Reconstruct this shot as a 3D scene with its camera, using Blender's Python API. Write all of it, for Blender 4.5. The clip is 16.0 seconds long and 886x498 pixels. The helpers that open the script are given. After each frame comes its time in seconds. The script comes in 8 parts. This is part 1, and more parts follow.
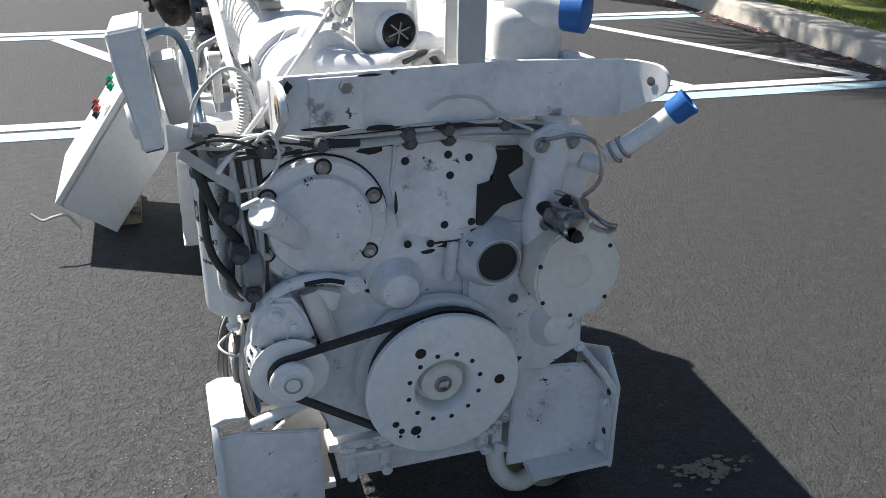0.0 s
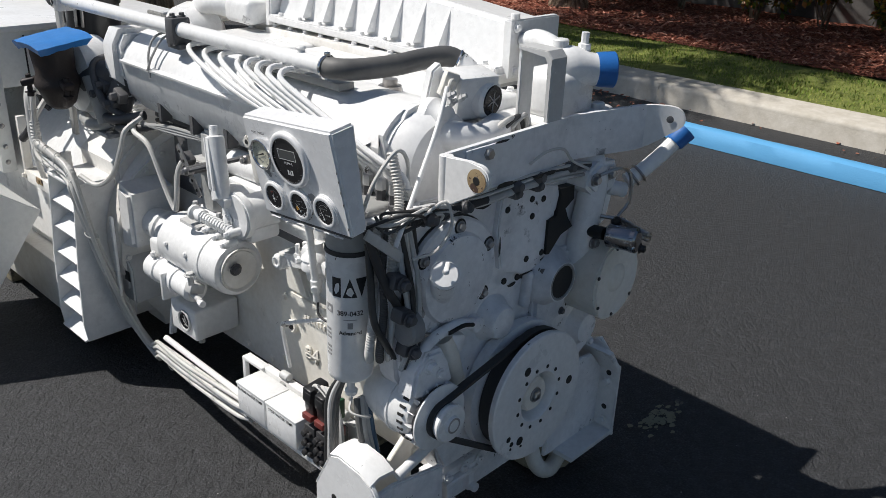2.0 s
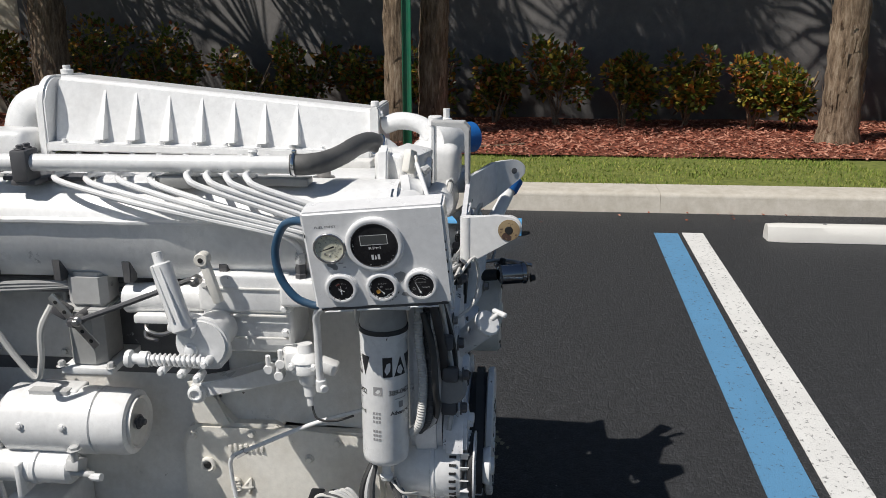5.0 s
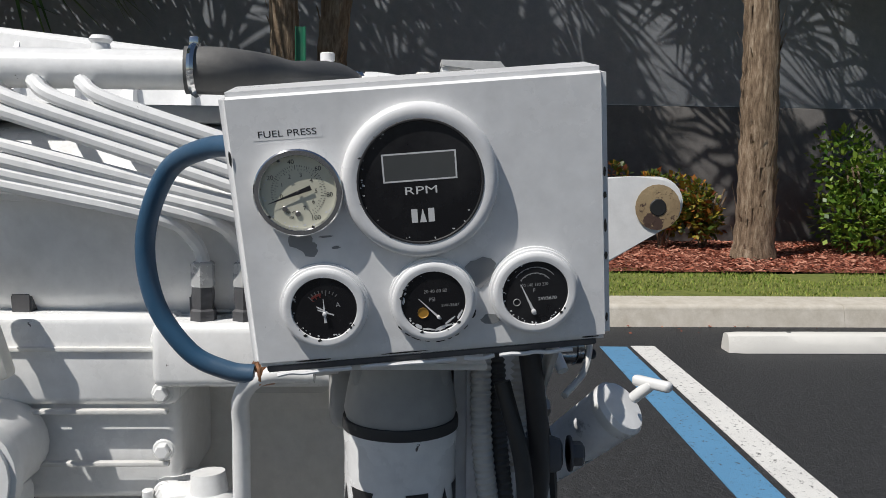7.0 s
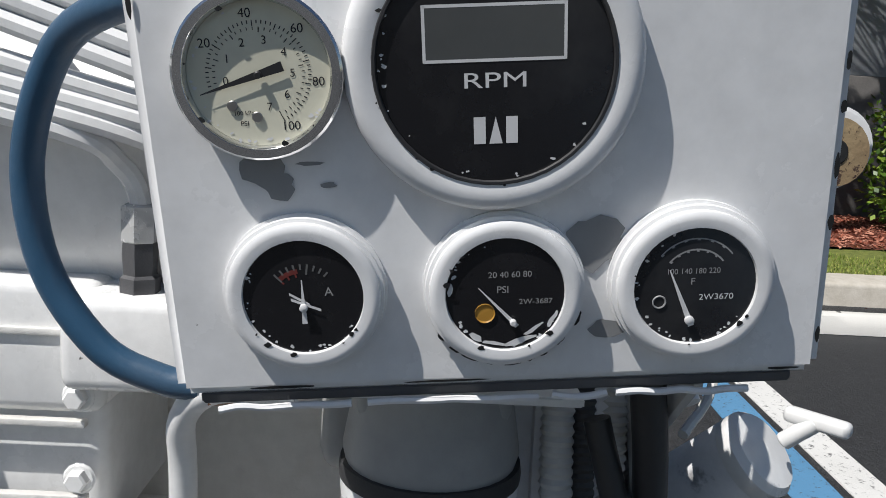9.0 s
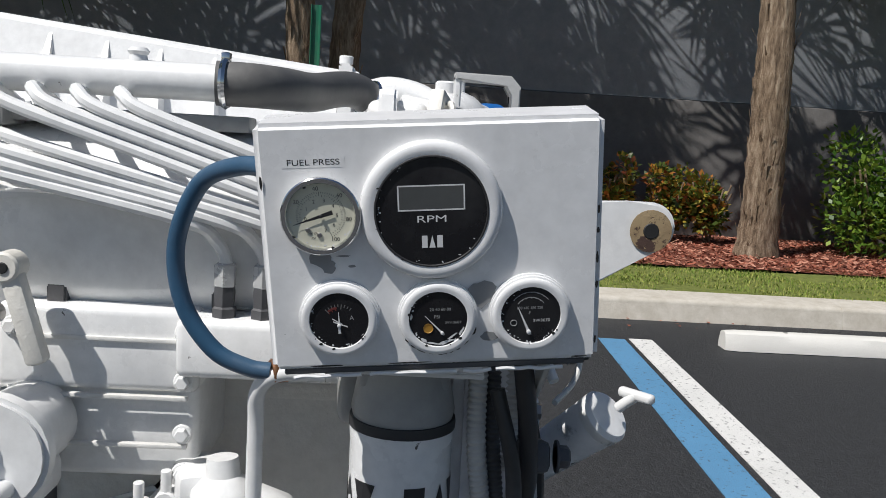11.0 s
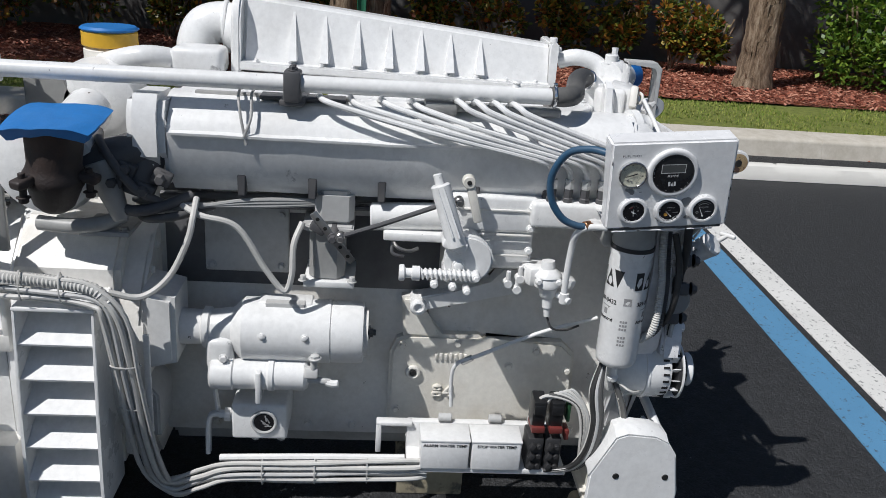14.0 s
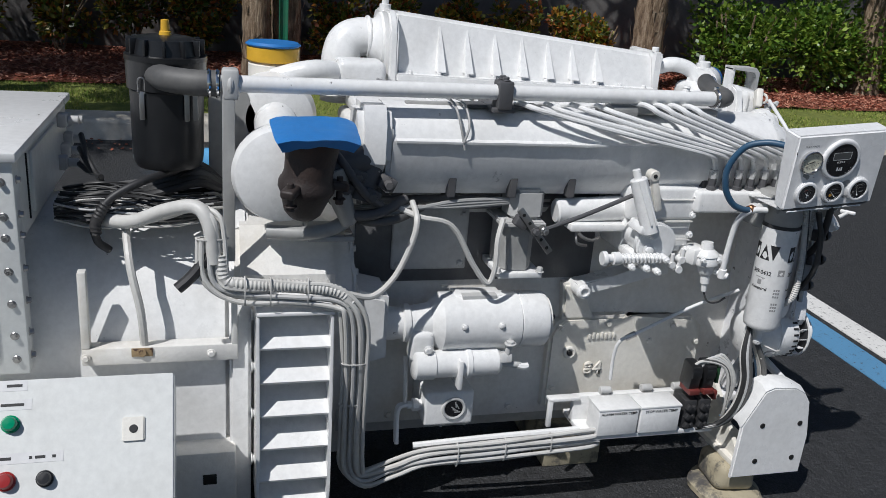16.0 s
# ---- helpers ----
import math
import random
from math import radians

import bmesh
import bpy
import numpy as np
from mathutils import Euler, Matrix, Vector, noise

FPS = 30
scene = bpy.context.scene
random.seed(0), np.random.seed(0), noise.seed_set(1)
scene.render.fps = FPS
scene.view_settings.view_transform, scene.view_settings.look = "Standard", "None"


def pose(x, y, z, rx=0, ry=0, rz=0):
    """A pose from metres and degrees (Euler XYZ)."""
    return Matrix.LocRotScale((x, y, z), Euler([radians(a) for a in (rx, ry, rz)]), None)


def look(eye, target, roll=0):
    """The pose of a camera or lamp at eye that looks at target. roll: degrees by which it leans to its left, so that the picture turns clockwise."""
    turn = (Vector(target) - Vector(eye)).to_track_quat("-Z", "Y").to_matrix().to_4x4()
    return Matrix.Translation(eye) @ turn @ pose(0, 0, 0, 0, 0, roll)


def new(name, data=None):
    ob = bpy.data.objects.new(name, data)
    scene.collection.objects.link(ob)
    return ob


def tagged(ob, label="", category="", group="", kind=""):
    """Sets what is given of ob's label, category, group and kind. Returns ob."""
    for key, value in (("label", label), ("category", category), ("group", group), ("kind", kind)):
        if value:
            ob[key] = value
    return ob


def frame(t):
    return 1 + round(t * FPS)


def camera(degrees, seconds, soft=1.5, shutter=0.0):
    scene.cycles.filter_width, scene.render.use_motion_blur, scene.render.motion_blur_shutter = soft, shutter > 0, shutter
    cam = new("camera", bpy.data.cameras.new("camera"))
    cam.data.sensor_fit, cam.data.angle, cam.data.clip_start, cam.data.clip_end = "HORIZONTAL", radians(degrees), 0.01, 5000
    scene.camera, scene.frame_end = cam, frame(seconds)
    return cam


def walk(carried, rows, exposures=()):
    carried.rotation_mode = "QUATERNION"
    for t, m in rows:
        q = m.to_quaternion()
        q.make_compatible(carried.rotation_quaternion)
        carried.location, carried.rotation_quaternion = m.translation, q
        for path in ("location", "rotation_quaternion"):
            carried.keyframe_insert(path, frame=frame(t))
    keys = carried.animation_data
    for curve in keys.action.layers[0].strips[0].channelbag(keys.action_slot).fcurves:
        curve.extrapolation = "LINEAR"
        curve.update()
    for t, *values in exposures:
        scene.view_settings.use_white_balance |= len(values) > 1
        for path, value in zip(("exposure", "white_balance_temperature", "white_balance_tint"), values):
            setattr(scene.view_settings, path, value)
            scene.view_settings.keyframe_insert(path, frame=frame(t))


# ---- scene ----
cam = camera(55.1, 16.0, soft=0.85)
PATH = [
    (0, (-0.469, -1.467, 1.536), (0.103, 0.236, 0.659), 1.0),
    (0.5, (-0.719, -1.399, 1.56), (0.082, 0.202, 0.667), 1.1),
    (1, (-1.052, -1.314, 1.607), (0.028, 0.102, 0.697), 2.9),
    (1.5, (-1.26, -1.225, 1.62), (-0.046, 0.095, 0.735), 2.7),
    (2, (-1.47, -1.079, 1.656), (-0.138, 0.175, 0.847), 2.2),
    (2.5, (-1.713, -0.968, 1.668), (-0.215, 0.112, 0.899), 2.6),
    (3, (-1.895, -0.833, 1.659), (-0.257, 0.04, 0.915), 4.1),
    (3.5, (-2.004, -0.584, 1.656), (-0.249, 0.031, 0.918), 2.4),
    (4, (-2.13, -0.379, 1.668), (-0.313, 0.117, 0.995), 1.5),
    (4.5, (-2.226, -0.195, 1.644), (-0.368, 0.135, 0.982), 0.1),
    (5, (-2.115, -0.081, 1.583), (-0.199, 0.099, 1.04), -0.1),
    (5.2, (-2.011, -0.034, 1.555), (-0.075, 0.089, 1.07), 0.5),
    (7.3, (-1.071, 0.229, 1.119), (0.917, 0.134, 0.928), 0.4),
    (7.5, (-1.012, 0.235, 1.106), (0.978, 0.182, 0.91), 0.7),
    (8, (-0.926, 0.242, 1.104), (1.06, 0.19, 0.87), 1.4),
    (8.5, (-0.893, 0.226, 1.116), (1.088, 0.146, 0.855), 2.7),
    (9, (-0.878, 0.223, 1.124), (1.097, 0.175, 0.815), 3.1),
    (9.5, (-0.878, 0.218, 1.135), (1.098, 0.2, 0.825), 2.9),
    (9.7, (-0.885, 0.218, 1.136), (1.095, 0.184, 0.857), 2.8),
    (11.8, (-1.629, 0.223, 1.294), (0.339, 0.056, 0.977), 4.1),
    (12, (-1.737, 0.223, 1.323), (0.213, 0.046, 0.919), 3.7),
    (12.5, (-1.979, 0.278, 1.427), (-0.071, 0.049, 0.873), 4.2),
    (13, (-2.209, 0.428, 1.548), (-0.327, 0.24, 0.897), 4.7),
    (13.5, (-2.329, 0.63, 1.601), (-0.455, 0.485, 0.918), 4.4),
    (14, (-2.324, 0.845, 1.598), (-0.454, 0.685, 0.908), 4.2),
    (14.5, (-2.335, 1.042, 1.633), (-0.478, 0.862, 0.912), 3.3),
    (15, (-2.415, 1.283, 1.628), (-0.563, 0.949, 0.95), 3.2),
    (15.5, (-2.472, 1.552, 1.601), (-0.636, 1.134, 0.927), 3.8),
    (16, (-2.391, 1.795, 1.567), (-0.573, 1.27, 0.919), 4.6),
]
EXPOSURES = [(0, 0.91, 6400, 10), (1.0, 0.68, 6350, 10), (1.5, 0.32, 6300, 10), (2.0, 0.02, 6300, 10), (2.5, -0.10, 6300, 10), (3.5, -0.10, 6300, 10), (5.0, -0.16, 6350, 10), (7.5, -0.18, 6250, 10), (8.5, -0.05, 6200, 10), (9.5, -0.01, 6200, 10), (12.0, -0.18, 6150, 10), (13.0, -0.27, 6100, 10), (14.0, -0.32, 6050, 10), (15.0, -0.37, 6000, 10), (16.0, -0.42, 6000, 10)]
walk(cam, [(t, look(eye, target, roll)) for t, eye, target, roll in PATH], EXPOSURES)

# ---- world, sun and exposure ----
SUN = Vector((-0.465, 0.609, 1.061)).normalized()
world = bpy.data.worlds.new("sky")
scene.world = world
world.use_nodes = True
wn = world.node_tree
sky = wn.nodes.new("ShaderNodeTexSky")
sky.sky_type, sky.sun_disc = "NISHITA", False
sky.sun_elevation = math.asin(SUN.z)
sky.sun_rotation = math.atan2(SUN.x, SUN.y)
sky.air_density, sky.dust_density = 1.0, 0.6
wn.links.new(sky.outputs["Color"], wn.nodes["Background"].inputs["Color"])
wn.nodes["Background"].inputs["Strength"].default_value = 0.056
sun_data = bpy.data.lights.new("sun", "SUN")
sun_data.energy, sun_data.angle, sun_data.color = 5.0, radians(0.53), (1.0, 0.945, 0.87)
sun = new("sun", sun_data)
sun.matrix_world = look(SUN * 30, (0, 0, 0))


# ---- materials ----
def nodes_of(name):
    m = bpy.data.materials.new(name)
    m.use_nodes = True
    return m, m.node_tree, m.node_tree.nodes["Principled BSDF"]


def noise_node(nt, scale, detail=6.0, rough=0.6, coord="Object"):
    c = nt.nodes.new("ShaderNodeTexCoord")
    n = nt.nodes.new("ShaderNodeTexNoise")
    n.inputs["Scale"].default_value, n.inputs["Detail"].default_value, n.inputs["Roughness"].default_value = scale, detail, rough
    nt.links.new(c.outputs[coord], n.inputs["Vector"])
    return n.outputs["Fac"]


def ramp(nt, fac, stops):
    r = nt.nodes.new("ShaderNodeValToRGB")
    e = r.color_ramp.elements
    e[0].position, e[0].color = stops[0][0], (*stops[0][1], 1)
    e[1].position, e[1].color = stops[-1][0], (*stops[-1][1], 1)
    for p, c in stops[1:-1]:
        k = e.new(p)
        k.color = (*c, 1)
    nt.links.new(fac, r.inputs["Fac"])
    return r.outputs["Color"]


def blend(nt, fac, a, b, mode="MIX"):
    m = nt.nodes.new("ShaderNodeMix")
    m.data_type, m.blend_type = "RGBA", mode
    for sock, v in ((m.inputs["Factor"], fac), (m.inputs["A"], a), (m.inputs["B"], b)):
        if isinstance(v, (int, float)):
            sock.default_value = v
        elif isinstance(v, tuple):
            sock.default_value = (*v, 1)
        else:
            nt.links.new(v, sock)
    return m.outputs["Result"]


def bump(nt, bsdf, height, strength, distance):
    b = nt.nodes.new("ShaderNodeBump")
    b.inputs["Strength"].default_value, b.inputs["Distance"].default_value = strength, distance
    nt.links.new(height, b.inputs["Height"])
    nt.links.new(b.outputs["Normal"], bsdf.inputs["Normal"])


def paint(name, colour, rough=0.35, dirt=(0.2, 0.17, 0.13), dirty=0.25, chips=None, chip_at=0.70, metal=0.0, rough_var=0.15, relief=0.25, smear=None):
    """Painted or bare metal: large soft staining, fine grain, chips of another colour and slightly uneven gloss."""
    m, nt, b = nodes_of(name)
    big, fine = noise_node(nt, 5.0, 8, 0.65), noise_node(nt, 55.0, 5, 0.6)
    stain = ramp(nt, big, [(0.47, (0, 0, 0)), (0.72, (dirty, dirty, dirty))])
    grain = ramp(nt, fine, [(0.3, tuple(c * 0.90 for c in colour)), (0.65, colour)])
    col = blend(nt, stain, grain, dirt)
    if chips:
        k = noise_node(nt, 23.0, 10, 0.72)
        col = blend(nt, ramp(nt, k, [(chip_at, (0, 0, 0)), (chip_at + 0.012, (1, 1, 1))]), col, chips)
    if smear:
        k = noise_node(nt, 9.0, 9, 0.70)
        col = blend(nt, ramp(nt, k, [(smear, (0, 0, 0)), (smear + 0.05, (0.55, 0.55, 0.55)), (smear + 0.12, (0.9, 0.9, 0.9))]), col, (0.055, 0.055, 0.062))
    nt.links.new(col, b.inputs["Base Color"])
    r = nt.nodes.new("ShaderNodeMapRange")
    r.inputs["To Min"].default_value, r.inputs["To Max"].default_value = rough - rough_var, rough + rough_var
    nt.links.new(big, r.inputs["Value"])
    nt.links.new(r.outputs["Result"], b.inputs["Roughness"])
    b.inputs["Metallic"].default_value = metal
    if relief:
        bump(nt, b, noise_node(nt, 160.0, 4, 0.6), relief, 0.0012)
    return m


WHITE = paint("white_enamel", (0.83, 0.83, 0.82), 0.30, dirty=0.16, chips=(0.10, 0.09, 0.085), chip_at=0.68, smear=0.68, relief=0.14)
PANEL = paint("smooth_white_enamel", (0.83, 0.83, 0.83), 0.28, dirty=0.10, chips=(0.10, 0.09, 0.085), chip_at=0.735, relief=0.05)
BARE = paint("bare_worn_metal", (0.27, 0.275, 0.28), 0.45, dirty=0.4, dirt=(0.10, 0.10, 0.10))
CAST = paint("white_cast_iron", (0.79, 0.775, 0.74), 0.42, dirty=0.36, dirt=(0.36, 0.29, 0.17), chips=(0.12, 0.10, 0.08), chip_at=0.69, relief=0.6, smear=0.66)
FRONT = paint("oversprayed_casting", (0.86, 0.86, 0.87), 0.32, dirty=0.50, dirt=(0.22, 0.235, 0.265), chips=(0.04, 0.04, 0.045), chip_at=0.64, relief=0.5, smear=0.60)
CREAM = paint("cream_casting", (0.80, 0.775, 0.71), 0.45, dirty=0.3, dirt=(0.40, 0.32, 0.20), relief=0.6, smear=0.68)
# grimy iron; its near-black base also carries the shade under the manifold
SHADEGRIME = paint("shaded_grimy_iron", (0.13, 0.13, 0.135), 0.5, dirty=0.6, dirt=(0.035, 0.034, 0.033), chips=(0.45, 0.45, 0.44), chip_at=0.67, relief=0.6)
GREY = paint("grey_paint", (0.36, 0.36, 0.35), 0.4, dirty=0.4, dirt=(0.12, 0.12, 0.12), chips=(0.6, 0.6, 0.58), chip_at=0.72)
CAPGREY = paint("pale_grey_paint", (0.50, 0.50, 0.49), 0.42, dirty=0.3, dirt=(0.2, 0.2, 0.2), chips=(0.7, 0.7, 0.68), chip_at=0.70)
CABINET = paint("pale_grey_sheet", (0.73, 0.74, 0.72), 0.38, dirty=0.12, relief=0.15)
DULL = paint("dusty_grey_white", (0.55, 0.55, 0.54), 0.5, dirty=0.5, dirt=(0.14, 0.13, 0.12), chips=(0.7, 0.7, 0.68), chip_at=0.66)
STEEL = paint("bare_steel", (0.42, 0.41, 0.40), 0.32, dirty=0.4, dirt=(0.10, 0.07, 0.05), metal=0.9)
IRON = paint("dull_dark_iron", (0.085, 0.085, 0.09), 0.55, dirty=0.5, dirt=(0.20, 0.19, 0.18), chips=(0.5, 0.5, 0.49), chip_at=0.70, relief=0.6)
ZINC = paint("bright_zinc", (0.66, 0.66, 0.65), 0.3, dirty=0.3, dirt=(0.2, 0.2, 0.2), metal=0.35)
CHROME = paint("chrome", (0.80, 0.80, 0.80), 0.12, dirty=0.15, metal=1.0, rough_var=0.05, relief=0)
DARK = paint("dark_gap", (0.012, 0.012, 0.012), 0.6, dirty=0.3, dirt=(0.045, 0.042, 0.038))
RUBBER = paint("black_rubber", (0.030, 0.030, 0.032), 0.55, dirty=0.25, dirt=(0.12, 0.11, 0.10))
HOSE = paint("grey_hose", (0.085, 0.085, 0.085), 0.55, dirty=0.4, dirt=(0.25, 0.24, 0.22))
PLASTIC = paint("black_plastic", (0.014, 0.0145, 0.016), 0.34, dirty=0.10, dirt=(0.08, 0.08, 0.08), relief=0.3)
BLUEHOSE = paint("blue_rubber_hose", (0.028, 0.085, 0.16), 0.42, dirty=0.2, dirt=(0.2, 0.2, 0.2))
TAPE = paint("blue_tape", (0.015, 0.13, 0.42), 0.5, dirty=0.15, dirt=(0.02, 0.05, 0.2), relief=0.5)
CYAN = paint("blue_tarp", (0.03, 0.19, 0.52), 0.45, dirty=0.15, dirt=(0.02, 0.06, 0.2), relief=0.5)
RUST = paint("rusty_iron", (0.030, 0.022, 0.020), 0.6, dirty=0.7, dirt=(0.10, 0.05, 0.03), chips=(0.30, 0.26, 0.22), chip_at=0.70, relief=0.9)
ORANGERUST = paint("light_rust", (0.36, 0.27, 0.15), 0.8, chips=(0.07, 0.04, 0.03), chip_at=0.53, dirty=0.6, dirt=(0.12, 0.05, 0.02), relief=0.8)
YELLOW = paint("yellow_plastic", (0.72, 0.42, 0.03), 0.45, dirty=0.15)
DARKCHROME = paint("dark_polished_metal", (0.30, 0.31, 0.33), 0.16, dirty=0.3, metal=1.0)
CABLE = paint("grey_white_cable", (0.62, 0.61, 0.58), 0.5, dirty=0.35, dirt=(0.25, 0.23, 0.20))
BLACKCABLE = paint("black_cable", (0.03, 0.03, 0.03), 0.5, dirty=0.3, dirt=(0.2, 0.2, 0.2))
RED = paint("red_plastic", (0.32, 0.02, 0.02), 0.3, dirty=0.1, relief=0)
BRICK = paint("faded_red_plastic", (0.16, 0.030, 0.025), 0.5, dirty=0.6, dirt=(0.12, 0.10, 0.09))
BOARD = paint("dull_green_plastic", (0.02, 0.075, 0.03), 0.5, dirty=0.5)
GREEN = paint("green_plastic", (0.0, 0.26, 0.12), 0.25, dirty=0.1, relief=0)
DIAL = paint("cream_dial", (0.72, 0.70, 0.56), 0.5, dirty=0.2, relief=0)
INK = paint("black_ink", (0.02, 0.02, 0.022), 0.5, dirty=0.0, relief=0)
PALEINK = paint("pale_ink", (0.70, 0.70, 0.70), 0.5, dirty=0.0, relief=0)
DIMINK = paint("dim_grey_ink", (0.13, 0.13, 0.13), 0.5, dirty=0.0, relief=0)
GREYINK = paint("grey_ink", (0.32, 0.32, 0.32), 0.5, dirty=0.0, relief=0)
LCD = paint("lcd_window", (0.085, 0.09, 0.09), 0.15, dirty=0.1, relief=0)
# grey mottling covers dust and also the hazy reflections of the gauge glass
FACEBLACK = paint("black_dial", (0.012, 0.012, 0.014), 0.22, dirty=0.6, dirt=(0.07, 0.07, 0.07), relief=0)
TIMBER = paint("old_timber", (0.42, 0.37, 0.26), 0.75, dirty=0.85, dirt=(0.12, 0.10, 0.06), smear=0.50, relief=0.8)
POSTGREEN = paint("green_post_paint", (0.015, 0.14, 0.075), 0.4, dirty=0.2)
COPPER = paint("copper_pipe", (0.42, 0.20, 0.10), 0.35, dirty=0.3, metal=0.9)


def asphalt_material():
    """Dark binder with pale stones of several sizes, worn lighter in patches."""
    m, nt, b = nodes_of("asphalt")
    grit, mid, big = noise_node(nt, 130.0, 4, 0.7), noise_node(nt, 20.0, 7, 0.7), noise_node(nt, 0.9, 5, 0.6)
    c = ramp(nt, grit, [(0.34, (0.012, 0.0125, 0.0135)), (0.54, (0.031, 0.032, 0.0345)), (0.70, (0.092, 0.093, 0.096))])
    c = blend(nt, ramp(nt, big, [(0.40, (0, 0, 0)), (0.75, (0.5, 0.5, 0.5))]), c, (0.034, 0.035, 0.0375))
    c = blend(nt, 0.75, c, ramp(nt, mid, [(0.30, (0.45, 0.45, 0.45)), (0.56, (1.1, 1.1, 1.1)), (0.72, (2.0, 2.0, 1.95))]), "MULTIPLY")
    co = nt.nodes.new("ShaderNodeTexCoord")
    stones = nt.nodes.new("ShaderNodeTexVoronoi")
    stones.inputs["Scale"].default_value = 210.0
    nt.links.new(co.outputs["Object"], stones.inputs["Vector"])
    nt.links.new(c, b.inputs["Base Color"])
    b.inputs["Roughness"].default_value = 0.68
    h = blend(nt, 0.5, blend(nt, 0.45, grit, noise_node(nt, 45.0, 5, 0.7)), stones.outputs["Distance"])
    pits = ramp(nt, noise_node(nt, 48.0, 4, 0.62), [(0.36, (0, 0, 0)), (0.52, (1, 1, 1))])
    h = blend(nt, 0.5, h, pits)
    bump(nt, b, h, 0.8, 0.010)
    return m


def worn_line(name, colour, wear):
    m, nt, b = nodes_of(name)
    n, f = noise_node(nt, 40.0, 8, 0.75), noise_node(nt, 3.0, 6, 0.6)
    c = blend(nt, ramp(nt, f, [(0.4, (0, 0, 0)), (0.8, (0.3, 0.3, 0.3))]), colour, tuple(v * 0.6 for v in colour))
    c = blend(nt, ramp(nt, n, [(wear, (0, 0, 0)), (wear + 0.05, (0.85, 0.85, 0.85))]), c, (0.06, 0.06, 0.06))
    nt.links.new(c, b.inputs["Base Color"])
    b.inputs["Roughness"].default_value = 0.7
    bump(nt, b, noise_node(nt, 130.0, 4, 0.7), 0.6, 0.004)
    return m


def rough_ground(name, stops, scale, strength, distance, island=0.0):
    m, nt, b = nodes_of(name)
    fac = noise_node(nt, scale, 8, 0.7)
    c = ramp(nt, fac, stops)
    if island:
        g = nt.nodes.new("ShaderNodeNewGeometry")
        c = blend(nt, island, c, ramp(nt, g.outputs["Random Per Island"], stops))
    nt.links.new(c, b.inputs["Base Color"])
    b.inputs["Roughness"].default_value = 0.9
    bump(nt, b, noise_node(nt, scale * 3, 6, 0.7), strength, distance)
    return m


ASPHALT = asphalt_material()
LINEWHITE = worn_line("white_road_paint", (0.74, 0.73, 0.70), 0.57)
LINEFADED = worn_line("faded_blue_road_paint", (0.36, 0.50, 0.57), 0.58)
LINEBLUE = worn_line("blue_road_paint", (0.105, 0.27, 0.455), 0.575)
STOPBLUE = worn_line("blue_painted_concrete", (0.11, 0.37, 0.66), 0.70)
STOPWHITE = worn_line("white_painted_concrete", (0.74, 0.72, 0.67), 0.70)
CONCRETE = rough_ground("kerb_concrete", [(0.3, (0.44, 0.40, 0.33)), (0.6, (0.56, 0.52, 0.45)), (0.8, (0.64, 0.60, 0.53))], 9.0, 0.5, 0.006)
SOIL = rough_ground("turf_soil", [(0.3, (0.09, 0.12, 0.02)), (0.7, (0.22, 0.24, 0.05))], 14.0, 0.8, 0.02)
GRASS = rough_ground("grass_blades", [(0.2, (0.07, 0.13, 0.012)), (0.45, (0.17, 0.25, 0.03)), (0.75, (0.40, 0.37, 0.11))], 3.0, 0.0, 0.001, 0.6)
MULCHBED = rough_ground("mulch_bed", [(0.25, (0.06, 0.022, 0.013)), (0.55, (0.28, 0.078, 0.042)), (0.8, (0.42, 0.18, 0.11))], 22.0, 1.0, 0.03)
MULCH = rough_ground("mulch_chips", [(0.12, (0.07, 0.024, 0.015)), (0.45, (0.33, 0.092, 0.050)), (0.85, (0.56, 0.29, 0.20))], 9.0, 0.3, 0.004, 0.75)
def bark_material():
    """Fibrous bark: streaks drawn out along the trunk, dark gaps and pale torn fibre."""
    m, nt, b = nodes_of("palm_bark")
    co, mp, n = nt.nodes.new("ShaderNodeTexCoord"), nt.nodes.new("ShaderNodeMapping"), nt.nodes.new("ShaderNodeTexNoise")
    mp.inputs["Scale"].default_value = (1.0, 1.0, 0.16)
    n.inputs["Scale"].default_value, n.inputs["Detail"].default_value, n.inputs["Roughness"].default_value = 24.0, 9.0, 0.7
    nt.links.new(co.outputs["Object"], mp.inputs["Vector"])
    nt.links.new(mp.outputs["Vector"], n.inputs["Vector"])
    c = ramp(nt, n.outputs["Fac"], [(0.32, (0.06, 0.04, 0.025)), (0.5, (0.24, 0.17, 0.11)), (0.68, (0.46, 0.37, 0.27))])
    c = blend(nt, 0.5, c, ramp(nt, noise_node(nt, 3.0, 5, 0.6), [(0.3, (0.45, 0.42, 0.40)), (0.7, (1.1, 1.1, 1.1))]), "MULTIPLY")
    nt.links.new(c, b.inputs["Base Color"])
    b.inputs["Roughness"].default_value = 0.9
    bump(nt, b, n.outputs["Fac"], 1.0, 0.03)
    return m


BARK = bark_material()
STUCCO = rough_ground("grey_stucco", [(0.3, (0.20, 0.215, 0.235)), (0.7, (0.26, 0.275, 0.295))], 6.0, 0.4, 0.01)
STUCCOCREAM = rough_ground("cream_stucco", [(0.3, (0.52, 0.46, 0.36)), (0.7, (0.62, 0.56, 0.45))], 6.0, 0.4, 0.01)


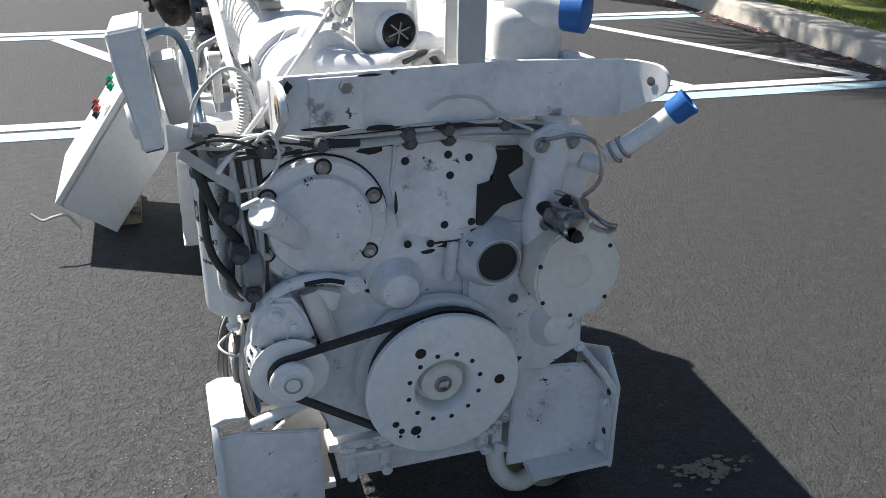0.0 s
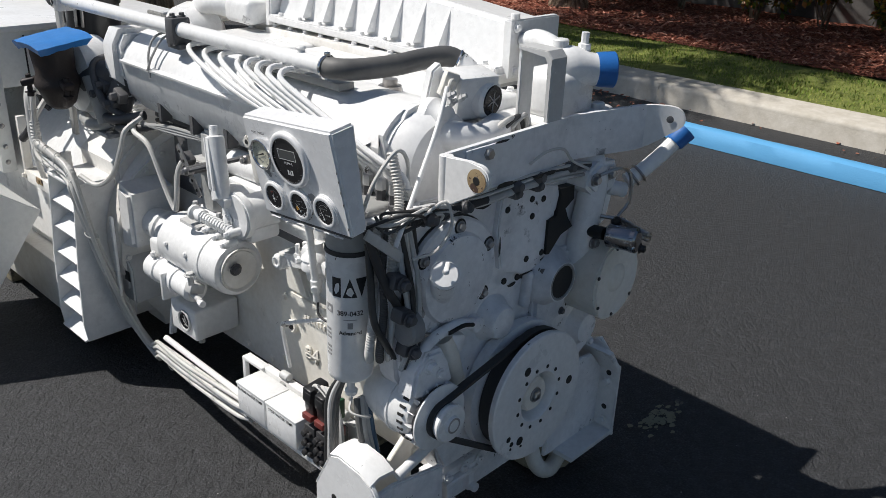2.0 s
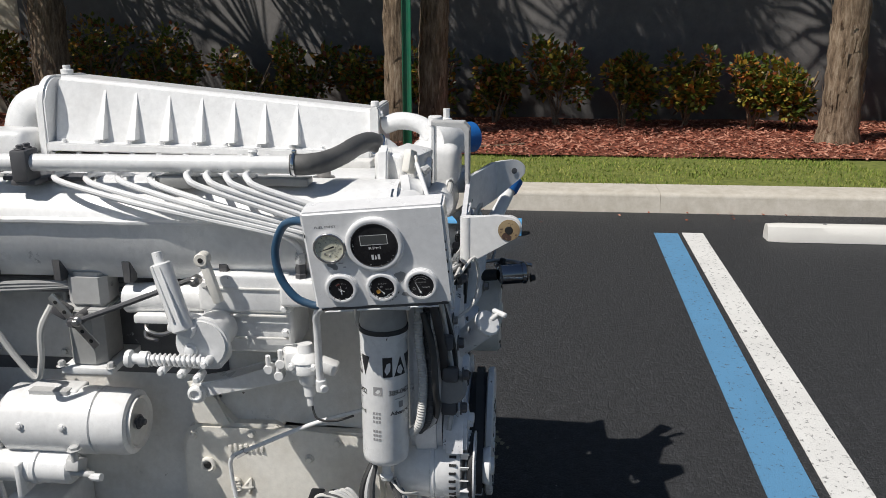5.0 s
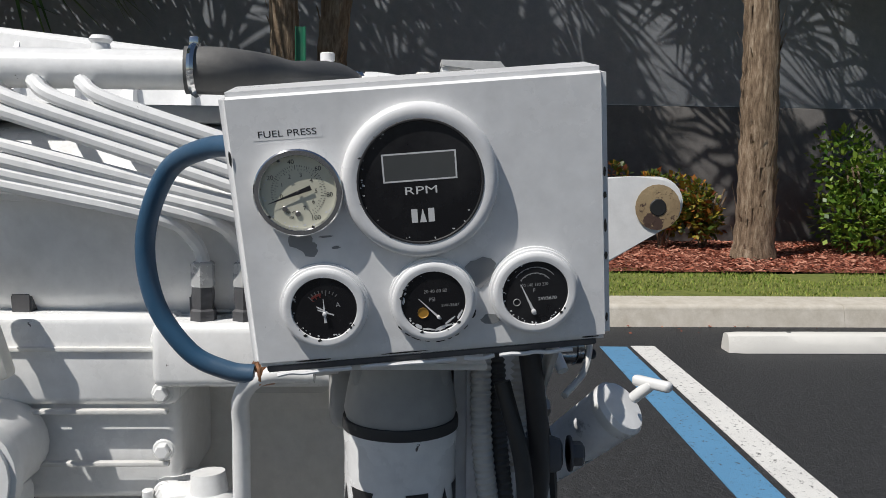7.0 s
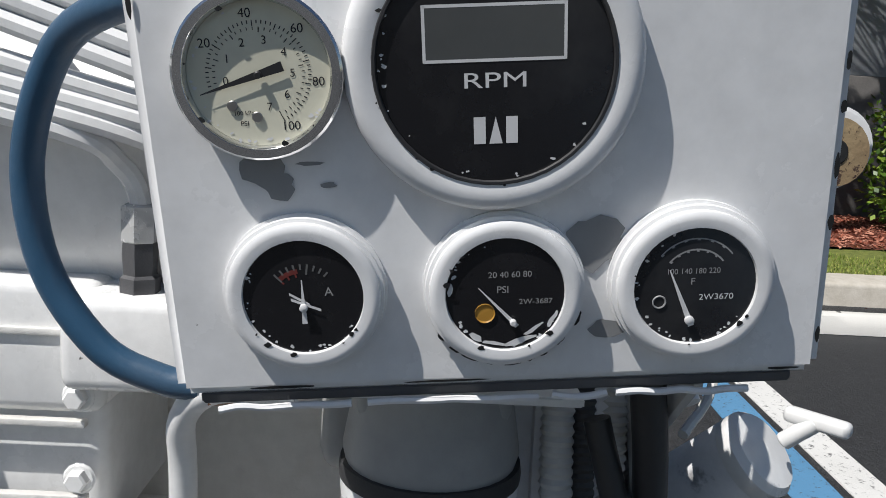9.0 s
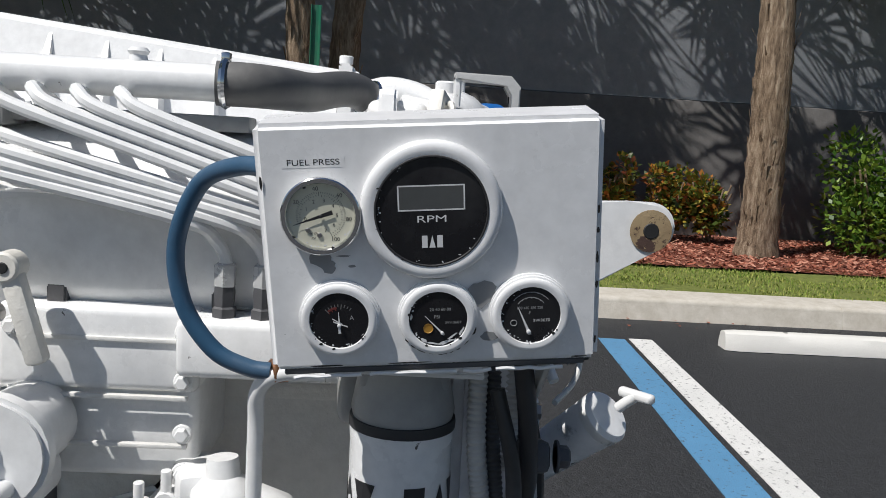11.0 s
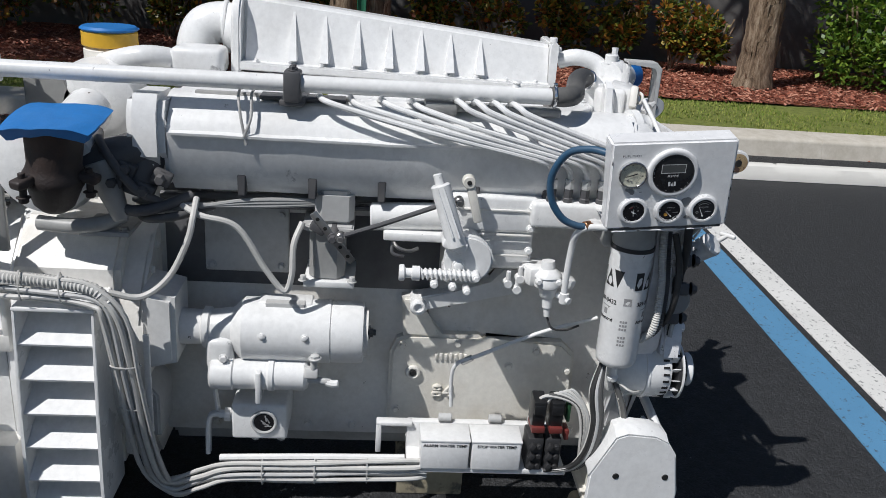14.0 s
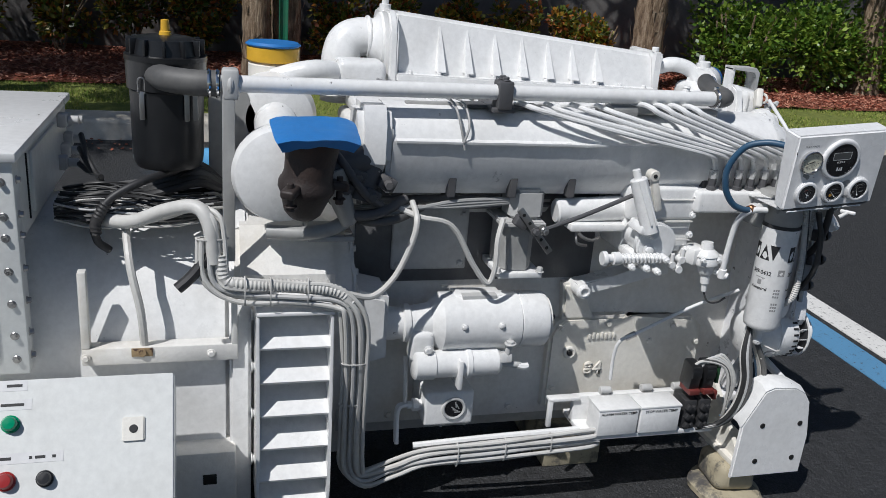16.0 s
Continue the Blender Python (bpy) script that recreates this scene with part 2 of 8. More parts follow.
def leaf_material(name, stops):
    m, nt, b = nodes_of(name)
    g = nt.nodes.new("ShaderNodeNewGeometry")
    c = ramp(nt, g.outputs["Random Per Island"], stops)
    nt.links.new(c, b.inputs["Base Color"])
    b.inputs["Roughness"].default_value = 0.38
    t = nt.nodes.new("ShaderNodeBsdfTranslucent")
    nt.links.new(c, t.inputs["Color"])
    mix = nt.nodes.new("ShaderNodeMixShader")
    mix.inputs["Fac"].default_value = 0.3
    out = nt.nodes["Material Output"]
    nt.links.new(b.outputs["BSDF"], mix.inputs[1])
    nt.links.new(t.outputs["BSDF"], mix.inputs[2])
    nt.links.new(mix.outputs["Shader"], out.inputs["Surface"])
    return m


CROTON = leaf_material("croton_leaves", [(0.0, (0.04, 0.07, 0.015)), (0.4, (0.11, 0.15, 0.02)), (0.62, (0.38, 0.30, 0.04)), (0.82, (0.42, 0.15, 0.03)), (1.0, (0.14, 0.03, 0.02))])
HEDGE = leaf_material("hedge_leaves", [(0.0, (0.04, 0.10, 0.012)), (0.5, (0.12, 0.22, 0.025)), (1.0, (0.30, 0.40, 0.06))])
FROND = leaf_material("palm_fronds", [(0.0, (0.03, 0.07, 0.015)), (1.0, (0.09, 0.14, 0.03))])


# ---- mesh helpers ----
def thing(name, base, label, category, group="", kind=""):
    ob = new(name)
    ob.location = base
    ob.empty_display_size = 0.05
    return tagged(ob, label, category, group, kind)


def origin_of(ob):
    p = Vector((0, 0, 0))
    while ob is not None:
        p += Vector(ob.location)
        ob = ob.parent
    return p


def part(name, bm, material, parent=None, label="", smooth=True):
    """Links a bmesh, built in world coordinates, as one mesh object under a thing or a part."""
    o = origin_of(parent) if parent else Vector((0, 0, 0))
    if parent:
        bmesh.ops.translate(bm, verts=bm.verts, vec=-o)
    bmesh.ops.recalc_face_normals(bm, faces=bm.faces)
    if smooth:
        for f in bm.faces:
            f.smooth = True
        for e in bm.edges:
            if len(e.link_faces) == 2 and e.calc_face_angle(0) > radians(38):
                e.smooth = False
    me = bpy.data.meshes.new(name)
    bm.to_mesh(me)
    bm.free()
    me.materials.append(material)
    ob = new(name, me)
    if parent:
        ob.parent = parent
    if label:
        ob["label"] = label
    return ob


def pieces(name, bm, material, parent, label="", smooth=True):
    """Links every separate piece of a bmesh as a part of its own; pieces whose bounds overlap (a bolt and its washer) stay together."""
    bm.verts.ensure_lookup_table()
    bm.verts.index_update()
    seen, groups = set(), []
    for v in bm.verts:
        if v.index in seen:
            continue
        stack, isl = [v], []
        seen.add(v.index)
        while stack:
            w = stack.pop()
            isl.append(w)
            for e in w.link_edges:
                o = e.other_vert(w)
                if o.index not in seen:
                    seen.add(o.index)
                    stack.append(o)
        lo = Vector([min(w.co[i] for w in isl) for i in range(3)])
        hi = Vector([max(w.co[i] for w in isl) for i in range(3)])
        groups.append([lo, hi, isl])
    merged = True
    while merged:
        merged = False
        for i in range(len(groups)):
            for j in range(i + 1, len(groups)):
                a, b = groups[i], groups[j]
                if all(a[0][k] <= b[1][k] + 1e-4 and b[0][k] <= a[1][k] + 1e-4 for k in range(3)):
                    groups[i] = [Vector([min(a[0][k], b[0][k]) for k in range(3)]), Vector([max(a[1][k], b[1][k]) for k in range(3)]), a[2] + b[2]]
                    groups.pop(j)
                    merged = True
                    break
            if merged:
                break
    for lo, hi, isl in groups:
        one = bmesh.new()
        new_of = {w: one.verts.new(w.co) for w in isl}
        for f in {f for w in isl for f in w.link_faces}:
            one.faces.new([new_of[w] for w in f.verts])
        part(name, one, material, parent, label, smooth)
    bm.free()


def plain(name, bm, material, label, category="", kind="", group="", smooth=True):
    return tagged(part(name, bm, material, None, label, smooth), label, category, group, kind)


def B():
    return bmesh.new()


def box(bm, c, size, rot=(0, 0, 0), bevel=0.004, seg=2):
    m = pose(*c, *rot) @ Matrix.Diagonal((*size, 1))
    r = bmesh.ops.create_cube(bm, size=1.0, matrix=m)
    if bevel:
        es = list({e for v in r["verts"] for e in v.link_edges})
        bmesh.ops.bevel(bm, geom=es, offset=min(bevel, min(size) * 0.45), segments=seg, affect="EDGES", profile=0.5)
    return bm


def span(bm, lo, hi, bevel=0.004, seg=2):
    return box(bm, [(a + b) / 2 for a, b in zip(lo, hi)], [abs(b - a) for a, b in zip(lo, hi)], bevel=bevel, seg=seg)


def frame_of(d):
    d = Vector(d).normalized()
    a = Vector((0, 0, 1)) if abs(d.z) < 0.95 else Vector((0, 1, 0))
    u = d.cross(a).normalized()
    return d, u, u.cross(d).normalized()


def lathe(bm, p0, p1, profile, seg=24, cap=True):
    """Turns a profile of (distance along p0-p1 in metres from p0, radius) about that axis."""
    p0, d = Vector(p0), Vector(p1) - Vector(p0)
    d, u, v = frame_of(d)
    rings = []
    for s, r in profile:
        rings.append([bm.verts.new(p0 + d * s + (u * math.cos(a) + v * math.sin(a)) * max(r, 1e-4)) for a in (2 * math.pi * k / seg for k in range(seg))])
    for a, b in zip(rings, rings[1:]):
        for k in range(seg):
            bm.faces.new((a[k], a[(k + 1) % seg], b[(k + 1) % seg], b[k]))
    if cap:
        for r in (rings[0], rings[-1]):
            bm.faces.new(r)
    return bm


def rod(bm, p0, p1, r, r1=None, seg=16, bev=0.15):
    n = (Vector(p1) - Vector(p0)).length
    r1 = r if r1 is None else r1
    e = min(r, r1) * bev
    return lathe(bm, p0, p1, [(0, r - e), (e, r), (n - e, r1), (n, r1 - e)], seg)


def curve_points(pts, n=6):
    pts = [Vector(p) for p in pts]
    if len(pts) < 3:
        return pts
    ext = [pts[0] * 2 - pts[1], *pts, pts[-1] * 2 - pts[-2]]
    out = []
    for a, b, c, d in zip(ext, ext[1:], ext[2:], ext[3:]):
        for k in range(n):
            t = k / n
            out.append(0.5 * ((2 * b) + (c - a) * t + (2 * a - 5 * b + 4 * c - d) * t * t + (3 * b - a - 3 * c + d) * t ** 3))
    return out + [pts[-1]]


def tube(bm, pts, r, seg=10, n=6, ridge=0.0):
    """A round tube along a smooth line through the points."""
    line = curve_points(pts, n)
    if ridge:
        fine = [line[0]]
        for a, b in zip(line, line[1:]):
            k = max(1, int((b - a).length / (r * 0.28)))
            fine += [a.lerp(b, (j + 1) / k) for j in range(k)]
        line = fine
    rings, u = [], None
    for i, p in enumerate(line):
        d = (line[min(i + 1, len(line) - 1)] - line[max(i - 1, 0)]).normalized()
        u = frame_of(d)[1] if u is None else (u - d * u.dot(d)).normalized()
        v = d.cross(u)
        q = r * (1 + (ridge if i % 2 else -ridge))
        rings.append([bm.verts.new(p + (u * math.cos(a) + v * math.sin(a)) * q) for a in (2 * math.pi * k / seg for k in range(seg))])
    for a, b in zip(rings, rings[1:]):
        for k in range(seg):
            bm.faces.new((a[k], a[(k + 1) % seg], b[(k + 1) % seg], b[k]))
    bm.faces.new(rings[0])
    bm.faces.new(rings[-1])
    return bm


def prism(bm, outline, axis, a, b, bevel=0.003):
    """Extrudes an outline, given in the two other axes in xyz order, along an axis from a to b."""
    def at(p, w):
        q = list(p)
        q.insert("xyz".index(axis), w)
        return Vector(q)
    lo, hi = [bm.verts.new(at(p, a)) for p in outline], [bm.verts.new(at(p, b)) for p in outline]
    k = len(outline)
    faces = [bm.faces.new(lo), bm.faces.new(hi)] + [bm.faces.new((lo[i], lo[(i + 1) % k], hi[(i + 1) % k], hi[i])) for i in range(k)]
    if bevel:
        bmesh.ops.bevel(bm, geom=[e for f in faces[:2] for e in f.edges], offset=bevel, segments=2, affect="EDGES")
    return bm


def arc(cx, cy, r, a0, a1, n=10, ry=None):
    ry = r if ry is None else ry
    return [(cx + r * math.cos(radians(a0 + (a1 - a0) * k / n)), cy + ry * math.sin(radians(a0 + (a1 - a0) * k / n))) for k in range(n + 1)]


def hexbolt(bm, p, d, r=0.009, h=0.008):
    d = Vector(d).normalized()
    p = Vector(p)
    rod(bm, p, p + d * 0.003, r * 1.45, seg=14)
    return lathe(bm, p, p + d, [(0, r), (0.003 + h * 0.8, r), (0.003 + h, r * 0.8)], 6)


def ring(bm, c, d, R, r, seg=28, sub=8):
    c = Vector(c)
    d, u, v = frame_of(d)
    rows = []
    for i in range(seg):
        a = 2 * math.pi * i / seg
        e = u * math.cos(a) + v * math.sin(a)
        rows.append([bm.verts.new(c + e * (R + r * math.cos(b)) + d * r * math.sin(b)) for b in (2 * math.pi * k / sub for k in range(sub))])
    for i in range(seg):
        for k in range(sub):
            bm.faces.new((rows[i][k], rows[(i + 1) % seg][k], rows[(i + 1) % seg][(k + 1) % sub], rows[i][(k + 1) % sub]))
    return bm


def lettering(name, text, centre, right, up, height, material, parent, depth=0.0006, bold=0.0, stretch=1.0):
    """Flat raised letters from the built-in font, turned into one mesh."""
    cu = bpy.data.curves.new(name, "FONT")
    cu.body, cu.size, cu.align_x, cu.align_y, cu.extrude, cu.offset = text, 1.0, "CENTER", "CENTER", 0.0, bold
    tmp = new("lettering_tmp", cu)
    bpy.context.view_layer.update()
    me = bpy.data.meshes.new_from_object(tmp.evaluated_get(bpy.context.evaluated_depsgraph_get()))
    bpy.data.objects.remove(tmp)
    bpy.data.curves.remove(cu)
    right, up = Vector(right).normalized(), Vector(up).normalized()
    out = right.cross(up).normalized()
    s = height / 0.7
    bm = B()
    bm.from_mesh(me)
    bpy.data.meshes.remove(me)
    if depth > 0.002:
        r = bmesh.ops.extrude_face_region(bm, geom=list(bm.faces))
        for v in r["geom"]:
            if isinstance(v, bmesh.types.BMVert):
                v.co.z += depth / s
    for v in bm.verts:
        v.co = Vector(centre) + right * (v.co.x * s * stretch) + up * (v.co.y * s) + out * ((0.0 if depth > 0.002 else depth) + v.co.z * s)
    return part(name, bm, material, parent, smooth=False)


# ---- the setting: ground, kerb, planting strip, wall ----
def sheet(bm, x0, y0, x1, y1, z, nx=1, ny=1, wob=0.0):
    vs = [[bm.verts.new((x0 + (x1 - x0) * i / nx, y0 + (y1 - y0) * j / ny, z + (noise.noise((i * 0.7, j * 0.7, 3)) * wob if wob else 0))) for j in range(ny + 1)] for i in range(nx + 1)]
    for i in range(nx):
        for j in range(ny):
            bm.faces.new((vs[i][j], vs[i + 1][j], vs[i + 1][j + 1], vs[i][j + 1]))
    return bm


KERB = 4.68
plain("ground", sheet(B(), -400, -400, 400, 400, 0.0), ASPHALT, "dark grey asphalt car park with coarse grit", "ground", "structure")


def road_line(name, y, width, x0, x1, material, label, turn=-2.4):
    bm = B()
    d = Vector((math.cos(radians(turn)), math.sin(radians(turn)), 0))
    s = Vector((-d.y, d.x, 0)) * width / 2
    p = Vector((0, y, 0))
    k = 24
    rows = []
    for i in range(k + 1):
        q = p + d * (x0 + (x1 - x0) * i / k)
        w = 1 + 0.04 * noise.noise((i * 3.1, y, 0))
        rows.append([bm.verts.new(q + s * w + Vector((0, 0, z))) for z in (0.0005, 0.004)] + [bm.verts.new(q - s * w + Vector((0, 0, z))) for z in (0.004, 0.0005)])
    for a, b in zip(rows, rows[1:]):
        for j in range(3):
            bm.faces.new((a[j], a[j + 1], b[j + 1], b[j]))
    return plain(name, bm, material, label, "parking line", "structure", smooth=False)


road_line("parking_line_blue", -0.998, 0.172, -5.0, 4.03, LINEBLUE, "worn blue painted parking line on asphalt", -2.07)
road_line("parking_line_white", -1.200, 0.150, -5.0, 4.05, LINEWHITE, "worn white painted parking line on asphalt", -1.93)
road_line("parking_line_blue", 3.42, 0.15, -5.0, 4.60, LINEFADED, "faded pale blue painted parking line on asphalt", -3.4)
road_line("parking_line_white", 3.60, 0.12, -5.0, 4.35, LINEWHITE, "worn white painted parking line on asphalt", -3.4)
road_line("parking_line_blue", 6.02, 0.13, -5.0, 4.5, LINEFADED, "faded pale blue painted parking line on asphalt", -4.0)
road_line("parking_line_white", 6.20, 0.12, -5.0, 4.5, LINEWHITE, "worn white painted parking line on asphalt", -4.0)
for k in range(4):
    bm = B()
    a = Vector((-1.25 + 1.45 * k, 6.05 - 0.09 * k, 0))
    b = a + Vector((1.30, -2.40, 0))
    s = (b - a).cross(Vector((0, 0, 1))).normalized() * 0.06
    prism(bm, [tuple(v.xy) for v in (a - s, a + s, b + s, b - s)], "z", 0.0006, 0.003, 0)
    plain("parking_hatch", bm, LINEWHITE, "white diagonal hatch of the access aisle", "parking line", "structure", smooth=False)

# the kerb, in cast lengths with open joints
kerb_parent = thing("kerb", (KERB, 0, 0), "pale concrete kerb with rounded edge along the grass", "kerb", kind="structure")
prof = [(KERB, -0.02), (KERB + 0.035, 0.115)] + arc(KERB + 0.075, 0.115, 0.04, 180, 90, 5) + [(KERB + 0.37, 0.165), (KERB + 0.37, -0.02)]
for k in range(-8, 12):
    bm = prism(B(), [(p[0], p[1]) for p in prof], "y", k * 1.8 + 0.001 - 1.2, k * 1.8 + 1.799 - 1.2, 0.002)
    part("kerb_length", bm, CONCRETE, kerb_parent)


def wheel_stop(y0, y1, material, label, x=3.92):
    bm = B()
    rows = []
    n = 26
    for i in range(n + 1):
        y = y0 + (y1 - y0) * i / n
        e = 0.012 * noise.noise((y * 4, 1, 2))
        t = min(1.0, min(y - y0, y1 - y) / 0.02 + 0.75)
        shape = [(-0.085, 0.004), (-0.08, 0.05), (-0.055, 0.105 + e * 0.3), (-0.03, 0.118 + e * 0.2), (0.03, 0.118 - e * 0.2), (0.055, 0.105), (0.08, 0.05), (0.085, 0.004)]
        rows.append([bm.verts.new((x + sx * t, y, sz * (0.85 + 0.15 * t))) for sx, sz in shape])
    for a, b in zip(rows, rows[1:]):
        for j in range(len(a) - 1):
            bm.faces.new((a[j], a[j + 1], b[j + 1], b[j]))
    bm.faces.new(rows[0])
    bm.faces.new(rows[-1])
    root = thing("wheel_stop", (x, (y0 + y1) / 2, 0), label, "wheel stop", "wheel stops")
    part("stop_body", bm, material, root)
    for y in (y0 + 0.4, y1 - 0.4):
        part("anchor_pin", rod(B(), (x, y, 0.10), (x, y, 0.122), 0.014, seg=10), STEEL, root)


wheel_stop(-0.09, 2.25, STOPBLUE, "bright blue painted concrete wheel stop on asphalt")
wheel_stop(-4.02, -1.82, STOPWHITE, "white painted concrete wheel stop on asphalt")

plain("lawn", sheet(B(), KERB + 0.36, -20, 6.5, 30, 0.155, 6, 120, 0.02), SOIL, "strip of patchy green grass behind the kerb", "lawn", "structure")
plain("mulch_bed", sheet(B(), 6.42, -20, 9.5, 30, 0.172, 14, 160, 0.03), MULCHBED, "reddish-brown bark mulch planting bed", "mulch", "structure")
rng = random.Random(4)


def blade(bm, x, y, z, h, w, lean, a):
    c, s = math.cos(a), math.sin(a)
    v = [bm.verts.new(p) for p in ((x - c * w, y - s * w, z), (x + c * w, y + s * w, z), (x + lean * s, y - lean * c, z + h))]
    bm.faces.new(v)


bm = B()
for k in range(42000):
    y = rng.uniform(-7, 9)
    x = rng.uniform(KERB + 0.34, 6.55 + 0.10 * math.sin(y * 2.1) + 0.08 * rng.random())
    if noise.noise((x * 1.3, y * 1.3, 7)) < -0.33:
        continue
    blade(bm, x, y, 0.145, rng.uniform(0.018, 0.042), rng.uniform(0.004, 0.008), rng.uniform(-0.04, 0.04), rng.uniform(0, 6.28))
plain("grass", bm, GRASS, "short green and straw-coloured grass blades", "grass", "stuff", smooth=False)
bm = B()
for k in range(24000):
    x, y = rng.uniform(6.38, 9.2), rng.uniform(-7.5, 9)
    a, l, w = rng.uniform(0, 6.28), rng.uniform(0.010, 0.042), rng.uniform(0.005, 0.012)
    t = rng.uniform(-0.4, 0.4)
    c, s = math.cos(a), math.sin(a)
    z = 0.182 + rng.uniform(0, 0.025)
    bm.faces.new([bm.verts.new((x + i * c * l - j * s * w, y + i * s * l + j * c * w, z + i * t * l + j * rng.uniform(-0.01, 0.01))) for i, j in ((-1, -1), (1, -0.7), (0.9, 0.8), (-1, 1))])
plain("mulch_chips", bm, MULCH, "loose reddish bark mulch chips", "mulch", "stuff", smooth=False)
# dry leaves and litter on the kerb and asphalt
bm = B()
for k in range(420):
    x, y = KERB - abs(rng.gauss(0, 0.16)), rng.uniform(2.2, 7)
    if k % 12 == 0:
        y = rng.uniform(-4, 3)
    a, l = rng.uniform(0, 6.28), rng.uniform(0.008, 0.028)
    bm.faces.new([bm.verts.new((x + l * math.cos(a + b), y + 0.6 * l * math.sin(a + b), 0.006 + rng.uniform(0, 0.012))) for b in (0, 1.5, 3.1, 4.6)])
plain("leaf_litter", bm, MULCH, "dry brown leaf litter along the kerb", "leaves", "stuff", smooth=False)
# loose pale grit on the asphalt
bm = B()
for k in range(620):
    x, y = rng.uniform(-2.2, 3.5), rng.uniform(-2.4, 3.4)
    if k > 260:
        x, y = rng.gauss(-0.60, 0.10), rng.gauss(0.45, 0.16)
    s = rng.uniform(0.0008, 0.0024) * (2.0 if k % 50 == 0 else 1)
    bmesh.ops.create_icosphere(bm, subdivisions=1, radius=s, matrix=pose(x, y, s * 0.5, 0, 0, rng.uniform(0, 360)) @ Matrix.Diagonal((1.3, 1, 0.7, 1)))
plain("grit", bm, rough_ground("pale_grit", [(0.3, (0.10, 0.10, 0.095)), (0.8, (0.32, 0.31, 0.30))], 30, 0, 0.001, 0.8), "loose pale grit scattered on the asphalt", "grit", "stuff")
# dried paint spill beside the machine
bm = B()
for k in range(110):
    x, y = rng.gauss(0.79, 0.055), rng.gauss(0.02, 0.020)
    r = rng.uniform(0.0015, 0.0095)
    bm.faces.new([bm.verts.new((x + r * (0.6 + 0.8 * rng.random()) * 1.5 * math.cos(b), y + r * (0.6 + 0.8 * rng.random()) * math.sin(b), 0.0016 + k * 0.00004)) for b in (0, 0.9, 1.8, 2.7, 3.6, 4.5, 5.4)])
plain("paint_spill", bm, paint("spilled_paint", (0.24, 0.24, 0.16), 0.75, dirty=0.9, smear=0.52), "flaky pale yellow paint spill on asphalt", "stain", "structure", smooth=False)

# the wall behind the bed
wall = thing("wall_east", (9.5, 0, 0), "dark grey stucco boundary wall with a darker base", "wall", kind="structure")
part("wall_face", span(B(), (9.5, -24, 1.874), (9.75, 6.9, 5.2), 0.01), STUCCO, wall)
part("wall_base", span(B(), (9.46, -24, -0.05), (9.75, 6.9, 1.87), 0.02), rough_ground("charcoal_stucco", [(0.3, (0.105, 0.100, 0.097)), (0.7, (0.150, 0.142, 0.136))], 6.0, 0.4, 0.01), wall)
wall = thing("wall_cream", (9.6, 10, 0), "cream stucco wall behind the bushes", "wall", kind="structure")
part("wall_face", span(B(), (9.56, 6.92, -0.05), (9.80, 30, 5.2), 0.01), STUCCOCREAM, wall)


def leaf_cloud(bm, c, rad, n, size, r2, shell=0.55, lobes=7):
    centres = [Vector(c) + Vector((r2.uniform(-1, 1) * rad[0], r2.uniform(-1, 1) * rad[1], r2.uniform(-0.9, 1) * rad[2])) * 0.62 for _ in range(lobes)]
    for k in range(n):
        o = centres[k % lobes]
        d = Vector((r2.gauss(0, 1), r2.gauss(0, 1), r2.gauss(0, 1))).normalized()
        p = o + Vector((d.x * rad[0], d.y * rad[1], d.z * rad[2])) * shell * r2.uniform(0.45, 1.0)
        l = size * r2.uniform(0.6, 1.3)
        t = (d + Vector((r2.uniform(-1, 1), r2.uniform(-1, 1), r2.uniform(-0.6, 1)))).normalized()
        w = t.cross(Vector((r2.uniform(-1, 1), r2.uniform(-1, 1), 1))).normalized() * l * 0.34
        bm.faces.new([bm.verts.new(q) for q in (p, p + t * l * 0.5 + w, p + t * l, p + t * l * 0.5 - w)])


def croton(x, y, h, w, seed, label="croton bush with green, yellow and bronze leaves in mulch"):
    r2 = random.Random(seed)
    root = thing("croton_bush", (x, y, 0.17), label, "bush", "crotons along the wall")
    bm = B()
    for k in range(7):
        a = r2.uniform(0, 6.28)
        tip = (x + math.cos(a) * w * 0.35, y + math.sin(a) * w * 0.4, 0.17 + h * r2.uniform(0.5, 0.8))
        tube(bm, [(x + r2.uniform(-0.04, 0.04), y + r2.uniform(-0.05, 0.05), 0.14), (x + math.cos(a) * w * 0.14, y + math.sin(a) * w * 0.15, 0.17 + h * 0.3), tip], 0.011, 6, 3)
    part("stem", bm, BARK, root)
    bm = B()
    leaf_cloud(bm, (x, y, 0.17 + h * 0.52), (w * 0.5, w * 0.52, h * 0.46), 1500, 0.076, r2, 0.40, 11)
    part("foliage", bm, CROTON, root, smooth=False)


for k, (x, y, h, w) in enumerate([(8.75, 0.25, 0.85, 0.75), (8.7, -0.52, 1.12, 0.85), (8.75, -1.32, 0.95, 0.75), (8.6, -2.05, 1.10, 0.72), (8.5, -2.85, 1.05, 0.75),
                                  (8.45, -3.3, 0.9, 0.6), (8.7, 1.1, 1.0, 0.8), (8.75, 1.9, 1.05, 0.85), (8.75, 2.7, 1.1, 0.9), (8.7, 3.5, 1.0, 0.9), (8.7, 4.5, 1.3, 1.0), (8.6, 5.5, 1.4, 1.1), (8.6, 6.6, 1.2, 1.1), (8.6, 7.8, 1.2, 1.1)]):
    croton(x, y, h, w, 30 + k)


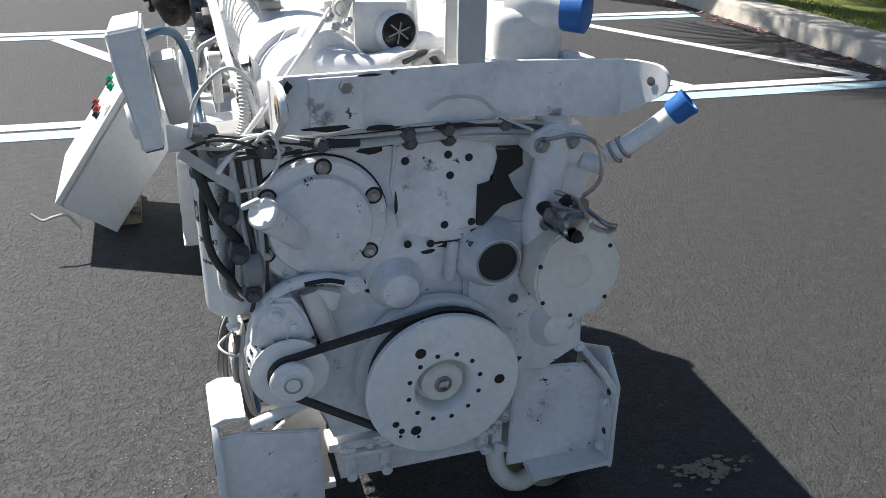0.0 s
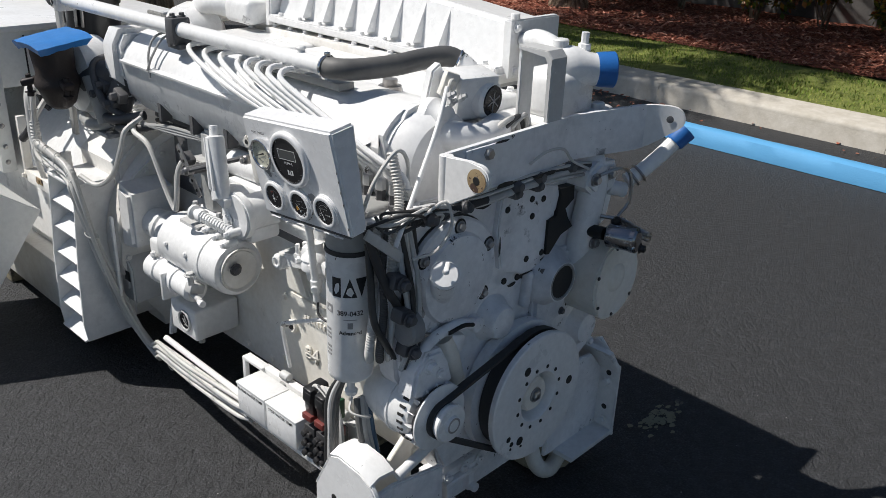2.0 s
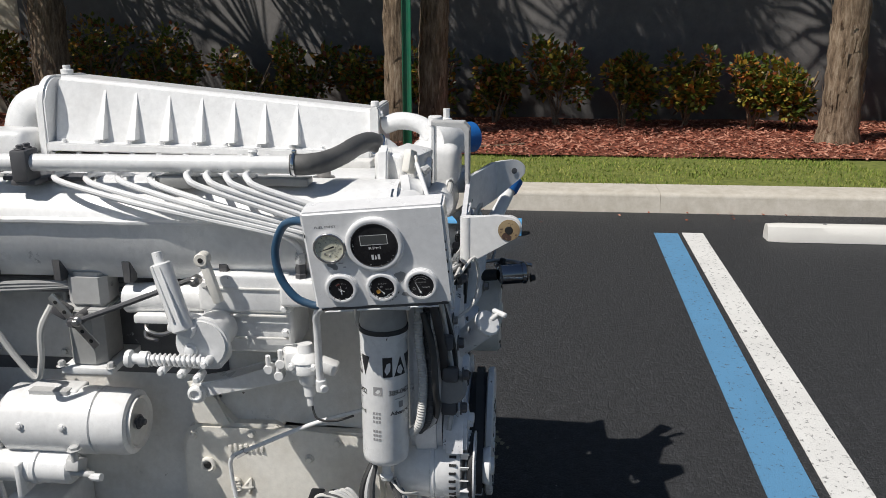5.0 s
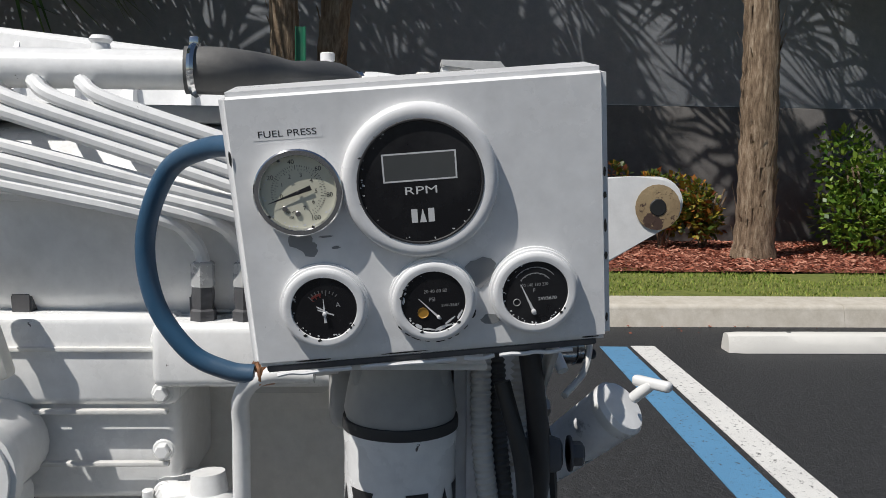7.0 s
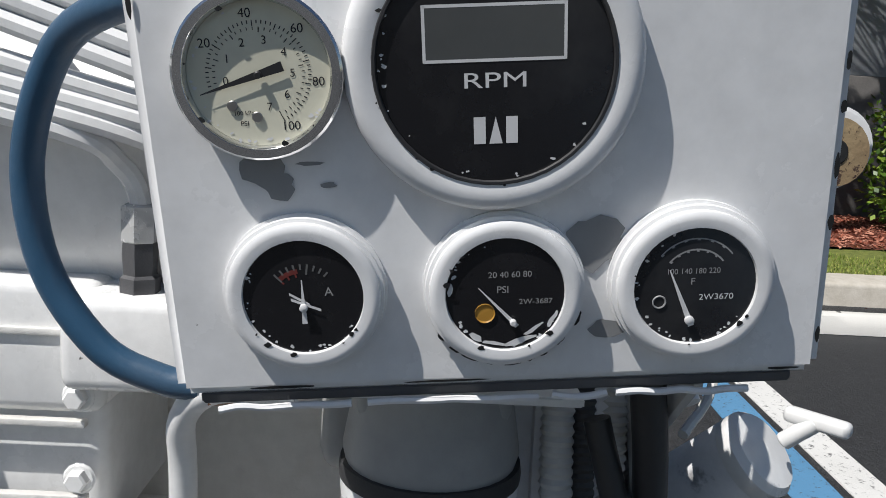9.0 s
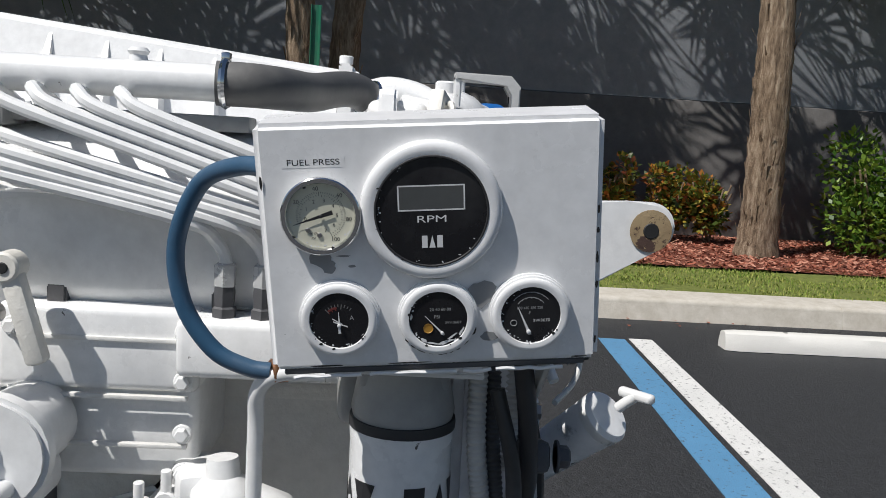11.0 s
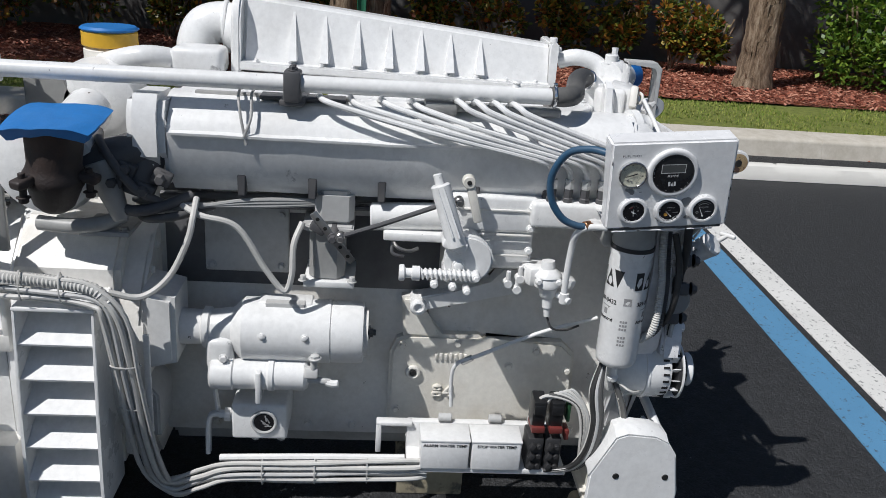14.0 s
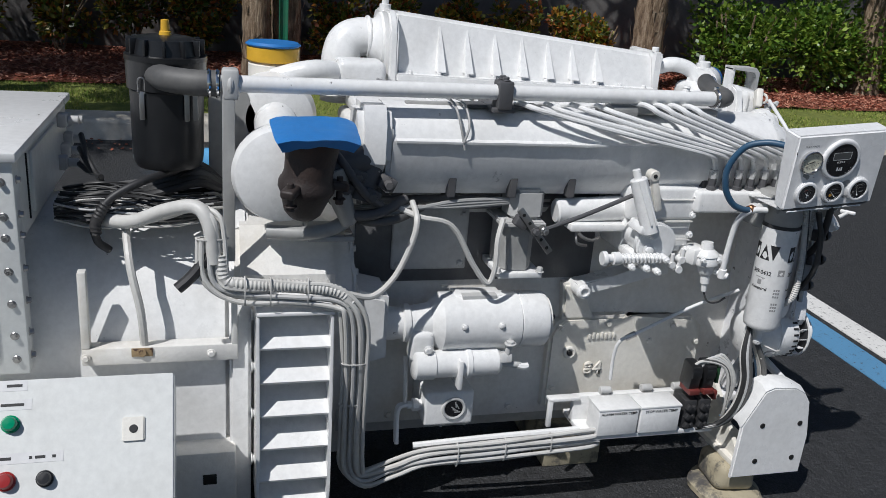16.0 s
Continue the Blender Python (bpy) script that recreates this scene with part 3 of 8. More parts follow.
def hedge(x, y, w, d, h, seed):
    r2 = random.Random(seed)
    root = thing("hedge_shrub", (x, y, 0.17), "dense bright green clipped hedge shrub in mulch", "bush", "hedge")
    bm = B()
    for k in range(6):
        a = r2.uniform(0, 6.28)
        tube(bm, [(x, y, 0.14), (x + 0.2 * math.cos(a), y + 0.3 * math.sin(a), 0.6), (x + 0.35 * math.cos(a), y + 0.5 * math.sin(a), h * 0.8)], 0.014, 6, 3)
    part("stem", bm, BARK, root)
    bm = B()
    leaf_cloud(bm, (x, y, 0.15 + h * 0.5), (d * 0.55, w * 0.55, h * 0.5), 4200, 0.075, r2, 0.5, 22)
    part("foliage", bm, HEDGE, root, smooth=False)


for k in range(4):
    hedge(7.95, -5.15 - 1.1 * k, 1.35, 1.0, 1.45, 60 + k)


def palm(x, y, r, height, seed, lean=(0.0, 0.0), fronds=22, reach=2.6):
    r2 = random.Random(seed)
    root = thing("palm_tree", (x, y, 0.15), "palm tree with rough peeling brown trunk in mulch bed", "tree", "palms")
    bm = B()
    n, seg = 46, 18
    rows = []
    for i in range(n + 1):
        t = i / n
        z = 0.12 + (height - 0.12) * t
        q = r * (1.0 + 0.55 * math.exp(-z / 0.16) - 0.22 * t) * (1.04 if i % 2 else 0.97)
        rows.append([bm.verts.new((x + lean[0] * t ** 3 + q * (1 + 0.10 * noise.noise((math.cos(a) * 2, math.sin(a) * 2, z * 2.5 + seed))) * math.cos(a),
                                   y + lean[1] * t ** 3 + q * (1 + 0.10 * noise.noise((math.cos(a) * 2, math.sin(a) * 2, z * 2.5 + seed + 9))) * math.sin(a), z)) for a in (2 * math.pi * k / seg for k in range(seg))])
    for a, b in zip(rows, rows[1:]):
        for k in range(seg):
            bm.faces.new((a[k], a[(k + 1) % seg], b[(k + 1) % seg], b[k]))
    bm.faces.new(rows[-1])
    part("trunk", bm, BARK, root)
    bm = B()
    for k in range(90):
        a, z = r2.uniform(0, 6.28), 0.2 + r2.random() ** 1.5 * (height - 0.6)
        q, w, l = r * 1.02, r2.uniform(0.008, 0.020), r2.uniform(0.10, 0.34)
        c, s = math.cos(a), math.sin(a)
        px, py = x + lean[0] * (z / height) ** 3, y + lean[1] * (z / height) ** 3
        bm.faces.new([bm.verts.new((px + (q + o) * c - m * s * w, py + (q + o) * s + m * c * w, z + e)) for m, e, o in ((-1, 0, -0.02), (1, 0.02, -0.02), (0.7, l, 0.045), (-0.6, l * 0.9, 0.035))])
    tagged(part("bark_flake", bm, BARK, root, smooth=False), kind="stuff")
    top = Vector((x + lean[0], y + lean[1], height))
    bm = B()
    for f in range(fronds):
        a, up = 2.4 * f + r2.uniform(-0.3, 0.3), r2.uniform(-0.55, 1.0)
        d = Vector((math.cos(a) * math.cos(up), math.sin(a) * math.cos(up), math.sin(up)))
        side = d.cross(Vector((0, 0, 1))).normalized()
        p1 = top + d * reach * r2.uniform(0.35, 0.6) + Vector((0, 0, -0.10 * reach))
        rod(bm, top, p1, 0.014, 0.009, 5, 0)
        nrm = side.cross(d)
        for k in range(26):
            g = radians(-135 + 270 * k / 25 + r2.uniform(-4, 4))
            e = d * math.cos(g) + side * math.sin(g)
            l = reach * r2.uniform(0.30, 0.46) * (1.0 if abs(g) < 1.6 else 0.75)
            m, tip = p1 + e * l * 0.55 + nrm * 0.05, p1 + e * l + nrm * r2.uniform(-0.25, 0.02) + Vector((0, 0, -0.28 * l * r2.random()))
            w = e.cross(nrm).normalized() * 0.026
            bm.faces.new([bm.verts.new(q) for q in (p1, m + w, tip, m - w)])
    part("crown", bm, FROND, root, smooth=False)


palm(7.5, -3.5, 0.20, 5.2, 5, (0.45, 0.1), 30, 2.2)
palm(7.3, 1.30, 0.15, 5.9, 6, (0.05, 0.5), 34, 2.4)
palm(7.7, 0.95, 0.17, 5.4, 9, (0.60, -0.7), 30, 2.0)
palm(7.6, 5.45, 0.21, 4.1, 7, (0.45, -0.2), 64, 3.2)
palm(7.9, -7.2, 0.20, 4.4, 8, (0.40, 0.5), 44, 2.5)
palm(7.4, 9.0, 0.2, 4.4, 11, (0.4, 0.0), 40, 2.5)
# unseen palm out on the asphalt, added to shade kerb, lawn and mulch
palm(3.3, 8.0, 0.2, 7.2, 13, (-0.25, -0.6), 42, 2.6)

post = thing("sign_post", (6.45, 1.08, 0.15), "dark green painted steel sign post in the bed", "post")
bm = B()
prism(bm, [(6.42, 1.035), (6.44, 1.035), (6.455, 1.06), (6.455, 1.10), (6.44, 1.125), (6.42, 1.125), (6.42, 1.118), (6.435, 1.118), (6.447, 1.098), (6.447, 1.062), (6.435, 1.042), (6.42, 1.042)], "z", 0.1, 2.3, 0)
part("channel", bm, POSTGREEN, post, smooth=False)
pipe = thing("irrigation_pipe", (6.6, 0.5, 0.17), "thin brown root lying across the mulch", "root")
part("stem", tube(B(), [(6.42, 1.12, 0.19), (6.6, 0.75, 0.2), (6.8, 0.3, 0.19), (6.95, -0.1, 0.2)], 0.014, 8), BARK, pipe)


# ---- the engine: block, covers, pan, housings ----
engine = thing("diesel_engine", (0.02, 0.7, 0.13), "large white-painted marine diesel engine, dusty and oversprayed", "engine")
bm = B()
prism(bm, [(-0.145, 0.205), (0.20, 0.205), (0.20, 0.86), (-0.128, 0.86), (-0.128, 0.66), (-0.145, 0.60)], "y", 0.14, 1.44, 0.008)
part("block", bm, CAST, engine, "white-painted rough cast block")
bm = B()
for k in range(9):
    hexbolt(bm, (-0.145, 0.24 + 0.13 * k, 0.232), (-1, 0, 0), 0.010)
pieces("block_bolt", bm, CAST, engine)
# raised cream casting low on the side, with its boss and cast marks
bm = B()
prism(bm, [(0.790, 0.240), (0.790, 0.490), (0.772, 0.530), (0.735, 0.548), (0.540, 0.548), (0.520, 0.535), (0.300, 0.535), (0.262, 0.50), (0.25, 0.240)], "x", -0.180, -0.135, 0.010)
prism(bm, [(0.755, 0.54), (0.765, 0.66), (0.71, 0.66), (0.69, 0.60), (0.64, 0.54)], "x", -0.178, -0.135, 0.008)
casting = part("side_casting", bm, CREAM, engine, "raised cream-white side casting")
bm = B()
rod(bm, (-0.186, 0.722, 0.432), (-0.16, 0.722, 0.432), 0.020)
ring(bm, (-0.186, 0.722, 0.432), (1, 0, 0), 0.016, 0.006)
part("block_boss", bm, CREAM, casting)
part("boss_hole", rod(B(), (-0.1925, 0.722, 0.432), (-0.184, 0.722, 0.432), 0.009), DARK, casting)
lettering("cast_number", "84", (-0.1805, 0.634, 0.370), (0, -1, 0), (0, 0, 1), 0.044, CREAM, casting, 0.005, 0.03)
bm = B()
for k in range(7):
    span(bm, (-0.186, 0.655 - k * 0.014, 0.475), (-0.179, 0.663 - k * 0.014, 0.492 + 0.004 * (k % 2)), 0.001)
pieces("cast_mark", bm, CREAM, casting, "illegible raised casting mark")
bm = B()
for y, z in ((0.765, 0.31), (0.755, 0.515), (0.60, 0.525), (0.375, 0.51), (0.28, 0.45), (0.45, 0.46)):
    hexbolt(bm, (-0.180, y, z), (-1, 0, 0), 0.009)
pieces("casting_bolt", bm, CREAM, casting)
# upper side: wall behind the governor painted dark for shade, with one oversprayed inspection cover
part("side_shade", span(B(), (-0.136, 0.665, 0.665), (-0.127, 1.405, 0.955), 0.002), SHADEGRIME, engine, "upper side of the block, painted dark in place of shade")
bm = B()
span(bm, (-0.150, 1.075, 0.705), (-0.134, 1.30, 0.895), 0.008, 3)
cover = part("inspection_cover", bm, DULL, engine, "oversprayed grey-white inspection cover")
bm = B()
for y in (1.095, 1.28):
    for z in (0.725, 0.875):
        hexbolt(bm, (-0.150, y, z), (-1, 0, 0), 0.008)
pieces("cover_bolt", bm, DULL, cover)
bm = B()
tube(bm, [(-0.185, 1.40, 0.925), (-0.19, 1.10, 0.935), (-0.185, 0.70, 0.945)], 0.011, 10, 3)
tube(bm, [(-0.19, 1.40, 0.905), (-0.198, 1.05, 0.912), (-0.19, 0.70, 0.92)], 0.007, 8, 3)
pieces("gallery_pipe", bm, SHADEGRIME, engine, "dull dark pipe along the block")
# oil pan and rear lower casting
bm = B()
prism(bm, [(-0.20, 0.245), (-0.185, 0.135), (0.20, 0.135), (0.235, 0.245)], "y", 0.11, 0.17, 0.012)
part("pan_front", bm, FRONT, engine)
part("oil_pan", prism(B(), [(-0.10, 0.21), (-0.08, 0.135), (0.14, 0.135), (0.16, 0.21)], "y", 0.16, 1.42, 0.012), DULL, engine)
bm = B()
span(bm, (-0.215, 0.095, 0.238), (0.25, 0.16, 0.262), 0.004)
for x in (-0.18, -0.12, -0.06, 0.10, 0.16, 0.22):
    hexbolt(bm, (x, 0.09, 0.25), (0, -1, 0), 0.009)
part("pan_rail", bm, FRONT, engine)
bm = B()
for x0, x1, z in ((-0.185, -0.06, 0.225), (0.05, 0.20, 0.215)):
    span(bm, (x0, 0.085, z - 0.008), (x1, 0.115, z + 0.008), 0.006)
for x in (-0.165, -0.08, 0.17, 0.205):
    rod(bm, (x, 0.105, 0.17), (x, 0.075, 0.17), 0.013)
    box(bm, (x, 0.105, 0.2), (0.028, 0.03, 0.09), bevel=0.008)
pieces("pan_rib", bm, FRONT, engine)
# the front gear case
bm = B()
prism(bm, [(-0.36, 0.62), (-0.385, 0.84), (-0.37, 0.98), (-0.25, 1.005), (0.0, 1.0), (0.16, 0.99), (0.33, 0.97), (0.37, 0.80), (0.40, 0.56), (0.415, 0.42), (0.30, 0.385), (0.22, 0.28), (-0.20, 0.28), (-0.24, 0.42)], "y", 0.088, 0.16, 0.012)
part("gear_case", bm, FRONT, engine)
bm = B()
rod(bm, (-0.212, 0.09, 0.835), (-0.212, 0.066, 0.835), 0.139, seg=48, bev=0.04)
lathe(bm, (-0.212, 0.072, 0.835), (-0.212, 0, 0.835), [(0, 0.114), (0.006, 0.108), (0.018, 0.102), (0.022, 0.06), (0.022, 0.0)], 48)
round_cover = part("round_cover", bm, FRONT, engine, "round white gear cover with hex bolts")
bm = B()
for k in range(6):
    a = radians(85 - 60 * k)
    hexbolt(bm, (-0.212 + 0.121 * math.cos(a), 0.066, 0.835 + 0.121 * math.sin(a)), (0, -1, 0), 0.0095)
pieces("cover_bolt", bm, STEEL, round_cover, "worn dark hex bolts")
bm = B()
for k in range(6):
    a = radians(85 - 60 * k)
    lathe(bm, (-0.212 + 0.121 * math.cos(a), 0.0662, 0.835 + 0.121 * math.sin(a)), (-0.212 + 0.121 * math.cos(a), 0, 0.835 + 0.121 * math.sin(a)), [(0, 0.0185), (0.0012, 0.0175), (0.0016, 0.012)], 18)
pieces("bolt_washer", bm, DARK, round_cover, "greasy dark washer")
part("cover_gap", ring(B(), (-0.212, 0.087, 0.835), (0, 1, 0), 0.1395, 0.0035, 48), DARK, round_cover, "dark gasket line")
bm = B()
lathe(bm, (-0.052, 0.09, 0.669), (-0.052, 0.0, 0.669), [(0, 0.062), (0.012, 0.056), (0.02, 0.048), (0.04, 0.044), (0.046, 0.038), (0.048, 0)], 32)
part("round_cap", bm, FRONT, engine, "smooth round white cap")
# oil filler that leans out of the cover
filler = part("filler_tube", rod(B(), (-0.245, 0.075, 0.80), (-0.325, -0.008, 0.902), 0.024, 0.030, 24, 0.05), FRONT, engine)
part("filler_cap", lathe(B(), (-0.323, -0.006, 0.899), (-0.343, -0.027, 0.925), [(0, 0.028), (0.004, 0.031), (0.014, 0.031), (0.019, 0.027), (0.022, 0.0)], 28), WHITE, filler, "glossy white filler cap")
bm = B()
box(bm, (-0.352, -0.040, 0.940), (0.044, 0.011, 0.011), (0, 0, 40), 0.004, 3)
rod(bm, (-0.340, -0.024, 0.921), (-0.352, -0.040, 0.940), 0.006)
part("cap_handle", bm, WHITE, filler, "bar handle of the cap")
bm = B()
prism(bm, [(-0.065, 0.90), (-0.055, 0.985), (0.05, 0.99), (0.16, 0.965), (0.175, 0.92), (0.145, 0.90), (0.145, 0.775), (0.05, 0.755), (-0.045, 0.80)], "y", 0.072, 0.094, 0.004)
part("cover_plate", bm, FRONT, engine, "flat white cover plate with bolt holes")
bm = B()
for x, z in ((-0.035, 0.95), (0.055, 0.955), (0.10, 0.945), (0.06, 0.91), (0.05, 0.80), (0.11, 0.80), (-0.03, 0.765), (0.02, 0.76), (-0.26, 1.0), (-0.13, 0.69)):
    rod(bm, (x, 0.0745, z), (x, 0.069, z), 0.0085, seg=12)
pieces("bolt_hole", bm, DARK, engine)
bm = B()
for x, z in ((-0.03, 0.995), (0.05, 0.995)):
    rod(bm, (x, 0.09, z), (x, 0.05, z), 0.016, seg=14)
    hexbolt(bm, (x, 0.05, z), (0, -1, 0), 0.010)
pieces("upper_bolt", bm, IRON, engine, "dark greasy bolt")
# dark recess beside the plate, water-pump seat, round accessory cover
part("recess", prism(B(), [(0.157, 0.959), (0.215, 0.955), (0.218, 0.919), (0.186, 0.900), (0.201, 0.870), (0.223, 0.843), (0.176, 0.832), (0.133, 0.791), (0.120, 0.793), (0.120, 0.883), (0.151, 0.889), (0.163, 0.940)], "y", 0.064, 0.09, 0), DARK, engine, "dark open recess in the gear case")
bm = B()
lathe(bm, (0.160, 0.10, 0.715), (0.160, 0.0, 0.715), [(0, 0.088), (0.03, 0.078), (0.045, 0.062), (0.060, 0.056), (0.068, 0.053), (0.068, 0.046), (0.005, 0.044)], 36, cap=False)
box(bm, (0.068, 0.078, 0.71), (0.024, 0.030, 0.10), (0, 6, 0), 0.011, 3)
prism(bm, [(0.10, 0.60), (0.095, 0.76), (0.15, 0.79), (0.235, 0.78), (0.238, 0.58), (0.17, 0.575)], "y", 0.068, 0.10, 0.010)
part("pump_seat", bm, FRONT, engine, "open water pump seat with round bore")
part("pump_bore", lathe(B(), (0.160, 0.098, 0.715), (0.160, 0.0, 0.715), [(0, 0.0), (0.001, 0.0435), (0.063, 0.0440)], 32), DARK, engine, "dark oily bore")
part("bore_lip", ring(B(), (0.160, 0.034, 0.715), (0, 1, 0), 0.0475, 0.0035, 36), GREY, engine, "grey worn bore lip")
bm = B()
for x, z in ((0.108, 0.752), (0.215, 0.60)):
    hexbolt(bm, (x, 0.068, z), (0, -1, 0), 0.008)
pieces("seat_bolt", bm, IRON, engine)
bm = B()
pts = [(0.319 + 0.105 * math.cos(radians(a)) * (0.93 if 120 < a < 240 else 1.0), 0.69 + (0.112 if 30 < a < 330 else 0.106) * math.sin(radians(a))) for a in range(0, 360, 15)]
prism(bm, pts, "y", -0.028, 0.10, 0.006)
lathe(bm, (0.315, -0.022, 0.70), (0.315, -0.05, 0.70), [(0, 0.045), (0.008, 0.038), (0.012, 0.02), (0.012, 0)], 24)
acc = part("accessory_cover", bm, CREAM, engine, "round white accessory drive cover")
bm = B()
for a in (40, 100, 160, 215, 265, 320):
    rod(bm, (0.319 + 0.094 * math.cos(radians(a)), -0.027, 0.69 + 0.097 * math.sin(radians(a))), (0.319 + 0.094 * math.cos(radians(a)), -0.031, 0.69 + 0.097 * math.sin(radians(a))), 0.005, seg=10)
pieces("cover_screw", bm, DARK, acc)
bm = B()
lathe(bm, (0.335, 0.09, 0.505), (0.335, 0.03, 0.505), [(0, 0.07), (0.02, 0.05), (0.034, 0.042), (0.038, 0.03), (0.038, 0)], 28)
hexbolt(bm, (0.405, 0.088, 0.425), (0, -1, 0), 0.010)
part("lower_boss", bm, FRONT, engine)
# water manifold on the right front, with fittings
bm = B()
tube(bm, [(0.262, 0.07, 0.74), (0.262, 0.055, 0.83), (0.272, 0.05, 0.91), (0.282, 0.055, 0.98), (0.285, 0.09, 1.03)], 0.036, 18)
prism(bm, [(0.215, 0.955), (0.222, 0.995), (0.26, 1.015), (0.335, 1.005), (0.352, 0.965), (0.325, 0.925), (0.245, 0.930)], "y", 0.022, 0.10, 0.010)
prism(bm, [(0.285, 0.93), (0.34, 0.935), (0.372, 0.90), (0.352, 0.83), (0.30, 0.805), (0.275, 0.83)], "y", 0.045, 0.11, 0.012)
rod(bm, (0.345, 0.05, 0.925), (0.385, 0.02, 0.915), 0.020)
part("water_elbow", bm, PANEL, engine, "white cast water elbow")
bm = B()
for p in ((0.238, 0.022, 0.975), (0.305, 0.022, 0.978), (0.262, 0.022, 0.80)):
    hexbolt(bm, p, (0, -1, 0), 0.012, 0.012)
pieces("elbow_bolt", bm, STEEL, engine)
bm = B()
tube(bm, [(0.268, 0.03, 0.872), (0.300, -0.03, 0.868), (0.290, -0.075, 0.866), (0.287, -0.118, 0.860)], 0.0055, 8)
tube(bm, [(0.317, -0.030, 0.852), (0.334, -0.058, 0.838), (0.350, -0.078, 0.828), (0.372, -0.076, 0.822)], 0.006, 8)
tube(bm, [(0.287, -0.060, 0.850), (0.312, -0.092, 0.834), (0.345, -0.088, 0.818), (0.366, -0.080, 0.818)], 0.005, 8)
tube(bm, [(0.24, 0.01, 0.99), (0.30, -0.01, 1.0), (0.35, -0.01, 0.97), (0.36, -0.01, 0.90), (0.33, 0.0, 0.86)], 0.0045, 8)
pieces("sender_wire", bm, STEEL, engine, "thin bare pipes and wires")
sender = part("sender", lathe(B(), (0.253, -0.018, 0.838), (0.273, -0.114, 0.842), [(0, 0.015), (0.006, 0.026), (0.010, 0.0305), (0.068, 0.0305), (0.074, 0.028), (0.076, 0.0)], 28), DARKCHROME, engine, "bright metal sender unit")
part("sender_rim", lathe(B(), (0.2672, -0.086, 0.8408), (0.2735, -0.116, 0.8421), [(0, 0.0295), (0.001, 0.0325), (0.012, 0.0325), (0.017, 0.027), (0.018, 0.0)], 28), DARKCHROME, sender, "black end cap")
part("sender_neck", tube(B(), [(0.258, 0.055, 0.834), (0.254, 0.02, 0.835), (0.253, -0.016, 0.838)], 0.017, 12), DARK, sender)
part("sender_clip", lathe(B(), (0.308, -0.010, 0.846), (0.322, -0.040, 0.862), [(0, 0.010), (0.012, 0.010), (0.013, 0.0155), (0.022, 0.0155), (0.024, 0.011), (0.030, 0.011), (0.032, 0.0)], 18), STEEL, sender, "bright pipe union")
bm = B()
hexbolt(bm, (0.262, -0.113, 0.828), (0.2, -0.97, 0.05), 0.0095, 0.012)
hexbolt(bm, (0.276, -0.030, 0.866), (0.0, -0.2, 0.97), 0.010, 0.012)
pieces("sender_bolt", bm, DARK, sender)
# cylinder head and rocker housing
bm = B()
span(bm, (-0.13, 0.17, 0.84), (0.20, 1.44, 1.02), 0.012)
span(bm, (-0.10, 0.20, 1.01), (0.20, 1.42, 1.12), 0.02, 3)
part("cylinder_head", bm, CAST, engine)
bm = B()
for k in range(3):
    span(bm, (-0.085, 0.22 + k * 0.40, 1.115), (0.185, 0.60 + k * 0.40, 1.165), 0.02, 3)
    for j in range(3):
        for x in (-0.065, 0.165):
            hexbolt(bm, (x, 0.25 + k * 0.40 + j * 0.16, 1.165), (0, 0, 1), 0.009)
pieces("rocker_cover", bm, WHITE, engine)
# flywheel housing
bm = B()
prism(bm, arc(0.0, 0.50, 0.36, -50, 230, 28) + [(-0.22, 0.16), (0.22, 0.16)], "y", 1.42, 1.56, 0.012)
prism(bm, [(-0.31, 0.20), (-0.31, 0.76), (-0.20, 0.86), (0.20, 0.86), (0.32, 0.74), (0.32, 0.20)], "y", 1.48, 1.74, 0.015)
part("flywheel_housing", bm, CAST, engine)
bm = B()
for k in range(11):
    a = radians(70 + 13 * k)
    hexbolt(bm, (0.335 * math.cos(a), 1.42, 0.50 + 0.335 * math.sin(a)), (0, -1, 0), 0.010)
pieces("housing_bolt", bm, CAST, engine)
bm = B()
prism(bm, [(1.39, 0.30), (1.47, 0.30), (1.47, 0.44), (1.42, 0.46), (1.39, 0.42)], "x", -0.34, -0.20, 0.006)
rod(bm, (-0.345, 1.43, 0.36), (-0.335, 1.43, 0.36), 0.018)
part("timing_window", bm, DULL, engine)
part("window_hole", span(B(), (-0.3425, 1.405, 0.375), (-0.339, 1.44, 0.41), 0.002), DARK, engine)

# ---- crank damper and pulley ----
damper = thing("crank_pulley", (0.026, 0.0, 0.30), "round white crankshaft damper pulley with drilled holes", "pulley")
C = Vector((0.026, 0, 0.457))
part("rear_pulley", lathe(B(), C + Vector((0, 0.116, 0)), C, [(0, 0.10), (0.0, 0.178), (0.014, 0.180), (0.02, 0.168), (0.035, 0.168), (0.041, 0.180), (0.07, 0.181), (0.073, 0.16), (0.08, 0.10)], 64), FRONT, damper, "wide white rear pulley")
# black core ring that stands for the shade deep in the groove
part("groove_shadow", lathe(B(), C + Vector((0, 0.040, 0)), C, [(0, 0.158), (0.045, 0.158)], 64, cap=False), RUBBER, damper, "belt groove, black in place of its shade")
bm = B()
lathe(bm, C + Vector((0, 0.012, 0)), C, [(0.014, 0.10), (0.014, 0.166), (0.018, 0.1745), (0.031, 0.1745), (0.034, 0.171), (0.034, 0.070), (0.030, 0.066), (-0.012, 0.060), (-0.014, 0.03)], 72, cap=False)
front_disc = part("front_disc", bm, WHITE, damper, "flat white drilled disc")
bm = B()
lathe(bm, C + Vector((0, 0.03, 0)), C - Vector((0, 1, 0)), [(0, 0.066), (0.001, 0.049), (0.034, 0.047), (0.040, 0.041), (0.040, 0)], 32)
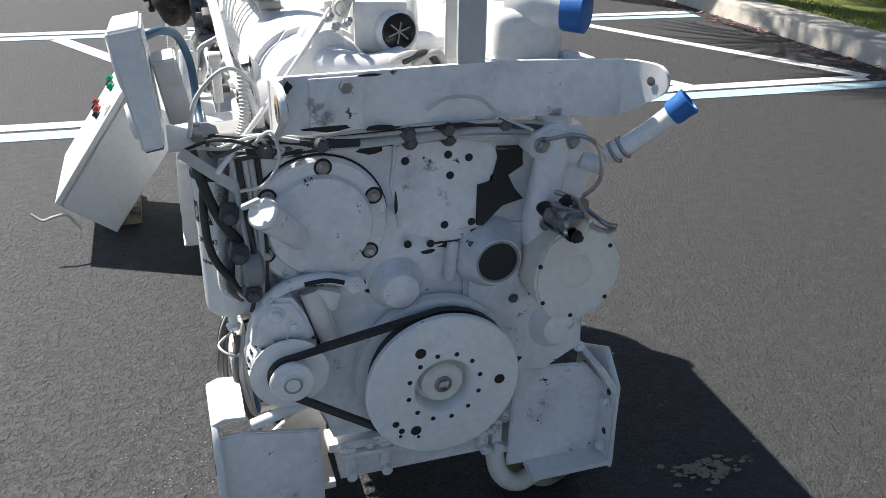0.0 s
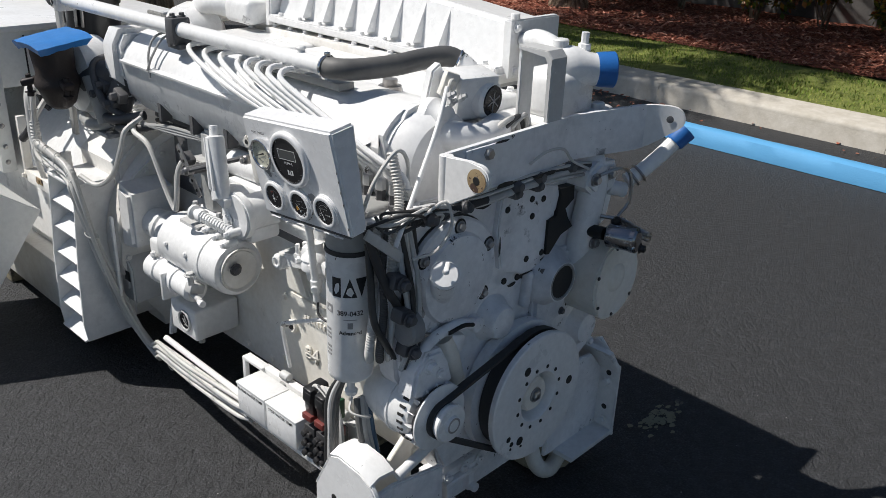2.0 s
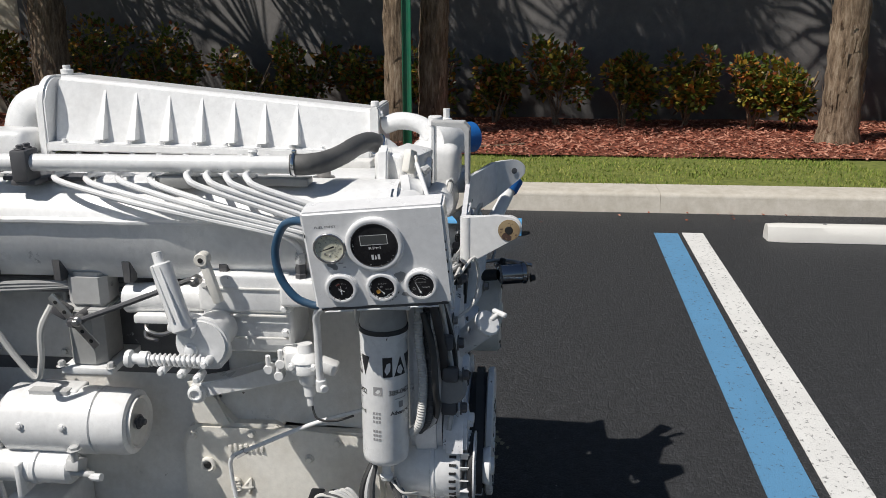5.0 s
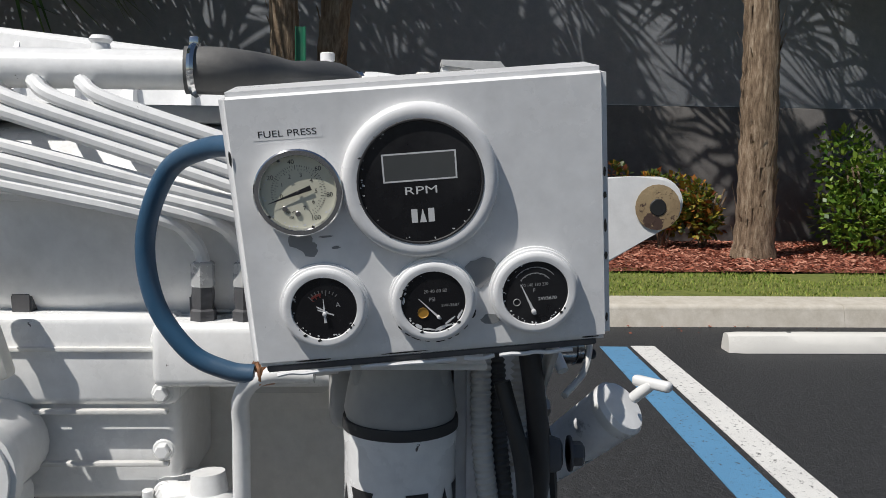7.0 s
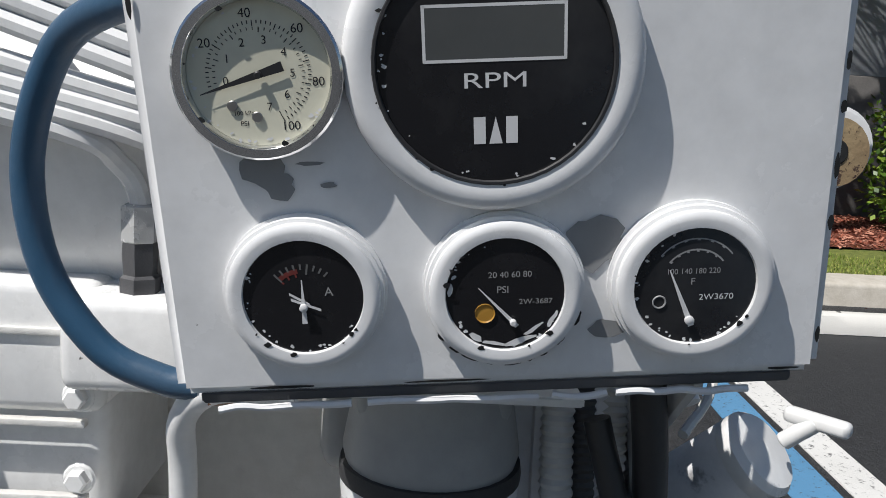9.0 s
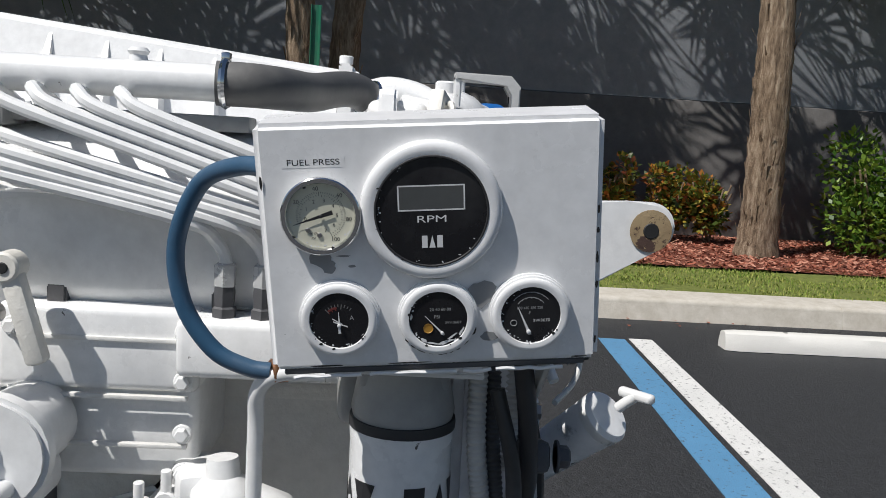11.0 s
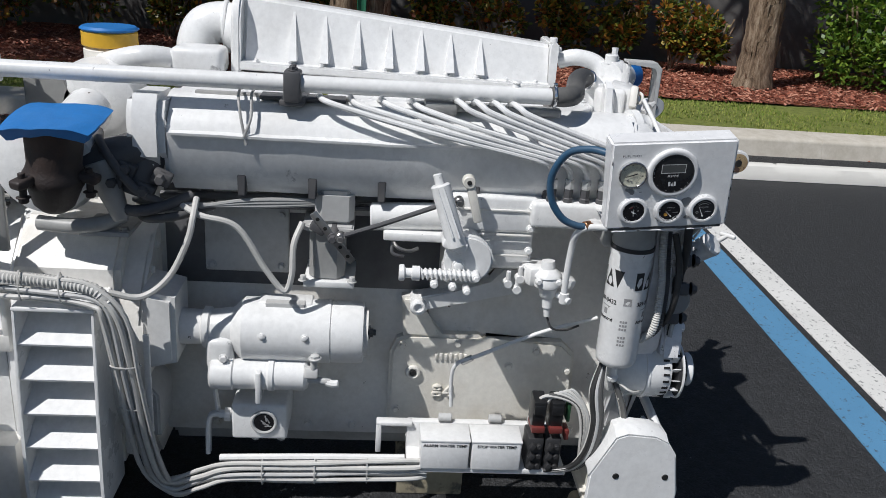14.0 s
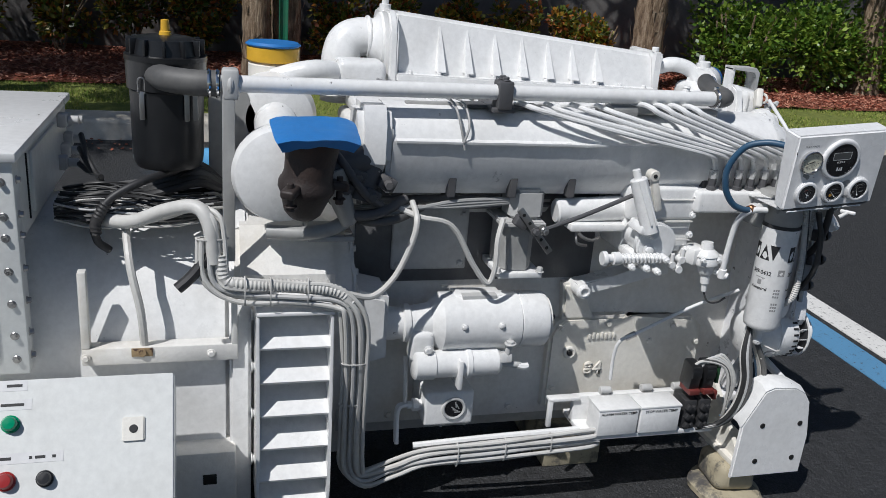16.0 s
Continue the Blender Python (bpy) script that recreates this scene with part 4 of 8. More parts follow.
hub = part("hub", bm, CREAM, damper, "cream hub with worn centre bolt")
bm = B()
hexbolt(bm, C + Vector((0, -0.010, 0)), (0, -1, 0), 0.014, 0.008)
part("centre_bolt", bm, STEEL, hub)
bm = B()
for k in range(12):
    a = radians(12 + 30 * k)
    rod(bm, C + Vector((0.083 * math.cos(a), -0.019, 0.083 * math.sin(a))), C + Vector((0.083 * math.cos(a), -0.0235, 0.083 * math.sin(a))), 0.0055, seg=10)
for a, r, q in ((-2, 0.128, 0.013), (120, 0.110, 0.013), (238, 0.122, 0.013), (215, 0.135, 0.008), (225, 0.138, 0.007), (228, 0.15, 0.004), (244, 0.135, 0.004)):
    a = radians(a)
    rod(bm, C + Vector((r * math.cos(a), -0.019, r * math.sin(a))), C + Vector((r * math.cos(a), -0.0235, r * math.sin(a))), q, seg=14)
pieces("drilled_hole", bm, DARK, front_disc, "dark drilled holes")

# ---- alternator, belt and bracket ----
alt = thing("alternator", (-0.30, 0.07, 0.43), "white-painted alternator with cooling fan and pulley", "alternator")
A = Vector((-0.30, 0, 0.533))
part("alternator_body", lathe(B(), A + Vector((0, 0.21, 0)), A, [(0, 0.05), (0.01, 0.066), (0.05, 0.074), (0.09, 0.078), (0.15, 0.079), (0.165, 0.072), (0.17, 0.05)], 36), WHITE, alt)
bm = B()
for k in range(26):
    a = 2 * math.pi * k / 26
    box(bm, A + Vector((0.0785 * math.cos(a), 0.062, 0.0785 * math.sin(a))), (0.004, 0.016, 0.006), (0, -math.degrees(a), 0), 0)
pieces("vent_slot", bm, DARK, alt, "dark cooling slot")
part("drum_band", lathe(B(), A + Vector((0, 0.115, 0)), A, [(0, 0.078), (0.001, 0.0812), (0.010, 0.0812), (0.011, 0.078)], 36), WHITE, alt)
part("fan", lathe(B(), A + Vector((0, 0.03, 0)), A, [(0, 0.05), (0.004, 0.076), (0.012, 0.076), (0.016, 0.05)], 40), RUBBER, alt, "black fan ring")
bm = B()
for k in range(16):
    a = 2 * math.pi * k / 16
    box(bm, A + Vector((0.072 * math.cos(a), 0.034, 0.072 * math.sin(a))), (0.020, 0.020, 0.002), (0, -math.degrees(a) + 25, 0), 0)
pieces("fan_blade", bm, PANEL, alt)
bm = B()
lathe(bm, A + Vector((0, 0.018, 0)), A, [(0, 0.06), (0.002, 0.081), (0.006, 0.081), (0.009, 0.045), (0.022, 0.040), (0.036, 0.046), (0.040, 0.046), (0.043, 0.043), (0.043, 0.022), (0.050, 0.020), (0.052, 0.0)], 40)
part("pulley", bm, WHITE, alt, "white grooved pulley")
part("pulley_nut", ring(B(), A + Vector((0, -0.031, 0)), (0, 1, 0), 0.017, 0.003, 24), STEEL, alt)
bm = B()
prism(bm, [(-0.37, 0.60), (-0.36, 0.66), (-0.325, 0.70), (-0.28, 0.695), (-0.255, 0.65), (-0.24, 0.60), (-0.30, 0.575)], "y", 0.03, 0.085, 0.008)
hexbolt(bm, (-0.318, 0.03, 0.666), (0, -1, 0), 0.013, 0.012)
hexbolt(bm, (-0.285, 0.03, 0.635), (0, -1, 0), 0.009)
part("mount_ear", bm, FRONT, alt)
belt = thing("drive_belt", (-0.13, 0, 0.40), "black rubber V-belt between pulleys", "belt")
bm = B()
y = 0.004
a0, a1 = Vector((-0.30, y, 0.533)), Vector((0.026, y, 0.457))
loop = [a0 + Vector((0.041 * math.cos(radians(k)), 0, 0.041 * math.sin(radians(k)))) for k in range(100, 251, 15)]
loop += [a1 + Vector((0.1675 * math.cos(radians(k)), 0, 0.1675 * math.sin(radians(k)))) for k in range(-125, 101, 12)]
rows = []
for i, p in enumerate(loop):
    nxt, prv = loop[(i + 1) % len(loop)], loop[i - 1]
    d = (nxt - prv).normalized()
    o = Vector((d.z, 0, -d.x))
    p = p + Vector((0, 0.014 * min(1.0, max(0.0, (p.x + 0.26) / 0.15)), 0))
    rows.append([bm.verts.new(p + o * s + Vector((0, w, 0))) for s, w in ((0.006, -0.010), (0.006, 0.010), (-0.006, 0.007), (-0.006, -0.007))])
for i in range(len(rows)):
    a, b = rows[i], rows[(i + 1) % len(rows)]
    for k in range(4):
        bm.faces.new((a[k], a[(k + 1) % 4], b[(k + 1) % 4], b[k]))
part("belt", bm, RUBBER, belt)
arm = thing("adjusting_arm", (-0.22, 0.07, 0.62), "curved white slotted adjusting arm over the alternator", "bracket")
bm = B()
tube(bm, [(-0.335, 0.055, 0.685), (-0.29, 0.052, 0.715), (-0.22, 0.05, 0.725), (-0.15, 0.05, 0.705)], 0.013, 12)
rod(bm, (-0.15, 0.04, 0.702), (-0.15, 0.088, 0.702), 0.020)
box(bm, (-0.21, 0.07, 0.67), (0.06, 0.04, 0.05), (0, 20, 0), 0.012)
part("arm_bar", bm, FRONT, arm)
part("arm_slot", tube(B(), [(-0.255, 0.037, 0.722), (-0.21, 0.036, 0.725), (-0.175, 0.036, 0.715)], 0.005, 8), DARK, arm)
part("support_strut", tube(B(), [(-0.24, 0.07, 0.69), (-0.225, 0.06, 0.64), (-0.20, 0.06, 0.56)], 0.024, 12), CREAM, arm)

# ---- front mount feet ----
def mount_foot(s, label):
    root = thing("mount_foot", (s * 0.40, 0.12, 0.10), label, "engine mount", "front mount feet")
    X = lambda v: s * v
    bm = B()
    out = [(0.016, 0.118), (0.262, 0.118), (0.257, 0.300), (0.200, 0.412), (0.170, 0.424), (0.095, 0.418), (0.058, 0.400), (0.034, 0.365), (0.014, 0.25)]
    if s > 0:
        out = [(0.02, 0.085), (0.245, 0.085), (0.235, 0.33), (0.10, 0.40), (0.03, 0.33)]
    x0, x1 = sorted((X(0.468 if s < 0 else 0.50), X(0.452 if s < 0 else 0.484)))
    prism(bm, out, "x", x0, x1, 0.004)
    part("side_plate", bm, WHITE, root, "white outer plate with four bolt holes")
    bm = B()
    for y, z in ((0.054, 0.297), (0.187, 0.297), (0.056, 0.176), (0.187, 0.173)):
        rod(bm, (X(0.47 if s < 0 else 0.502), y, z), (X(0.466 if s < 0 else 0.482), y, z), 0.009, seg=14)
    pieces("plate_hole", bm, DARK, root)
    bm = B()
    w = 0.46 if s < 0 else 0.49
    prism(bm, [(X(w), 0.12 if s < 0 else 0.09), (X(w), 0.37 if s < 0 else 0.30), (X(w - 0.06), 0.375 if s < 0 else 0.37), (X(0.24), 0.345 if s < 0 else 0.39), (X(0.235), 0.13 if s < 0 else 0.10)], "y", 0.050 if s < 0 else 0.085, 0.064 if s < 0 else 0.10, 0.003)
    part("front_web", bm, FRONT, root, "oversprayed white gusset plate")
    bm = B()
    if s < 0:
        edge = [(0.060, 0.402), (0.097, 0.420), (0.170, 0.426), (0.201, 0.414), (0.259, 0.300)]
        rows = [[bm.verts.new((X(a), b, c + 0.008 * (a < 0.45) - e)) for a, e in ((0.467, 0), (0.440, -0.004), (0.395, 0), (0.395, 0.009), (0.440, 0.006), (0.460, 0.009))] for b, c in edge]
        for p, q in zip(rows, rows[1:]):
            for k in range(6):
                bm.faces.new((p[k], p[(k + 1) % 6], q[(k + 1) % 6], q[k]))
        bm.faces.new(rows[0])
        bm.faces.new(rows[-1])
        rod(bm, (X(0.385), 0.06, 0.385), (X(0.24), 0.07, 0.42), 0.013)
    else:
        prism(bm, [(X(0.495), 0.32), (X(0.44), 0.40), (X(0.425), 0.395), (X(0.48), 0.31)], "y", 0.02, 0.20, 0.003)
        prism(bm, [(X(0.495), 0.09), (X(0.495), 0.33), (X(0.485), 0.33), (X(0.485), 0.105), (X(0.28), 0.105), (X(0.28), 0.09)], "y", 0.02, 0.09, 0.002)
        for z in (0.27, 0.13):
            hexbolt(bm, (X(0.482), 0.055, z), (-1, 0, 0), 0.012, 0.012)
    part("top_flange", bm, WHITE, root)
    bm = B()
    span(bm, (min(X(0.20), X(0.46)), 0.10, 0.13), (max(X(0.20), X(0.46)), 0.235, 0.15), 0.004)
    prism(bm, [(X(0.20), 0.14), (X(0.45), 0.14), (X(0.20), 0.36)], "y", 0.20, 0.215, 0.002)
    part("rear_web", bm, CREAM, root)
    return root


mount_foot(-1, "white steel engine mount foot with rounded corner and bolt holes")
mount_foot(1, "oversprayed white steel mount foot with raised rim")
for x, y, s, lab in ((-0.37, 0.20, 1.0, "worn cream timber block under the mount foot"), (0.36, 0.20, 0.8, "dark stained timber block under the mount foot")):
    root = thing("timber_block", (x, y, 0), lab, "timber block", "packing blocks")
    bm = lathe(B(), (x, y, 0.0), (x, y, 1), [(0.002, 0.085), (0.006, 0.112), (0.022 * s, 0.116), (0.036 * s, 0.104), (0.042 * s, 0.06), (0.042 * s, 0)], 30)
    for v in bm.verts:
        v.co += Vector((noise.noise(v.co * 13), noise.noise(v.co * 13 + Vector((5, 0, 0))), 0)) * 0.016
    part("lower_pad", bm, TIMBER, root)
    bm = B()
    box(bm, (x + 0.01, y, 0.083 * s), (0.15, 0.14, 0.095 * s), (0, 3, -6), 0.03, 4)
    for v in bm.verts:
        v.co += Vector((noise.noise(v.co * 9), noise.noise(v.co * 9 + Vector((5, 0, 0))), 0)) * 0.014
    part("upper_timber", bm, TIMBER, root)
drain = thing("drain_hose", (0.27, 0.12, 0.02), "short curved cream drain pipe under the pan", "pipe")
part("pipe", tube(B(), [(0.21, 0.13, 0.15), (0.22, 0.10, 0.07), (0.27, 0.09, 0.035), (0.34, 0.10, 0.06)], 0.024, 14), CREAM, drain)
keel = thing("support_beam", (0, 0.9, 0), "dark timber beam under the oil pan", "timber block")
part("beam", span(B(), (-0.16, 0.55, 0.0), (0.18, 0.75, 0.134), 0.006), TIMBER, keel)

# ---- the cross bar with its lugs ----
bar = thing("lifting_bar", (0.09, 0.04, 1.0), "white steel cross bar with bent lugs over the engine front", "bracket")
def bent_plate(bm, plan, thick):
    """A thin upright plate that follows a line in plan; plan: x, y, bottom, top."""
    n = len(plan)
    rows = []
    for k, (x, y, low, high) in enumerate(plan):
        x0, y0 = plan[max(k - 1, 0)][:2]
        x1, y1 = plan[min(k + 1, n - 1)][:2]
        l = math.hypot(x1 - x0, y1 - y0)
        ox, oy = (y0 - y1) / l * thick / 2, (x1 - x0) / l * thick / 2
        rows.append([bm.verts.new(v) for v in ((x - ox, y - oy, low), (x + ox, y + oy, low), (x + ox, y + oy, high), (x - ox, y - oy, high))])
    for r0, r1 in zip(rows, rows[1:]):
        for i in range(4):
            bm.faces.new((r0[i], r1[i], r1[(i + 1) % 4], r0[(i + 1) % 4]))
    bm.faces.new(rows[0][::-1])
    bm.faces.new(rows[-1])
    bmesh.ops.recalc_face_normals(bm, faces=bm.faces)
    return bm


bm = bent_plate(B(), [(-0.276, 0.045, 1.035, 1.142), (-0.10, 0.052, 1.032, 1.142), (0.10, 0.060, 1.029, 1.142), (0.165, 0.061, 1.030, 1.142), (0.205, 0.056, 1.031, 1.142), (0.26, 0.040, 1.031, 1.143), (0.335, 0.018, 1.031, 1.145), (0.375, 0.005, 1.032, 1.146), (0.392, -0.005, 1.037, 1.146)], 0.011)
part("bar_plate", bm, FRONT, bar)
lug = part("lug", bent_plate(B(), [(0.392, -0.005, 1.037, 1.146), (0.407, -0.019, 1.046, 1.147), (0.418, -0.036, 1.058, 1.147), (0.427, -0.053, 1.072, 1.147), (0.434, -0.068, 1.083, 1.145), (0.438, -0.079, 1.092, 1.139), (0.441, -0.086, 1.100, 1.131), (0.443, -0.089, 1.109, 1.121)], 0.011), WHITE, bar, "rounded lug bent forward")
part("rust_ring", lathe(B(), (0.4215, -0.0590, 1.114), (0.330, -0.104, 1.114), [(0, 0.009), (0.0006, 0.009), (0.001, 0.005)], 20), SHADEGRIME, lug, "worn ring")
x = -0.288
bm = B()
rim = [(0.048, 1.035), (0.048, 1.142), (-0.03, 1.146)] + arc(-0.056, 1.118, 0.028, 95, 250, 12) + [(0.022, 1.038)]
prism(bm, rim, "x", x - 0.007, x + 0.007, 0.003)
tube(bm, [(x + 0.004, 0.038, 1.038), (x + 0.004, 0.038, 1.141)], 0.0145, 14)
lug = part("lug", bm, WHITE, bar, "rounded lug with rusty bolt hole")
part("rust_ring", lathe(B(), (x - 0.0085, -0.056, 1.114), (x - 1, -0.056, 1.114), [(0, 0.024), (0.0005, 0.024), (0.001, 0.012)], 24), ORANGERUST, lug, "rust-stained ring")
part("lug_hole", rod(B(), (x - 0.0105, -0.056, 1.114), (x + 0.0105, -0.056, 1.114), 0.0095, seg=16), DARK, lug)
bm = B()
hexbolt(bm, (-0.158, 0.042, 1.119), (0, -1, 0), 0.013, 0.014)
lathe(bm, (-0.158, 0.0425, 1.119), (-0.158, -1, 1.119), [(0, 0.018), (0.002, 0.018), (0.0025, 0.0)], 18)
part("bar_bolt", bm, STEEL, bar)
part("washer_plate", span(B(), (-0.225, 0.036, 1.045), (-0.125, 0.0425, 1.137), 0.002), FRONT, bar)
bm = B()
hexbolt(bm, (-0.19, 0.036, 1.065), (0, -1, 0), 0.009)
part("lower_bolt", bm, FRONT, bar)
part("bar_wire", tube(B(), [(0.0, 0.045, 1.06), (0.04, 0.03, 1.085), (0.10, 0.027, 1.08), (0.15, 0.033, 1.04), (0.22, 0.03, 1.005)], 0.0035, 8), CABLE, bar)

# ---- grease and bare patches on the front ----
def smears(name, spots, material, parent, label, y, seed):
    """Flat uneven patches lying on a face that looks to the front; spots: x, z, half width, half height."""
    r4 = random.Random(seed)
    bm = B()
    for x, z, w, h in spots:
        n = 11
        bm.faces.new([bm.verts.new((x + w * math.cos(6.2832 * k / n) * r4.uniform(0.55, 1.15), y, z + h * math.sin(6.2832 * k / n) * r4.uniform(0.5, 1.15))) for k in range(n)])
    pieces(name, bm, material, parent, label, smooth=False)


smears("grease_smear", ((-0.19, 1.043, 0.05, 0.008), (-0.09, 1.034, 0.04, 0.007), (0.06, 1.026, 0.05, 0.006), (-0.262, 1.125, 0.008, 0.012), (-0.11, 1.137, 0.03, 0.003)), DARK, bar, "black greasy smear", 0.0362, 3)
smears("grease_smear", ((-0.06, 0.985, 0.03, 0.009), (0.10, 0.995, 0.05, 0.008), (-0.10, 0.975, 0.035, 0.010), (-0.04, 0.70, 0.02, 0.006), (0.07, 0.745, 0.03, 0.010), (-0.30, 0.985, 0.04, 0.010), (0.02, 0.735, 0.02, 0.006), (0.30, 0.80, 0.02, 0.015), (-0.11, 0.66, 0.012, 0.006), (0.24, 0.42, 0.02, 0.012), (0.27, 0.61, 0.012, 0.03)), DARK, engine, "black greasy smear", 0.0865, 5)
smears("grease_smear", ((-0.055, 0.86, 0.004, 0.03), (0.148, 0.86, 0.004, 0.05), (0.05, 0.760, 0.05, 0.004), (0.12, 0.78, 0.012, 0.005)), DARK, engine, "black greasy smear", 0.0712, 6)

# ---- wiring along the gear case ----
loom = thing("front_wiring", (-0.1, 0.07, 1.0), "tangled dusty white wires along the gear case", "wiring")
for k in range(9):
    z = 0.985 + 0.010 * (k % 4)
    q = 0.02 * math.sin(k * 2.1)
    pts = [(-0.40 + 0.02 * k, 0.10 - 0.01 * (k % 3), 1.0 + q), (-0.30, 0.06 + 0.008 * (k % 4), 1.01 + q), (-0.15, 0.055 + 0.006 * (k % 3), z + 0.01), (0.02, 0.05 + 0.008 * (k % 3), z + 0.015), (0.20, 0.045, z + 0.005), (0.27 + 0.02 * (k % 3), 0.05, z - 0.01)]
    part("wire", tube(B(), pts if k < 5 else pts[:4], 0.004 + 0.001 * (k % 3), 7), (CABLE, DULL, BLACKCABLE)[k % 3], loom)
part("loop_wire", tube(B(), [(-0.33, 0.05, 1.02), (-0.30, 0.02, 1.05), (-0.29, 0.01, 1.0), (-0.32, 0.02, 0.95), (-0.36, 0.05, 0.93)], 0.0035, 8), CABLE, loom)
part("loop_wire", tube(B(), [(-0.44, 0.12, 1.02), (-0.42, 0.10, 1.10), (-0.36, 0.10, 1.15), (-0.31, 0.12, 1.10), (-0.32, 0.12, 1.01)], 0.0042, 8), CABLE, loom)
part("loom_sleeve", tube(B(), [(-0.34, 0.085, 0.995), (-0.27, 0.068, 1.010), (-0.20, 0.058, 1.006), (-0.13, 0.058, 1.004)], 0.011, 9, ridge=0.06), RUBBER, loom, "greasy black loom sleeve")
part("dusty_pipe", tube(B(), [(-0.16, 0.060, 0.999), (0.0, 0.056, 1.004), (0.12, 0.052, 1.008), (0.23, 0.050, 1.006)], 0.0085, 10), DULL, loom, "dusty grey pipe")
for x, z in ((-0.31, 1.004), (-0.205, 1.006), (-0.035, 1.013), (0.045, 1.017), (0.165, 1.016)):
    part("loom_clip", lathe(B(), (x, 0.056, z), (x + 0.002, 0.02, z + 0.002), [(0, 0.015), (0.010, 0.015), (0.014, 0.011), (0.022, 0.010), (0.024, 0.0)], 12), IRON, loom, "dark oily clip")
for k in range(6):
    part("tangled_wire", tube(B(), [(-0.45 + 0.02 * k, 0.11, 1.0 + 0.01 * (k % 3)), (-0.40, 0.06 + 0.01 * k, 1.03 - 0.02 * (k % 3)), (-0.34 + 0.015 * k, 0.05, 1.02 + 0.015 * math.sin(k)), (-0.29, 0.06, 0.985 + 0.012 * (k % 4)), (-0.24 + 0.01 * k, 0.06, 1.005)], 0.0035, 7), (BLACKCABLE, CABLE, HOSE)[k % 3], loom)
part("corrugated_sleeve", tube(B(), [(-0.33, 0.15, 1.13), (-0.335, 0.12, 1.05), (-0.36, 0.10, 0.98), (-0.375, 0.10, 0.86)], 0.0105, 10, ridge=0.10), CABLE, loom, "corrugated white cable sleeve")


# ---- exhaust manifold along the left of the head ----
man = thing("exhaust_manifold", (-0.19, 0.75, 0.97), "long white water-cooled exhaust manifold with a flange seam", "manifold")
bm = B()
sec = [(-0.05, 1.165)] + arc(-0.185, 1.09, 0.128, 60, 168, 10, 0.11) + [(-0.312, 1.118), (-0.296, 1.02), (-0.25, 0.965), (-0.12, 0.955), (-0.05, 0.98)]
prism(bm, sec, "y", 0.20, 1.36, 0.012)
lathe(bm, (-0.18, 0.22, 1.07), (-0.18, 0.1, 1.07), [(0, 0.125), (0.05, 0.118), (0.075, 0.10), (0.082, 0.06), (0.082, 0)], 32)
part("manifold_body", bm, WHITE, man)
bm = B()
rows = []
for k in range(60):
    y = 0.24 + 1.10 * k / 59
    rows.append([bm.verts.new((x + 0.0015 * noise.noise((y * 20, x, 0)), y, z + 0.002 * noise.noise((y * 14, x * 9, 4)))) for x, z in ((-0.30, 1.113), (-0.322, 1.115), (-0.323, 1.121), (-0.30, 1.126))])
for a, b in zip(rows, rows[1:]):
    for k in range(4):
        bm.faces.new((a[k], a[(k + 1) % 4], b[(k + 1) % 4], b[k]))
part("seam_flange", bm, WHITE, man, "uneven raised seam")
bm = B()
for y in (0.42, 0.60, 0.834, 1.005, 1.177):
    prism(bm, [(y - 0.011, 1.03), (y + 0.011, 1.03), (y + 0.009, 0.965), (y - 0.009, 0.965)], "x", -0.295, -0.26, 0.002)
pieces("lower_clip", bm, IRON, man, "dark clip under the manifold")
bm = B()
prism(bm, [(-0.17, 1.20), (-0.30, 1.205), (-0.325, 1.16), (-0.325, 1.06), (-0.30, 1.035), (-0.17, 1.035)], "y", 1.352, 1.44, 0.016)
prism(bm, [(-0.18, 1.04), (-0.315, 1.04), (-0.295, 0.99), (-0.20, 0.99)], "y", 1.372, 1.425, 0.008)
part("outlet_block", bm, WHITE, man, "white cast end block")
bm = B()
tube(bm, [(-0.26, 1.39, 1.10), (-0.285, 1.41, 1.02), (-0.30, 1.43, 0.96)], 0.042, 16)
tube(bm, [(-0.28, 1.41, 1.07), (-0.30, 1.48, 1.05), (-0.32, 1.56, 1.02)], 0.045, 18)
part("exhaust_elbow", bm, IRON, man, "dull dark exhaust elbow with pale scrapes")
bm = B()
for p, d in (((-0.335, 1.44, 1.03), (-1, 0, 0)), ((-0.335, 1.40, 0.98), (-1, 0, 0)), ((-0.34, 1.47, 1.0), (-1, 0, 0)), ((-0.33, 1.36, 1.01), (-1, 0, 0))):
    hexbolt(bm, p, d, 0.013, 0.02)
    box(bm, Vector(p) + Vector((0.01, 0, 0)), (0.03, 0.045, 0.035), (25, 0, 0), 0.005)
pieces("elbow_stud", bm, IRON, man, "dark studs and lugs")
for k, q in enumerate(([(-0.27, 1.50, 0.96), (-0.33, 1.45, 0.93), (-0.335, 1.38, 0.935), (-0.28, 1.30, 0.955)], [(-0.26, 1.52, 1.10), (-0.335, 1.49, 1.08), (-0.35, 1.42, 0.99), (-0.31, 1.36, 0.94)], [(-0.25, 1.44, 0.90), (-0.32, 1.40, 0.905), (-0.325, 1.33, 0.915), (-0.27, 1.25, 0.93)])):
    part("black_hose", tube(B(), q, 0.011 + 0.003 * (k == 0), 10), (IRON, IRON, HOSE)[k], man, "dark hose under the end block")
bm = B()
for y in (0.35, 0.52, 0.70, 0.88, 1.05, 1.22):
    box(bm, (-0.07, y, 0.93), (0.16, 0.11, 0.09), (0, -18, 0), 0.015)
    hexbolt(bm, (-0.152, y, 0.90), (-1, 0, -0.3), 0.010)
pieces("manifold_port", bm, DULL, man)

